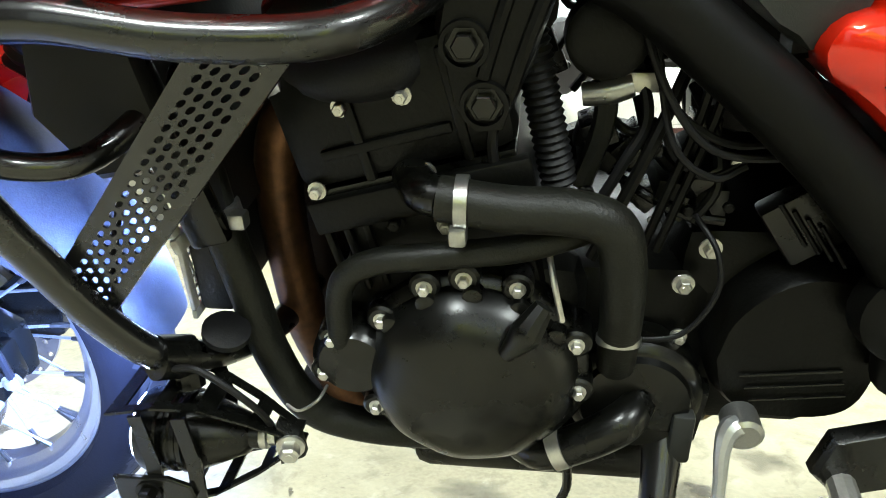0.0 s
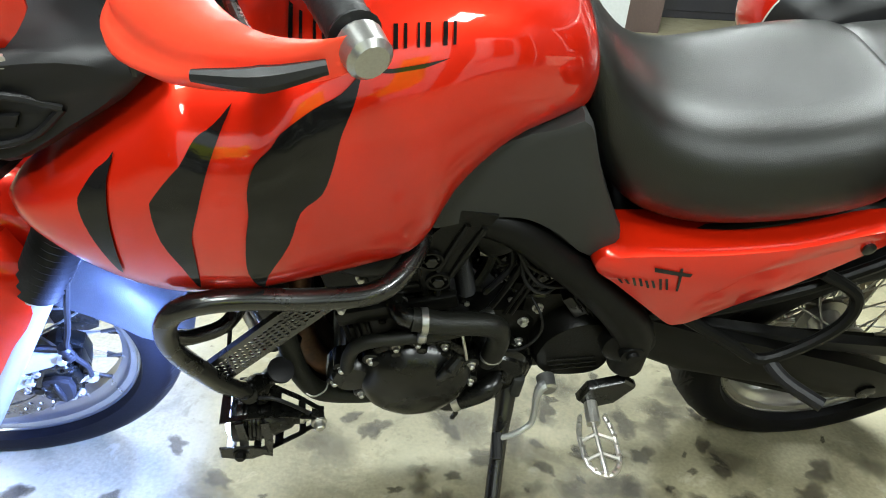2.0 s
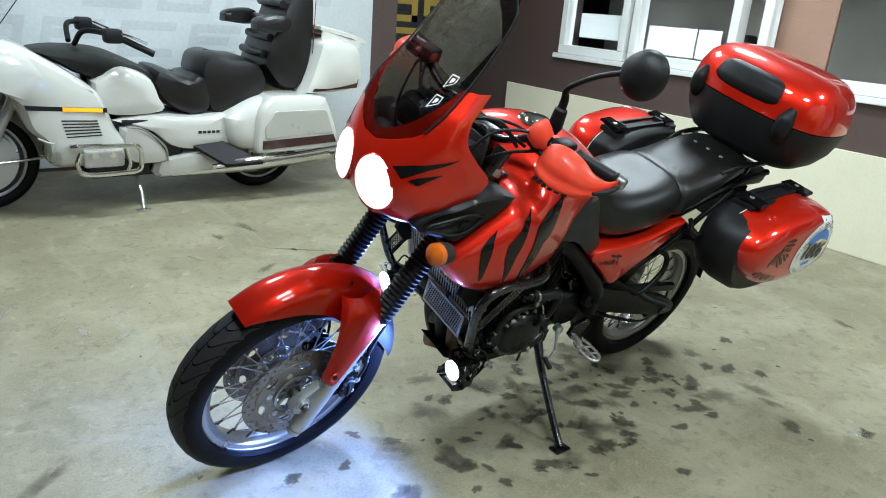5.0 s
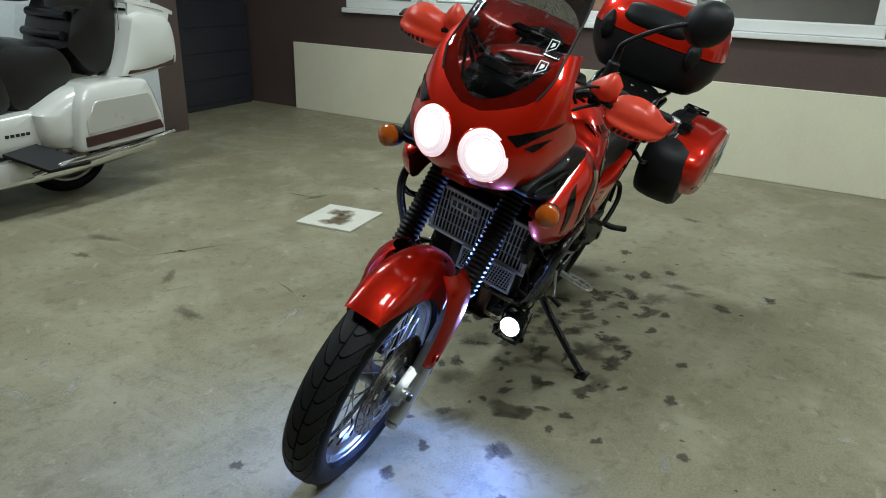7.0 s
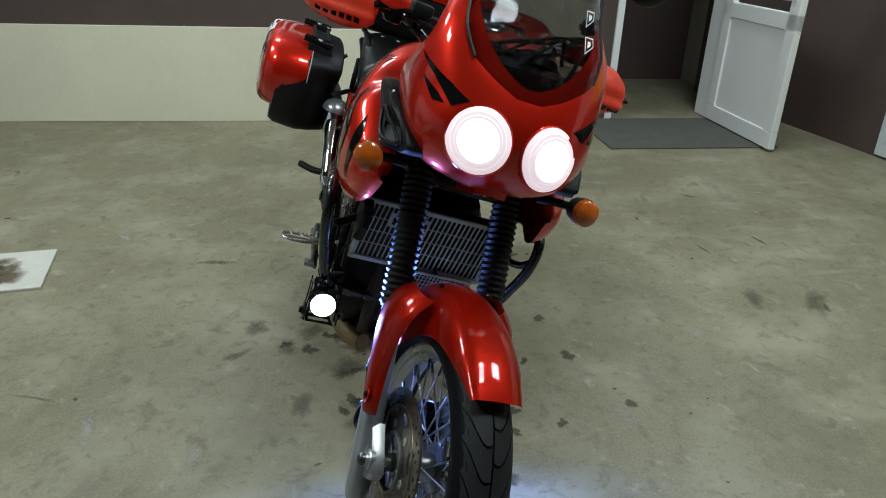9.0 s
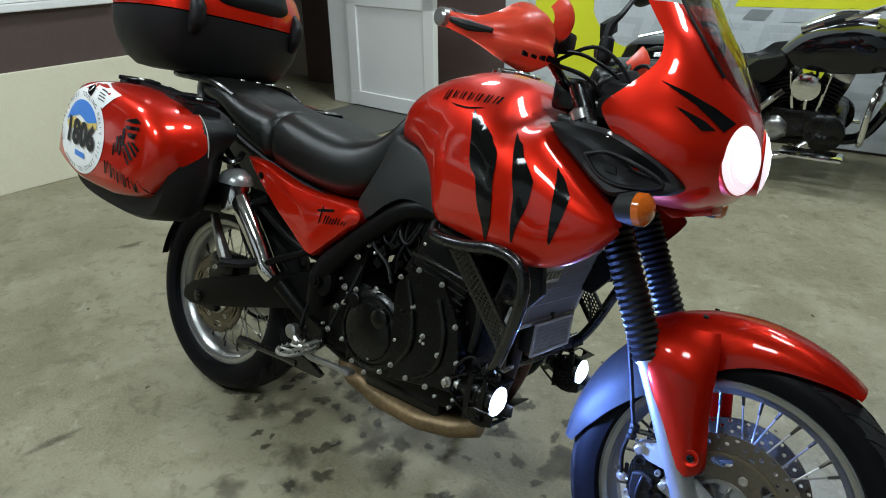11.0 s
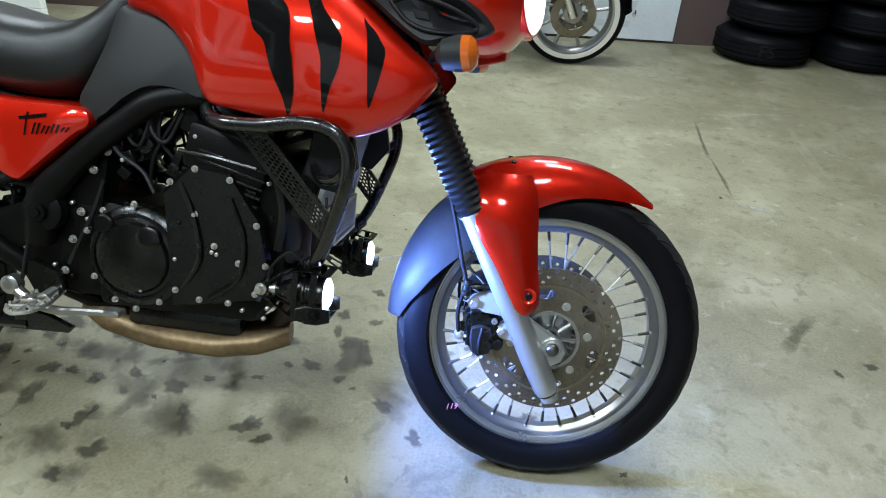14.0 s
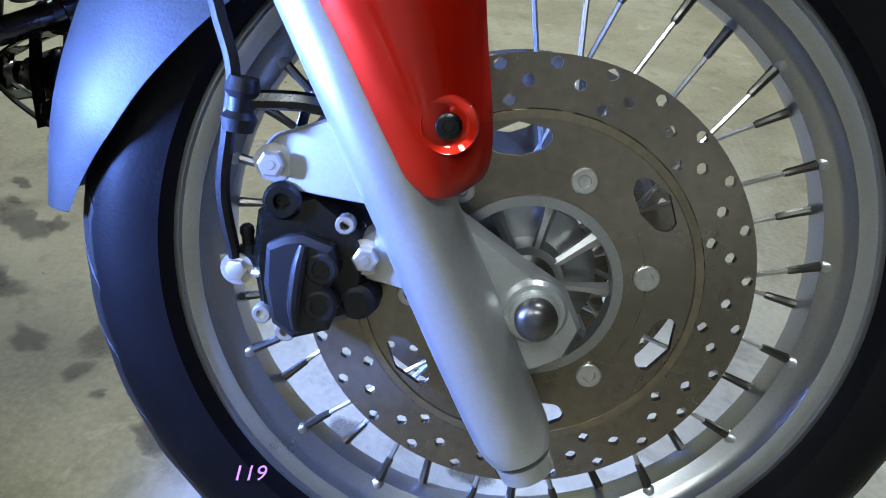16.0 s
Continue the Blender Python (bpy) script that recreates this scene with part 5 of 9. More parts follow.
# scoops and indicators
for side in (1, -1):
    out = [(1.105, 1.034), (1.15, 1.043), (1.229, 1.036), (1.29, 1.015), (1.345, 0.988), (1.374, 0.962), (1.376, 0.95), (1.355, 0.936), (1.30, 0.925), (1.262, 0.915), (1.225, 0.932), (1.18, 0.965), (1.135, 1.0)]
    line = curve2(out + out[:1], 3)[:-1]
    bm = bmesh.new()
    rows = []
    for y, grow in ((0.10, 0.92), (0.205, 1.0), (0.222, 0.97), (0.228, 0.85), (0.226, 0.72), (0.223, 0.5), (0.222, 0.2)):
        cx, cz = 1.26, 0.978
        rows.append([Vector((cx + (x - cx) * grow, side * (y - 0.32 * max(0, x - 1.28) + 0.1 * max(0, 1.18 - x)), cz + (z - cz) * grow)) for x, z in line])
    add_loft(bm, rows)
    scoop = part("air_scoop", bm, M["plastic"], bike, "black plastic air scoop between tank and fairing", True, 40)
    part("scoop_bolt", lathe((1.235, side * 0.222, 1.028), (0, side, 0.3), [(0, 0.007), (0.004, 0.006)], 10), M["steel"], scoop)
    ridge = [(1.195, 0.985), (1.24, 0.996), (1.29, 0.985), (1.335, 0.966), (1.348, 0.952), (1.32, 0.943), (1.275, 0.940), (1.23, 0.952)]
    part("scoop_lip", tube([(x, side * (0.2275 - 0.32 * max(0, x - 1.28) + 0.1 * max(0, 1.18 - x)), z) for x, z in ridge + ridge[:1]], 0.0042, 8, 4, caps=False), M["plastic"], scoop)
    part("scoop_vent", slab([(1.235, side * 0.2225, 0.975), (1.262, side * 0.2225, 0.972), (1.266, side * 0.2225, 0.958), (1.242, side * 0.2225, 0.960)], (0, side, 0), 0.004, 0.001), M["rubber"], scoop)
    ind = part("indicator", lathe((1.285, side * 0.245, 0.902), (1, side * 0.15, 0.12), [(0, 0.012), (0.012, 0.026), (0.035, 0.031), (0.048, 0.0315)], 24), M["grey_plastic"], bike, "round indicator with an amber lens")
    part("lens", lathe((1.285 + 0.047, side * 0.252, 0.9075), (1, side * 0.15, 0.12), [(0, 0.0312), (0.014, 0.030), (0.022, 0.022), (0.026, 0.0)], 24), M["amber"], ind, "amber lens")
    part("stalk", tube([(1.27, side * 0.16, 0.895), (1.28, side * 0.21, 0.90), (1.295, side * 0.245, 0.902)], 0.010, 10), M["rubber"], ind)

# ---- handlebar, guards, mirror, dash ----
bar = part("handlebar", steered(tube([(0.965, 0.41, 1.158), (1.0, 0.30, 1.165), (1.045, 0.18, 1.15), (1.065, 0.09, 1.105), (1.07, 0, 1.10), (1.065, -0.09, 1.105), (1.045, -0.18, 1.15), (1.0, -0.30, 1.165), (0.965, -0.41, 1.158)], 0.011, 14)), M["tube_black"], bike, "black tubular handlebar")
bar.location = (-0.002, -0.032, 0.010)          # the bar sits a little off the middle
part("bar_clamp", steered(box((1.03, -0.07, 1.05), (1.10, 0.07, 1.122), 0.012)), M["engine"], bar)
part("dash", box((1.14, -0.12, 1.05), (1.23, 0.12, 1.135), 0.025), M["plastic"], bike, "black instrument housing")
for y in (-0.06, 0.06):
    part("dial", lathe((1.165, y, 1.118), (-0.55, 0, 0.83), [(0, 0.048), (0.02, 0.05), (0.024, 0.046), (0.02, 0.042)], 28), M["plastic"], bike)
for side in (1, -1):
    def F(x, y, z):
        return Vector((x, side * y, z))
    part("grip", steered(lathe(F(0.965, 0.41, 1.158), F(1.0, 0.30, 1.165) - F(0.965, 0.41, 1.158), [(0, 0.013), (0.003, 0.019)] + [q for k in range(9) for q in ((0.008 + k * 0.0115, 0.0165), (0.0135 + k * 0.0115, 0.0175))] + [(0.118, 0.02), (0.122, 0.013)], 18)), M["rubber"], bar, "black rubber grip")
    part("bar_end", steered(lathe(F(0.965, 0.41, 1.158), F(0.965, 0.41, 1.158) - F(1.0, 0.30, 1.165), [(0, 0.014), (0.004, 0.017), (0.022, 0.016), (0.026, 0.012)], 18)), M["alloy"], bar, "silver bar end weight")
    part("switch_block", steered(box((0.985, min(side * 0.235, side * 0.285), 1.135), (1.045, max(side * 0.235, side * 0.285), 1.19), 0.012)), M["plastic"], bar, "black switch block")
    part("lever_clamp", steered(box((1.01, min(side * 0.19, side * 0.23), 1.13), (1.065, max(side * 0.19, side * 0.23), 1.178), 0.01)), M["engine"], bar)
    part("lever", steered(tube([F(1.055, 0.22, 1.155), F(1.06, 0.28, 1.15), F(1.045, 0.35, 1.14), F(1.02, 0.42, 1.135)], [0.009, 0.006, 0.005, 0.007], 10)), M["engine"], bar, "black lever")
    # hand guard: a big bowed shield, a small inner wing, and a tapering arm to the bar end
    def shield(spine, half, bulge):
        rows = []
        for (x, y, z), h, b in zip(spine, half, bulge):
            row = []
            for k in range(13):
                u = k / 6 - 1
                row.append(F(x + b * (1 - u * u) - 0.006, y, z + h * u))
            rows.append(row)
        dense = [soft_interp([tuple(r[k]) for r in rows], 24) for k in range(13)]
        bm = bmesh.new()
        add_loft(bm, [[Vector(dense[k][i]) for k in range(13)] for i in range(24)], False, False)
        bmesh.ops.solidify(bm, geom=bm.faces[:], thickness=0.004)
        return bm
    # main shield: a keel along the bottom, a crease, and a dome above it that falls away towards the bar end
    rows = []
    for x, y, lo, hi, b in soft_interp([(1.082, 0.252, 1.118, 1.165, 0.012), (1.102, 0.282, 1.100, 1.196, 0.022), (1.107, 0.33, 1.092, 1.210, 0.030), (1.096, 0.375, 1.098, 1.202, 0.028), (1.070, 0.405, 1.110, 1.178, 0.020), (1.035, 0.42, 1.124, 1.166, 0.012), (0.995, 0.427, 1.136, 1.167, 0.008), (0.970, 0.424, 1.143, 1.171, 0.006)], 30):
        row = []
        for k in range(17):
            v = k / 16
            off = float(np.interp(v, (0, 0.10, 0.26, 0.34, 0.42, 0.65, 0.85, 1.0), (-0.9, 0.3, 1.0, 0.95, 0.66, 0.7, 0.25, -0.9)))
            row.append(F(x + b * off, y + 0.25 * b * off, lo + (hi - lo) * v))
        rows.append(row)
    bm = bmesh.new()
    add_loft(bm, rows, False, False)
    bmesh.ops.solidify(bm, geom=bm.faces[:], thickness=0.004)
    guard = part("hand_guard", steered(bm), M["guard_red"], bike, "bright red plastic hand guard", True, 60)
    guard.location = bar.location
    part("guard_wing", steered(shield([(1.09, 0.19, 1.185), (1.10, 0.215, 1.195), (1.105, 0.245, 1.205), (1.095, 0.272, 1.195)], [0.012, 0.03, 0.042, 0.024], [0.008, 0.02, 0.026, 0.012])), M["guard_red"], guard)
    part("guard_strut", steered(tube([F(1.055, 0.15, 1.14), F(1.085, 0.20, 1.17), F(1.10, 0.27, 1.16)], 0.007, 8)), M["plastic"], guard)
    part("guard_insert", steered(tube([F(1.068, 0.428, 1.142), F(1.025, 0.436, 1.145), F(0.985, 0.434, 1.153)], [0.004, 0.009, 0.005], 8)), M["plastic"], guard)
    for k in range(6):
        y0 = 0.295 + k * 0.0165
        x0 = 1.137 - 0.55 * max(0, y0 - 0.335)
        part("letter_bar", steered(slab([F(x0, y0, 1.112), F(x0 - 0.004, y0 + 0.011, 1.113), F(x0 - 0.004, y0 + 0.012, 1.124), F(x0, y0 + 0.002, 1.123)], (1, 0, 0), 0.003)), M["decal_black"], guard, "", False)
mir = part("mirror_stem", steered(tube([(1.02, 0.215, 1.17), (1.02, 0.213, 1.26), (1.04, 0.225, 1.30), (1.042, 0.29, 1.36), (1.036, 0.36, 1.405)], [0.013, 0.011, 0.007, 0.0065, 0.0065], 10)), M["plastic"], bike, "black mirror stem")
mir.location = (-0.004, -0.034, 0.026)
part("stem_boot", steered(lathe((1.02, 0.214, 1.18), (0, 0, 1), [(0, 0.017), (0.01, 0.02), (0.055, 0.017), (0.06, 0.012)], 16)), M["rubber"], mir)
part("mirror_head", steered(lathe((1.056, 0.388, 1.414), (-1, 0.1, -0.05), [(0, 0.012), (0.006, 0.034), (0.02, 0.05), (0.04, 0.057), (0.05, 0.056)], 28, squash=(1.12, 1.0))), M["plastic"], mir, "black oval mirror housing")
part("mirror_glass", steered(lathe((1.007, 0.393, 1.4115), (-1, 0.1, -0.05), [(0, 0.053), (0.0015, 0.053)], 28, squash=(1.12, 1.0))), M["chrome"], mir)
for pts, r in (([(1.06, 0.2, 1.15), (1.12, 0.15, 1.12), (1.16, 0.05, 1.02), (1.15, 0.02, 0.9)], 0.0045), ([(1.06, -0.2, 1.15), (1.14, -0.13, 1.12), (1.17, -0.04, 1.0), (1.15, -0.02, 0.88)], 0.0045), ([(1.05, 0.22, 1.17), (1.10, 0.12, 1.19), (1.15, 0.0, 1.14), (1.17, -0.03, 1.0)], 0.004), ([(1.05, -0.24, 1.16), (1.13, -0.16, 1.17), (1.2, -0.06, 1.1), (1.18, 0, 0.95)], 0.004)):
    part("control_cable", tube(pts, r, 8), M["rubber"], bike)
for pts, r in (([(1.07, 0.14, 1.13), (1.13, 0.11, 1.19), (1.20, 0.04, 1.16), (1.22, -0.04, 1.05)], 0.005), ([(1.06, 0.16, 1.14), (1.12, 0.06, 1.17), (1.17, -0.05, 1.14), (1.19, -0.10, 1.03)], 0.0045), ([(1.05, 0.20, 1.16), (1.10, 0.19, 1.20), (1.18, 0.14, 1.17), (1.23, 0.10, 1.04)], 0.004), ([(1.10, -0.02, 1.12), (1.13, 0.08, 1.15), (1.16, 0.12, 1.08), (1.16, 0.09, 0.96)], 0.0055), ([(1.06, -0.18, 1.15), (1.15, -0.16, 1.19), (1.22, -0.12, 1.12), (1.22, -0.09, 1.0)], 0.004), ([(1.09, 0.05, 1.12), (1.16, 0.03, 1.15), (1.22, 0.07, 1.09)], 0.0035)):
    part("control_cable", tube(pts, r, 8), M["rubber"], bike)
part("ignition_switch", steered(lathe((1.105, 0, 1.06), (-0.4, 0, 0.9), [(0, 0.024), (0.03, 0.024), (0.034, 0.019), (0.03, 0.012)], 20)), M["steel"], bike)
for y in (0.112, -0.112):
    part("fork_cap", steered(lathe((1.115, y, 1.045), (-0.45, 0, 0.89), [(0, 0.027), (0.02, 0.027), (0.024, 0.02), (0.03, 0.012)], 20)), M["alloy"], bike, "bright fork cap")
part("round_reservoir", steered(lathe((1.075, 0.185, 1.165), (0, 0, 1), [(0, 0.018), (0.022, 0.02), (0.026, 0.022), (0.032, 0.02)], 20)), M["plastic"], bike)
part("fluid_reservoir", steered(box((1.04, -0.215, 1.165), (1.09, -0.165, 1.205), 0.008)), M["plastic"], bike)

# ---- frame ----
for side in (1, -1):
    def F(x, y, z):
        return Vector((x, side * y, z))
    part("frame_spar", tube([F(1.17, 0.04, 0.93), F(1.05, 0.10, 0.86), F(0.90, 0.14, 0.80), F(0.75, 0.155, 0.775), F(0.66, 0.16, 0.715), F(0.57, 0.165, 0.635), F(0.50, 0.165, 0.555), F(0.48, 0.16, 0.46)], [0.03, 0.027, 0.024, 0.024, 0.025, 0.026, 0.034, 0.03], 16), M["frame_black"], bike, "black tubular frame spar")
    part("rear_subframe", tube([F(0.62, 0.14, 0.72), F(0.40, 0.135, 0.745), F(0.15, 0.13, 0.80), F(-0.15, 0.125, 0.90), F(-0.35, 0.12, 0.93)], 0.013, 10), M["frame_black"], bike)
    part("subframe_strut", tube([F(0.50, 0.15, 0.57), F(0.36, 0.16, 0.60), F(0.20, 0.165, 0.68), F(0.02, 0.155, 0.80), F(-0.12, 0.14, 0.88)], 0.010, 10), M["frame_black"], bike)
    part("pillion_bracket", tube([F(0.44, 0.165, 0.595), F(0.34, 0.19, 0.545), F(0.28, 0.205, 0.525), F(0.20, 0.205, 0.60), F(0.19, 0.19, 0.66), F(0.26, 0.175, 0.70)], 0.010, 10), M["frame_black"], bike, "black pillion footrest bracket")
    part("pillion_peg", tube([F(0.275, 0.20, 0.522), F(0.255, 0.24, 0.515), F(0.215, 0.285, 0.515)], 0.012, 10), M["rubber"], bike)
    part("pivot_cover", lathe(F(0.50, 0.16, 0.53), (0, side, 0), [(0, 0.045), (0.02, 0.042), (0.028, 0.03), (0.028, 0.02), (0.04, 0.019), (0.04, 0.011), (0.046, 0.01)], 24), M["frame_black"], bike)
    bm = bmesh.new()
    add_loft(bm, [[F(x, 0.125 + w * a, z + h * b) for a, b in ((-1, -0.7), (-0.7, -1), (0.7, -1), (1, -0.7), (1, 0.7), (0.7, 1), (-0.7, 1), (-1, 0.7))] for x, z, w, h in ((0.52, 0.525, 0.02, 0.04), (0.36, 0.455, 0.022, 0.052), (0.15, 0.392, 0.022, 0.05), (-0.03, 0.338, 0.022, 0.046), (-0.10, 0.318, 0.02, 0.036), (-0.135, 0.308, 0.016, 0.02))])
    arm = part("swingarm", bm, M["frame_black"], bike, "black box-section swingarm")
    part("axle_plate", box((-0.10, min(side * 0.118, side * 0.142), 0.285), (0.03, max(side * 0.118, side * 0.142), 0.35), 0.01), M["engine"], arm)
    part("axle_nut", lathe(AXLE_R + Vector((0, side * 0.14, 0)), (0, side, 0), [(0, 0.02), (0.012, 0.02), (0.014, 0.015)], 6), M["engine"], arm)
part("swingarm_bridge", box((0.33, -0.12, 0.43), (0.40, 0.12, 0.50), 0.02), M["frame_black"], bike)
# rear mudguard and number-plate hanger
rows = []
for i in range(20):
    a = radians(55 + 115 * i / 19)
    rows.append([AXLE_R + Vector((math.cos(a) * (0.345 - 0.03 * (abs(u) > 0.7)), 0.085 * u, math.sin(a) * (0.345 - 0.03 * (abs(u) > 0.7)))) for u in (-1, -0.75, -0.35, 0, 0.35, 0.75, 1)])
bm = bmesh.new()
add_loft(bm, rows, False, False)
bmesh.ops.solidify(bm, geom=bm.faces[:], thickness=0.004)
part("rear_mudguard", bm, M["plastic"], bike, "black plastic rear mudguard")
bm = slab([(-0.34, -0.10, 0.64), (-0.34, 0.10, 0.64), (-0.30, 0.10, 0.86), (-0.30, -0.10, 0.86)], (-1, 0, -0.2), 0.006)
part("plate_hanger", bm, M["plastic"], bike)
part("tail_flap", slab([(-0.25, -0.07, 0.585), (-0.25, 0.07, 0.585), (-0.36, 0.07, 0.53), (-0.36, -0.07, 0.53)], (0, 0, 1), 0.006), M["plastic"], bike)
part("tail_unit", box((-0.40, -0.11, 0.86), (-0.12, 0.11, 0.93), 0.025), M["plastic"], bike, "black tail unit")
# chain side
part("rear_sprocket", lathe(AXLE_R + Vector((0, 0.085, 0)), (0, 1, 0), [(0, 0.10), (0.006, 0.10), (0.006, 0.03)], 44, wobble=lambda a: 1 + 0.03 * math.cos(44 * a)), M["steel"], rear)
part("chain", tube([(-0.04, 0.088, 0.417), (0.25, 0.09, 0.455), (0.50, 0.09, 0.50), (0.54, 0.09, 0.47), (0.50, 0.09, 0.43), (0.25, 0.09, 0.32), (-0.04, 0.088, 0.218), (-0.13, 0.088, 0.28), (-0.13, 0.088, 0.37), (-0.04, 0.088, 0.417)], 0.008, 6, 4), M["engine_rough"], bike)
bm = bmesh.new()
add_slab(bm, [(-0.12, 0.098, 0.415), (0.1, 0.098, 0.45), (0.34, 0.098, 0.50), (0.35, 0.098, 0.47), (0.1, 0.098, 0.42), (-0.12, 0.098, 0.385)], (0, 1, 0), 0.02, 0.004)
part("chain_guard", bm, M["plastic"], bike, "black plastic chain guard")
# rear caliper and shock
cal = part("rear_caliper", box((-0.035, -0.135, 0.405), (0.085, -0.06, 0.475), 0.018), M["engine"], bike, "black rear brake caliper over the disc")
part("caliper_bracket", slab([(-0.05, -0.10, 0.33), (0.06, -0.10, 0.34), (0.10, -0.10, 0.43), (0.06, -0.10, 0.46), (-0.02, -0.10, 0.45), (-0.06, -0.10, 0.40)], (0, -1, 0), 0.012, 0.003), M["engine"], cal)
for x, z in ((0.005, 0.43), (0.06, 0.455)):
    part("caliper_bolt", bolt((x, -0.135, z), (0, -1, 0), 0.006, 0.008), M["steel"], cal)
shock = part("rear_shock", tube([(0.34, 0, 0.46), (0.28, 0, 0.74)], 0.02, 12, smooth=False), M["engine"], bike)
for k in range(7):
    part("coil", lathe(Vector((0.33, 0, 0.50)) + Vector((-0.05, 0, 0.2)) * (k / 7), (-0.05, 0, 0.2), [(0, 0.034), (0.01, 0.04), (0.02, 0.034)], 18), M["engine"], shock)

# added black box, stands in for the shade behind the engine
part("rear_gap_filler", box((0.385, -0.085, 0.44), (0.52, 0.085, 0.735), 0.03), M["plastic"], bike, "black filler box added to darken the gap behind the engine")

# ---- exhaust ----
# the middle and right headers are a darker brown than the left one
for k, y in enumerate((0.075, 0.0, -0.075)):
    hdr = part("exhaust_header", tube([(0.965, y, 0.655), (0.995, y, 0.64), (1.008, y * 1.05, 0.59), (1.01, y, 0.50), (1.0, y * 0.9, 0.40), (0.955, y * 0.7, 0.295), (0.87, y * 0.5, 0.245), (0.76, y * 0.3, 0.235)], 0.0215, 16), M["copper" if k == 0 else "darker"], bike, "heat-tinted copper-brown exhaust header" if k == 0 else "darker brown exhaust header")
    part("header_flange", lathe((0.952, y, 0.655), (1, 0, -0.05), [(0, 0.03), (0.012, 0.03), (0.014, 0.024)], 20), M["engine_rough"], hdr)
bm = bmesh.new()
add_loft(bm, [[Vector((x, -0.055 + 0.62 * w * math.cos(2 * math.pi * k / 20), z + h * math.sin(2 * math.pi * k / 20))) for k in range(20)] for x, w, z, h in ((0.99, 0.03, 0.28, 0.03), (0.93, 0.10, 0.262, 0.035), (0.84, 0.125, 0.250, 0.038), (0.70, 0.125, 0.255, 0.038), (0.58, 0.10, 0.275, 0.035), (0.52, 0.05, 0.295, 0.03))])
part("collector_box", bm, M["pan"], bike, "tan heat-stained exhaust collector under the engine")
part("link_pipe", tube([(0.60, -0.06, 0.29), (0.50, -0.09, 0.34), (0.42, -0.13, 0.40), (0.335, -0.165, 0.475)], 0.024, 14), M["engine_rough"], bike)
part("tail_pipe", tube([(0.318, -0.178, 0.488), (0.300, -0.187, 0.508), (0.272, -0.19, 0.548), (0.236, -0.195, 0.597), (0.19, -0.198, 0.65), (0.147, -0.20, 0.692)], [0.025, 0.028, 0.0285, 0.029, 0.031, 0.033], 18), M["chrome"], bike, "bright steel exhaust pipe rising to the silencer")
can = part("silencer", lathe((0.145, -0.20, 0.635), (0, 0, 1), [(0, 0.036), (0.02, 0.041), (0.09, 0.042), (0.10, 0.036)], 24), M["chrome"], bike, "chrome silencer joint below the side case")
part("silencer_cap", lathe((0.147, -0.205, 0.722), (0.05, 0, 1), [(0, 0.05), (0.006, 0.05), (0.024, 0.042), (0.038, 0.022), (0.042, 0.0)], 28), M["silver"], can, "silver dome cap")
part("silencer_strut", tube([(0.02, -0.17, 0.60), (0.06, -0.175, 0.54), (0.10, -0.17, 0.47)], [0.012, 0.016, 0.02], 10), M["alloy"], bike, "bare metal silencer strut")
part("silencer_body", tube([(0.16, -0.20, 0.66), (0.02, -0.21, 0.67), (-0.28, -0.21, 0.70)], [0.03, 0.055, 0.055], 18), M["engine_rough"], bike)

# ---- engine ----
eng = part("engine_block", box((0.60, -0.165, 0.33), (0.955, 0.10, 0.52), 0.025), M["engine_rough"], bike, "black painted three-cylinder engine block")
ROT = Matrix.Translation((0.86, 0, 0.5)) @ Matrix.Rotation(radians(14), 4, "Y") @ Matrix.Translation((-0.86, 0, -0.5))
part("crankcase", box((0.735, 0.09, 0.375), (0.945, 0.155, 0.55), 0.03), M["engine_rough"], eng)
part("cylinder_block", box((0.765, -0.175, 0.49), (0.912, 0.160, 0.625), 0.012, ROT), M["engine_rough"], eng)
part("head_gasket", box((0.762, -0.178, 0.6255), (0.916, 0.163, 0.6305), 0.0, ROT), M["engine"], eng)
part("cylinder_head", box((0.756, -0.185, 0.631), (0.928, 0.167, 0.725), 0.014, ROT), M["engine_rough"], eng, "black cylinder head")
part("cam_cover", box((0.765, -0.17, 0.7255), (0.92, 0.155, 0.775), 0.02, ROT), M["engine"], eng)
part("gearbox_casing", box((0.50, -0.15, 0.34), (0.66, 0.10, 0.56), 0.03), M["engine_rough"], eng)
part("sump", box((0.64, -0.12, 0.275), (0.90, 0.12, 0.335), 0.02), M["engine"], eng)
part("head_ledge", box((0.752, 0.158, 0.598), (0.925, 0.173, 0.6255), 0.003, ROT), M["engine_rough"], eng)
part("head_ridge", box((0.80, 0.165, 0.655), (0.90, 0.172, 0.663), 0.002, ROT), M["engine_rough"], eng)
for x in (0.79, 0.865):
    part("head_web", box((x, 0.163, 0.632), (x + 0.008, 0.171, 0.715), 0.002, ROT), M["engine_rough"], eng)
for k in range(3):
    part("block_rib", box((0.885 + k * 0.016, 0.158, 0.54), (0.891 + k * 0.016, 0.166, 0.60), 0.002, ROT), M["engine_rough"], eng)
# alternator cover
ALT = Vector((0.829, 0.0, 0.456))
alt = part("alternator_cover", lathe(ALT + Vector((0, 0.15, 0)), (0, 1, 0), [(0, 0.096), (0.022, 0.097), (0.026, 0.094), (0.029, 0.088), (0.036, 0.085), (0.046, 0.079), (0.055, 0.069), (0.062, 0.055), (0.0665, 0.038), (0.069, 0.019), (0.07, 0.0)], 64, wobble=lambda a: 1 + 0.01 * math.cos(9 * a)), M["engine"], eng, "round black alternator cover with bright bolts")
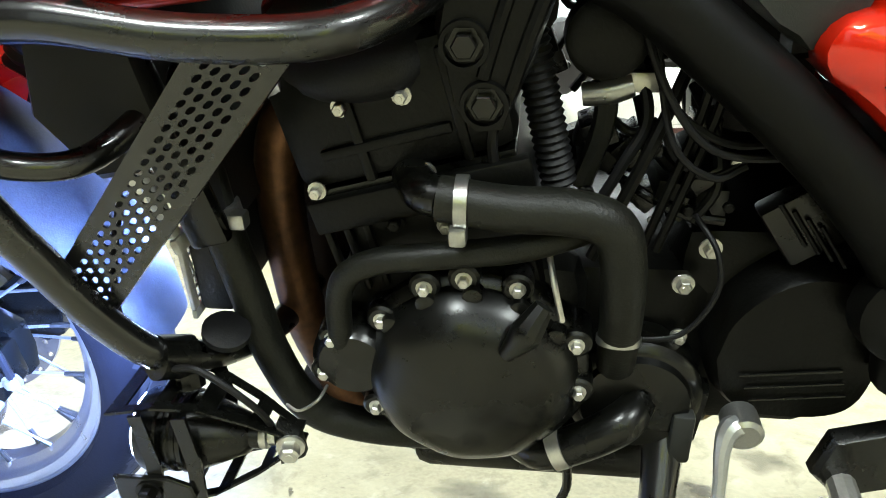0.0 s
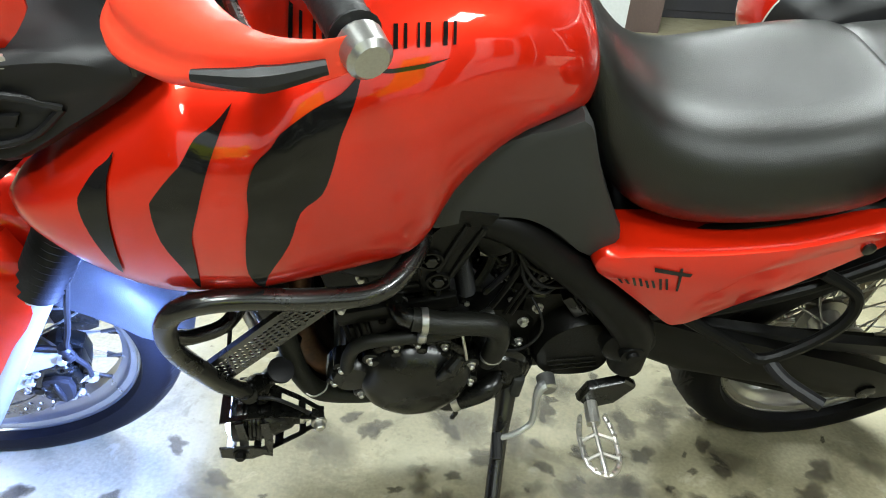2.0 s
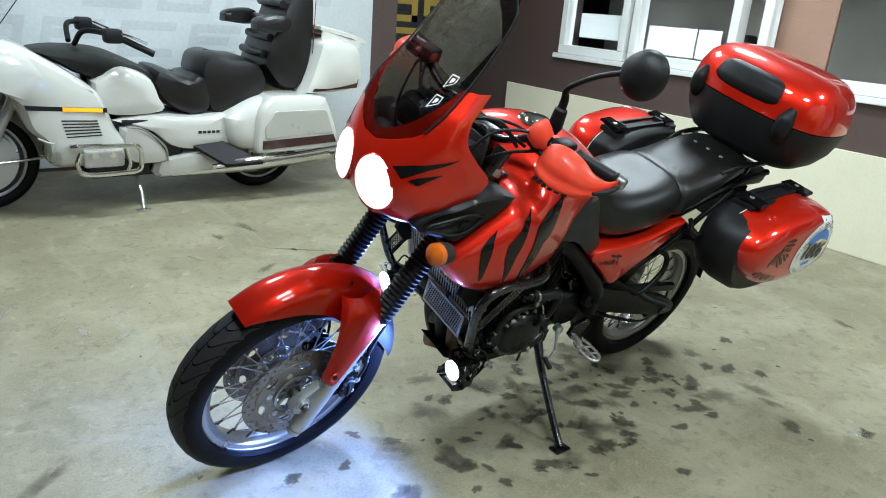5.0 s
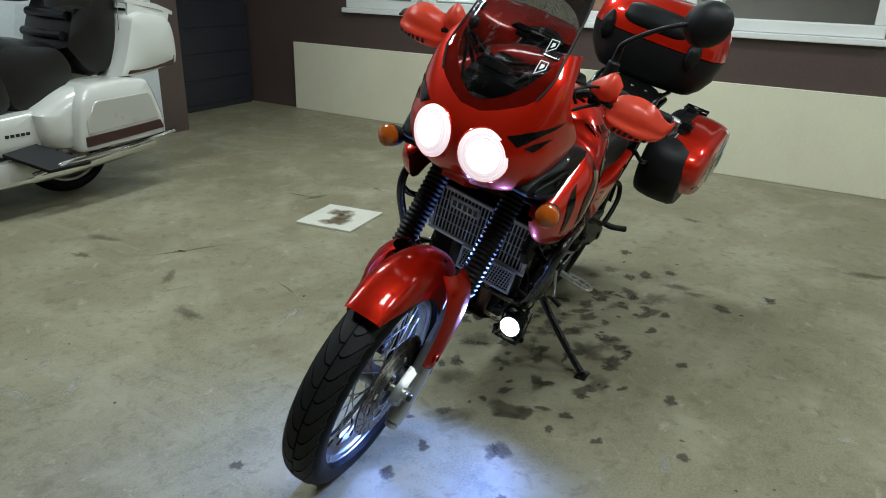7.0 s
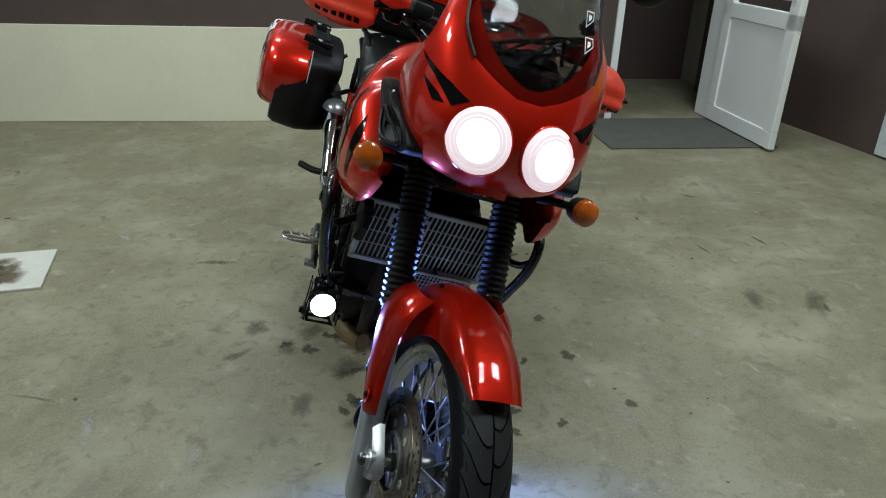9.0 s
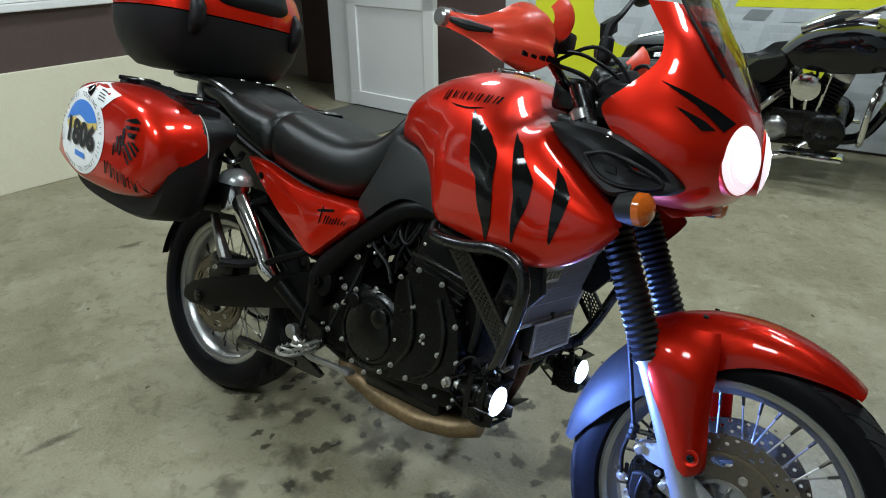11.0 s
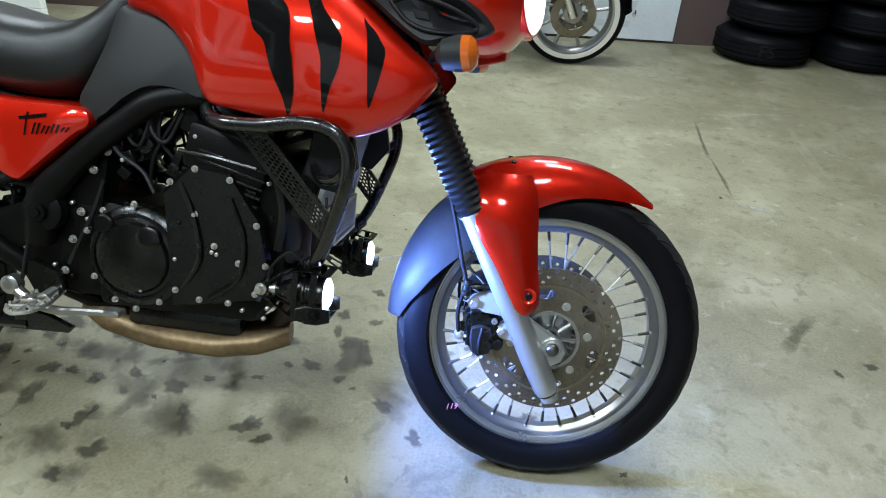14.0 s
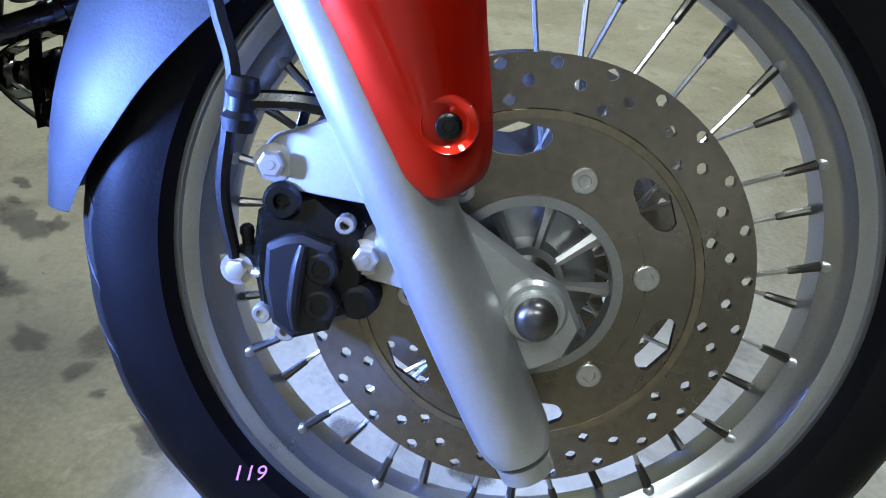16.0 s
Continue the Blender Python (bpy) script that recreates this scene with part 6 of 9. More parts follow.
part("cover_lobe", lathe(Vector((0.927, 0.15, 0.468)), (0, 1, 0), [(0, 0.038), (0.03, 0.036), (0.04, 0.028), (0.044, 0.0)], 28), M["engine"], alt)
part("cover_fin", tube([(0.772, 0.205, 0.545), (0.785, 0.212, 0.525), (0.80, 0.214, 0.505)], [0.008, 0.013, 0.006], 10), M["engine"], alt)
for x, z in ((0.833, 0.552), (0.864, 0.543), (0.792, 0.545), (0.900, 0.511), (0.943, 0.490), (0.953, 0.455), (0.745, 0.495), (0.741, 0.448), (0.911, 0.420)):
    part("bolt_boss", lathe((x, 0.15, z), (0, 1, 0), [(0, 0.0135), (0.032, 0.0125), (0.034, 0.010)], 16), M["engine"], alt)
    part("cover_bolt", bolt((x, 0.183, z), (0, 1, 0), 0.0046, 0.007), M["steel"], alt, "bright hexagon bolt")
for k in range(5):
    a = radians(40 + k * 26)
    part("cover_notch", lathe(ALT + Vector((math.cos(a) * 0.083, 0.178, math.sin(a) * 0.083)), (0, 1, 0), [(0, 0.009), (0.012, 0.008), (0.014, 0.004)], 12), M["engine"], alt)
# water pump
pump = part("pump_cover", lathe((0.688, 0.105, 0.405), (0, 1, 0), [(0, 0.062), (0.03, 0.06), (0.036, 0.054), (0.037, 0.050), (0.043, 0.047), (0.046, 0.03), (0.048, 0.0)], 40), M["engine"], eng, "round black water pump cover")
part("pump_outlet", tube([(0.684, 0.148, 0.412), (0.70, 0.168, 0.404), (0.73, 0.172, 0.384), (0.765, 0.168, 0.364), (0.785, 0.15, 0.355)], [0.015, 0.018, 0.0175, 0.0175, 0.0175], 14), M["engine"], pump)
part("outlet_clip", lathe((0.748, 0.171, 0.375), (0.8, 0, -0.42), [(0, 0.0195), (0.012, 0.0195)], 20), M["steel"], pump)
for x, z in ((0.633, 0.397), (0.652, 0.458)):
    part("cover_bolt", bolt((x, 0.113, z), (0, 1, 0), 0.0052, 0.008), M["steel"], pump)
# sprocket cover
out = [(0.628, 0.455), (0.618, 0.495), (0.59, 0.527), (0.555, 0.54), (0.52, 0.53), (0.50, 0.50), (0.495, 0.45), (0.505, 0.41), (0.535, 0.395), (0.59, 0.397), (0.618, 0.42)]
line = curve2(out + out[:1], 4)[:-1]
bm = bmesh.new()
add_loft(bm, [[Vector((0.56 + (x - 0.56) * g, y, 0.465 + (z - 0.465) * g)) for x, z in line] for y, g in ((0.08, 1.06), (0.122, 1.06), (0.126, 1.02), (0.136, 1.0), (0.142, 0.95), (0.143, 0.5))])
spr = part("sprocket_cover", bm, M["engine_rough"], eng, "dusty black sprocket cover with raised lines")
for k in range(3):
    part("cover_line", tube([(0.605 - k * 0.006, 0.145, 0.442 - k * 0.013), (0.525 - k * 0.004, 0.145, 0.452 - k * 0.013)], 0.0013, 6, smooth=False), M["engine"], spr)
for x, z in ((0.655, 0.513), (0.638, 0.548)):
    part("case_bolt", bolt((x, 0.115, z), (0, 1, 0), 0.0065, 0.008), M["steel"], spr)
# upper engine, left: plate with two large bolts, fittings
bm = bmesh.new()
add_slab(bm, [(0.852, 0.11, 0.735), (0.84, 0.11, 0.68), (0.825, 0.11, 0.662), (0.805, 0.11, 0.663), (0.79, 0.11, 0.70), (0.765, 0.11, 0.77), (0.75, 0.11, 0.81), (0.80, 0.11, 0.82), (0.845, 0.11, 0.765)], (0, 1, 0), 0.066, 0.006)
plate = part("engine_mount", bm, M["engine_rough"], bike, "black cast engine mounting plate")
for x, z in ((0.830, 0.727), (0.817, 0.687)):
    part("mount_ring", lathe((x, 0.172, z), (0, 1, 0), [(0, 0.0175), (0.010, 0.0165), (0.010, 0.0135), (0.003, 0.013)], 28), M["engine_rough"], plate)
    part("mount_bolt", lathe((x, 0.173, z), (0, 1, 0), [(0, 0.0125), (0.004, 0.0125), (0.004, 0.0088), (0.011, 0.0088), (0.012, 0.0078)], 6), M["engine"], plate)
for pts in ([(0.818, 0.176, 0.705), (0.806, 0.178, 0.745), (0.79, 0.176, 0.79)], [(0.80, 0.176, 0.695), (0.787, 0.178, 0.735), (0.768, 0.176, 0.785)]):
    part("mount_rib", tube(pts, 0.005, 8), M["engine_rough"], plate)
part("thermostat_pipe", tube([(0.985, 0.13, 0.705), (0.93, 0.155, 0.702), (0.885, 0.16, 0.708), (0.865, 0.14, 0.72)], [0.017, 0.021, 0.021, 0.018], 14), M["rubber"], eng)
part("pipe_clip", lathe((0.962, 0.148, 0.703), (1, 0, 0), [(0, 0.022), (0.012, 0.022)], 18), M["steel"], eng)
for x, z in ((0.919, 0.682), (0.875, 0.691), (0.860, 0.634), (0.847, 0.591), (0.886, 0.592), (0.944, 0.617)):
    part("block_bolt", bolt((x, 0.168, z), (0, 1, 0), 0.0050, 0.008), M["steel"] if x != 0.886 else M["engine_rough"], eng)
part("hose_spigot", tube([(0.875, 0.15, 0.628), (0.862, 0.185, 0.627), (0.845, 0.195, 0.625)], [0.016, 0.0155, 0.0145], 14), M["engine"], eng)
h = part("coolant_hose", tube([(0.848, 0.196, 0.626), (0.80, 0.20, 0.621), (0.755, 0.20, 0.619), (0.727, 0.198, 0.607), (0.717, 0.192, 0.575), (0.713, 0.18, 0.53), (0.71, 0.16, 0.48), (0.708, 0.145, 0.45)], 0.0168, 18), M["hose"], bike, "thick dusty rubber coolant hose")
part("hose_clip", lathe((0.827, 0.198, 0.624), (1, 0, 0.03), [(0, 0.0185), (0.0, 0.0195), (0.009, 0.0195), (0.009, 0.0185)], 22), M["alloy"], h, "bright hose clip")
part("clip_screw", box((0.827, 0.205, 0.598), (0.84, 0.218, 0.612), 0.003), M["alloy"], h)
part("hose_end_clip", lathe((0.711, 0.168, 0.488), (0, -0.3, 1), [(0, 0.018), (0.006, 0.018)], 20), M["alloy"], h)
part("bypass_pipe", tube([(0.725, 0.16, 0.592), (0.785, 0.187, 0.584), (0.85, 0.19, 0.576), (0.895, 0.19, 0.570), (0.922, 0.19, 0.556), (0.932, 0.188, 0.53), (0.935, 0.182, 0.49), (0.936, 0.17, 0.465)], 0.0105, 14), M["hose"], bike, "thin dusty coolant pipe")
rh = part("radiator_hose", tube([(1.045, 0.14, 0.62), (1.036, 0.152, 0.59), (1.022, 0.155, 0.52), (1.01, 0.155, 0.45), (0.985, 0.153, 0.39), (0.945, 0.148, 0.365), (0.88, 0.14, 0.352), (0.80, 0.13, 0.348)], 0.0165, 16), M["hose"], bike, "thick dusty radiator hose")
part("hose_clip", lathe((1.033, 0.152, 0.583), (0.15, 0, 1), [(0, 0.0185), (0.012, 0.0185)], 20), M["alloy"], rh)
part("clip_screw", box((1.004, 0.16, 0.583), (1.018, 0.175, 0.597), 0.003), M["alloy"], rh)
part("wire_ring", tube([(0.998, 0.172, 0.405), (0.985, 0.176, 0.402), (0.968, 0.172, 0.412), (0.962, 0.158, 0.418)], 0.0015, 6), M["steel"], rh)
# ribbed breather hose and cables behind
n = 22
prof = []
for k in range(n):
    prof += [(0.13 * k / n, 0.0118), (0.13 * (k + 0.5) / n, 0.0142)]
part("ribbed_hose", lathe((0.763, 0.135, 0.612), (0.22, 0.0, 0.97), prof, 16), M["rubber"], bike, "black ribbed breather hose")
for pts, r, mat in (([(0.80, 0.12, 0.78), (0.785, 0.155, 0.725), (0.808, 0.165, 0.68), (0.812, 0.165, 0.645), (0.80, 0.155, 0.60)], 0.0042, "rubber"),
                    ([(0.72, 0.13, 0.76), (0.70, 0.15, 0.70), (0.665, 0.155, 0.652), (0.62, 0.15, 0.64), (0.58, 0.14, 0.645)], 0.003, "rubber"),
                    ([(0.70, 0.12, 0.72), (0.685, 0.145, 0.65), (0.655, 0.15, 0.625), (0.63, 0.14, 0.63)], 0.0028, "rubber"),
                    ([(0.66, 0.10, 0.73), (0.69, 0.13, 0.66), (0.715, 0.14, 0.60), (0.735, 0.14, 0.55)], 0.005, "engine_rough"),
                    ([(0.655, 0.12, 0.58), (0.64, 0.145, 0.56), (0.637, 0.15, 0.525), (0.66, 0.15, 0.485), (0.70, 0.14, 0.47)], 0.0024, "rubber"),
                    ([(0.77, 0.17, 0.575), (0.765, 0.19, 0.555), (0.758, 0.195, 0.525)], 0.0025, "steel"),
                    ([(0.735, 0.10, 0.74), (0.73, 0.11, 0.66), (0.745, 0.11, 0.60)], 0.009, "hose"),
                    ([(0.80, -0.15, 0.80), (0.76, -0.14, 0.73), (0.72, -0.14, 0.66), (0.70, -0.12, 0.6)], 0.004, "rubber"),
                    ([(0.74, -0.13, 0.78), (0.73, -0.14, 0.70), (0.76, -0.13, 0.65)], 0.004, "rubber"),
                    ([(0.68, -0.12, 0.75), (0.70, -0.13, 0.69), (0.73, -0.12, 0.64)], 0.0035, "rubber")):
    part("cable", tube(pts, r, 8), M[mat], bike)
part("air_box", box((0.56, -0.10, 0.62), (0.635, 0.06, 0.76), 0.02), M["plastic"], bike, "black plastic air box")
part("throttle_bodies", tube([(0.79, -0.14, 0.735), (0.79, 0.10, 0.735)], 0.022, 14, smooth=False), M["engine_rough"], bike)
part("drum_cover", lathe((0.735, 0.12, 0.722), (0, 1, 0), [(0, 0.03), (0.02, 0.029), (0.024, 0.022)], 24), M["engine_rough"], bike)
part("regulator", box((0.545, 0.11, 0.555), (0.60, 0.135, 0.61), 0.004, Matrix.Translation((0.57, 0, 0.58)) @ Matrix.Rotation(radians(35), 4, "Y") @ Matrix.Translation((-0.57, 0, -0.58))), M["engine"], bike)
for k in range(4):
    part("regulator_fin", tube([(0.60 - k * 0.011, 0.138, 0.60 - k * 0.006), (0.575 - k * 0.011, 0.138, 0.565 - k * 0.006)], 0.002, 6, smooth=False), M["engine_rough"], bike)
# clutter between engine and frame spar
part("fuel_fitting", tube([(0.748, 0.11, 0.674), (0.73, 0.112, 0.677), (0.712, 0.112, 0.682)], [0.009, 0.011, 0.009], 12), M["alloy"], bike, "bare metal fuel fitting")
part("fitting_block", box((0.69, 0.085, 0.676), (0.72, 0.115, 0.692), 0.003), M["steel"], bike)
for off in (0.0, 0.011):
    part("flat_strut", tube([(0.66 - off, 0.13, 0.69), (0.668 - off, 0.13, 0.65), (0.695 - off, 0.13, 0.552)], 0.0036, 6), M["engine_rough"], bike)
rng = random.Random(21)
for pts, r, mat in (([(0.701, 0.13, 0.735), (0.697, 0.132, 0.695), (0.677, 0.133, 0.664), (0.641, 0.132, 0.644), (0.60, 0.125, 0.643)], 0.0032, "rubber"), ([(0.69, 0.12, 0.658), (0.678, 0.125, 0.631), (0.653, 0.128, 0.616), (0.625, 0.12, 0.625)], 0.003, "rubber"), ([(0.71, 0.10, 0.70), (0.70, 0.12, 0.66), (0.715, 0.125, 0.625), (0.73, 0.12, 0.59)], 0.0045, "rubber"),
                    ([(0.75, 0.08, 0.70), (0.71, 0.09, 0.695), (0.67, 0.08, 0.70)], 0.004, "engine"), ([(0.70, 0.07, 0.66), (0.69, 0.09, 0.63), (0.665, 0.09, 0.60)], 0.006, "engine_rough"), ([(0.66, 0.07, 0.67), (0.645, 0.10, 0.64), (0.64, 0.11, 0.60), (0.655, 0.11, 0.57)], 0.0045, "rubber"),
                    ([(0.73, 0.09, 0.655), (0.71, 0.11, 0.645), (0.69, 0.10, 0.65)], 0.0035, "hose"), ([(0.72, 0.08, 0.60), (0.69, 0.11, 0.59), (0.66, 0.11, 0.575), (0.63, 0.11, 0.57)], 0.004, "engine")):
    part("cable", tube(pts, r, 8), M[mat], bike)
for k in range(16):
    x, z = rng.uniform(0.635, 0.735), rng.uniform(0.57, 0.645)
    w, h = rng.uniform(0.006, 0.016), rng.uniform(0.005, 0.013)
    part("connector", box((x - w, 0.055, z - h), (x + w, rng.uniform(0.075, 0.115), z + h), 0.002, Matrix.Translation((x, 0, z)) @ Matrix.Rotation(rng.uniform(-0.8, 0.8), 4, "Y") @ Matrix.Translation((-x, 0, -z))), M["engine" if k % 3 else "engine_rough"], bike)
for k in range(9):
    x, z = rng.uniform(0.62, 0.78), rng.uniform(0.56, 0.64)
    part("small_screw", lathe((x, 0.118, z), (0, 1, 0), [(0, 0.0045), (0.004, 0.0045), (0.005, 0.003)], 8), M["steel" if k % 2 else "engine_rough"], bike)
# right-hand covers
clutch = part("clutch_cover", lathe((0.70, -0.15, 0.455), (0, -1, 0), [(0, 0.105), (0.026, 0.104), (0.034, 0.096), (0.04, 0.075), (0.048, 0.07), (0.052, 0.05), (0.053, 0.0)], 48), M["engine"], eng, "round black clutch cover")
bm = bmesh.new()
add_slab(bm, [(0.78, -0.15, 0.36), (0.96, -0.15, 0.39), (0.985, -0.15, 0.46), (0.965, -0.15, 0.56), (0.90, -0.15, 0.65), (0.82, -0.15, 0.66), (0.76, -0.15, 0.60)], (0, -1, 0), 0.045, 0.008)
case = part("timing_cover", bm, M["engine"], eng, "black timing case cover")
rng = random.Random(3)
for x, z in ((0.60, 0.50), (0.612, 0.405), (0.655, 0.36), (0.70, 0.345), (0.75, 0.365), (0.785, 0.42), (0.80, 0.48), (0.775, 0.54), (0.70, 0.565), (0.635, 0.545)):
    part("cover_bolt", bolt((x, -0.184, z), (0, -1, 0), 0.0048, 0.007), M["steel"], clutch)
for x, z in ((0.79, 0.40), (0.84, 0.385), (0.90, 0.385), (0.955, 0.41), (0.975, 0.47), (0.955, 0.55), (0.90, 0.635), (0.83, 0.65), (0.78, 0.62), (0.87, 0.50), (0.92, 0.47), (0.83, 0.56)):
    part("cover_bolt", bolt((x, -0.196, z), (0, -1, 0), 0.0048, 0.007), M["steel"], case)
for x, z in ((0.60, 0.62), (0.63, 0.66), (0.55, 0.47), (0.53, 0.40), (0.57, 0.53)):
    part("case_bolt", bolt((x, -0.155, z), (0, -1, 0), 0.0062, 0.008), M["steel"], eng)

# dark volumes added behind and ahead of the covers so no floor shows through
part("bay_filler_plate", slab([(0.63, -0.10, 0.66), (0.60, -0.10, 0.42), (0.55, -0.10, 0.34), (0.44, -0.10, 0.36), (0.42, -0.10, 0.50), (0.50, -0.10, 0.60), (0.56, -0.10, 0.66)], (0, -1, 0), 0.045, 0.01), M["engine_rough"], bike, "black plate added to close the bay behind the engine")
part("front_casting", slab([(0.93, -0.06, 0.70), (1.0, -0.06, 0.66), (1.02, -0.06, 0.52), (1.0, -0.06, 0.40), (0.95, -0.06, 0.34), (0.90, -0.06, 0.40), (0.90, -0.06, 0.60)], (0, -1, 0), 0.10, 0.015), M["engine_rough"], eng)
part("oil_filter", lathe((0.95, -0.05, 0.40), (1, 0, 0), [(0, 0.04), (0.05, 0.04), (0.06, 0.034), (0.062, 0.0)], 24), M["engine"], eng)
rng = random.Random(8)
for k in range(12):
    x, z = rng.uniform(0.63, 0.78), rng.uniform(0.60, 0.72)
    w, h = rng.uniform(0.006, 0.018), rng.uniform(0.006, 0.014)
    part("connector", box((x - w, -0.15, z - h), (x + w, rng.uniform(-0.135, -0.11), z + h), 0.002, Matrix.Translation((x, 0, z)) @ Matrix.Rotation(rng.uniform(-0.8, 0.8), 4, "Y") @ Matrix.Translation((-x, 0, -z))), M["engine" if k % 3 else "engine_rough"], bike)
for k in range(26):
    x, z = rng.uniform(0.50, 0.99), rng.uniform(0.36, 0.72)
    y = -0.152 if x < 0.60 else (-0.19 if z < 0.62 else -0.178)
    part("small_screw", lathe((x, y, z), (0, -1, 0), [(0, 0.0042), (0.008, 0.0042), (0.009, 0.0028)], 8), M["steel" if k % 3 else "engine_rough"], eng)
# raised shapes on the right-hand covers
part("clutch_rim", torus_section(Vector((0.70, -0.187, 0.455)), 0.088, [(-0.003, -0.003), (0.004, -0.003), (0.004, 0.003), (-0.003, 0.003)], 48), M["engine"], clutch)
part("clutch_boss", lathe((0.735, -0.19, 0.50), (0, -1, 0), [(0, 0.026), (0.012, 0.025), (0.015, 0.02), (0.015, 0.01)], 24), M["engine"], clutch)
part("oil_filler", lathe((0.64, -0.18, 0.52), (0, -1, 0), [(0, 0.02), (0.014, 0.02), (0.017, 0.016)], 16), M["engine_rough"], clutch)
for pts, r in (([(0.80, -0.19, 0.40), (0.84, -0.198, 0.47), (0.83, -0.198, 0.55), (0.80, -0.192, 0.62)], 0.006), ([(0.86, -0.196, 0.39), (0.92, -0.198, 0.44), (0.93, -0.198, 0.52), (0.90, -0.196, 0.60)], 0.006), ([(0.79, -0.178, 0.68), (0.86, -0.186, 0.675), (0.95, -0.186, 0.66)], 0.005)):
    part("casting_rib", tube(pts, r, 8), M["engine"], case)
for k in range(5):
    part("cylinder_fin", box((0.79, -0.188, 0.60 + k * 0.018), (0.93, -0.176, 0.606 + k * 0.018), 0.002, ROT), M["engine"], eng)
for pts, r, mat in (([(0.62, -0.15, 0.70), (0.66, -0.165, 0.66), (0.71, -0.17, 0.63), (0.74, -0.18, 0.59)], 0.005, "rubber"), ([(0.66, -0.14, 0.76), (0.67, -0.155, 0.70), (0.70, -0.16, 0.68), (0.72, -0.15, 0.74)], 0.0035, "rubber"), ([(0.70, -0.13, 0.77), (0.72, -0.15, 0.71), (0.75, -0.15, 0.69), (0.78, -0.14, 0.75)], 0.0045, "rubber"), ([(0.62, -0.155, 0.60), (0.60, -0.165, 0.53), (0.57, -0.165, 0.47), (0.55, -0.17, 0.42)], 0.005, "rubber"), ([(0.98, -0.17, 0.66), (1.0, -0.175, 0.58), (0.99, -0.17, 0.50)], 0.009, "hose"), ([(0.50, -0.16, 0.60), (0.48, -0.17, 0.52), (0.46, -0.175, 0.44), (0.45, -0.18, 0.38)], 0.004, "rubber")):
    part("cable", tube(pts, r, 8), M[mat], bike)

# ---- radiator with guard, oil cooler ----
bm = bmesh.new()
RAD = pose(1.06, 0, 0.662, 0, 14, 0)
def in_rad(lo, hi, bevel=0.0):
    return box(lo, hi, bevel, RAD)
rad = part("radiator", in_rad((-0.02, -0.17, -0.09), (0.014, 0.17, 0.09), 0.004), M["radiator"], bike, "grey radiator behind a perforated guard")
for y in (-0.182, 0.166):
    part("side_tank", in_rad((-0.022, y, -0.095), (0.012, y + 0.016, 0.095), 0.005), M["engine"], rad)
for lo, hi in (((0.020, -0.182, 0.082), (0.028, 0.182, 0.096)), ((0.020, -0.182, -0.096), (0.028, 0.182, -0.082)), ((0.020, 0.168, -0.082), (0.028, 0.182, 0.082)), ((0.020, -0.182, -0.082), (0.028, -0.168, 0.082))):
    part("guard_frame", in_rad(lo, hi, 0.003), M["guard_mesh"], rad)
for z in (-0.04, 0.0, 0.04):
    part("guard_rib", tube([RAD @ Vector((0.022, -0.17, z)), RAD @ Vector((0.022, 0.17, z))], 0.0015, 5, smooth=False), M["guard_mesh"], rad)
for k in range(27):
    y = -0.172 + k * 0.0128
    part("guard_rib", tube([RAD @ Vector((0.0205, max(-0.168, y), -0.085)), RAD @ Vector((0.0205, min(0.168, y + 0.012), 0.085))], 0.0023, 6, smooth=False), M["guard_mesh"], rad)
part("guard_plate", in_rad((0.025, -0.115, 0.025), (0.028, -0.01, 0.068), 0.002), M["guard_mesh"], rad, "plain grey badge plate with dark marks")
for k in range(5):
    part("plate_bar", in_rad((0.0285, -0.105 + k * 0.019, 0.035), (0.0295, -0.092 + k * 0.019, 0.056)), M["engine"], rad)
for side in (1, -1):
    part("radiator_shroud", slab([(1.135, side * 0.168, 0.735), (1.06, side * 0.168, 0.76), (1.04, side * 0.168, 0.66), (1.075, side * 0.168, 0.635), (1.105, side * 0.168, 0.63), (1.145, side * 0.168, 0.68)], (0, side, 0), 0.022, 0.006), M["plastic"], rad, "dark plastic radiator shroud")
cool = part("oil_cooler", box((1.035, -0.035, 0.492), (1.068, 0.155, 0.565), 0.006), M["radiator"], bike, "small oil cooler below the radiator")
for lo, hi in (((1.070, -0.04, 0.486), (1.075, 0.16, 0.495)), ((1.070, -0.04, 0.562), (1.075, 0.16, 0.571)), ((1.070, -0.04, 0.495), (1.075, -0.031, 0.562)), ((1.070, 0.151, 0.495), (1.075, 0.16, 0.562))):
    part("cooler_frame", box(lo, hi, 0.0015), M["guard_mesh"], cool)
for k in range(20):
    y = -0.036 + k * 0.0098
    part("cooler_mesh", tube([(1.072, y, 0.493), (1.072, min(0.153, y + 0.016), 0.564)], 0.0016, 5, smooth=False), M["guard_mesh"], cool)
for k in range(6):
    part("cooler_mesh", tube([(1.0715, -0.035, 0.503 + k * 0.0105), (1.0715, 0.155, 0.503 + k * 0.0105)], 0.0013, 5, smooth=False), M["guard_mesh"], cool)
part("cooler_tab", box((1.055, 0.05, 0.565), (1.068, 0.064, 0.585), 0.003), M["engine"], cool)
part("belly_plate", slab([(1.03, -0.05, 0.335), (1.03, 0.09, 0.335), (0.95, 0.10, 0.30), (0.95, -0.05, 0.30)], (0, 0, -1), 0.004), M["plastic"], bike)

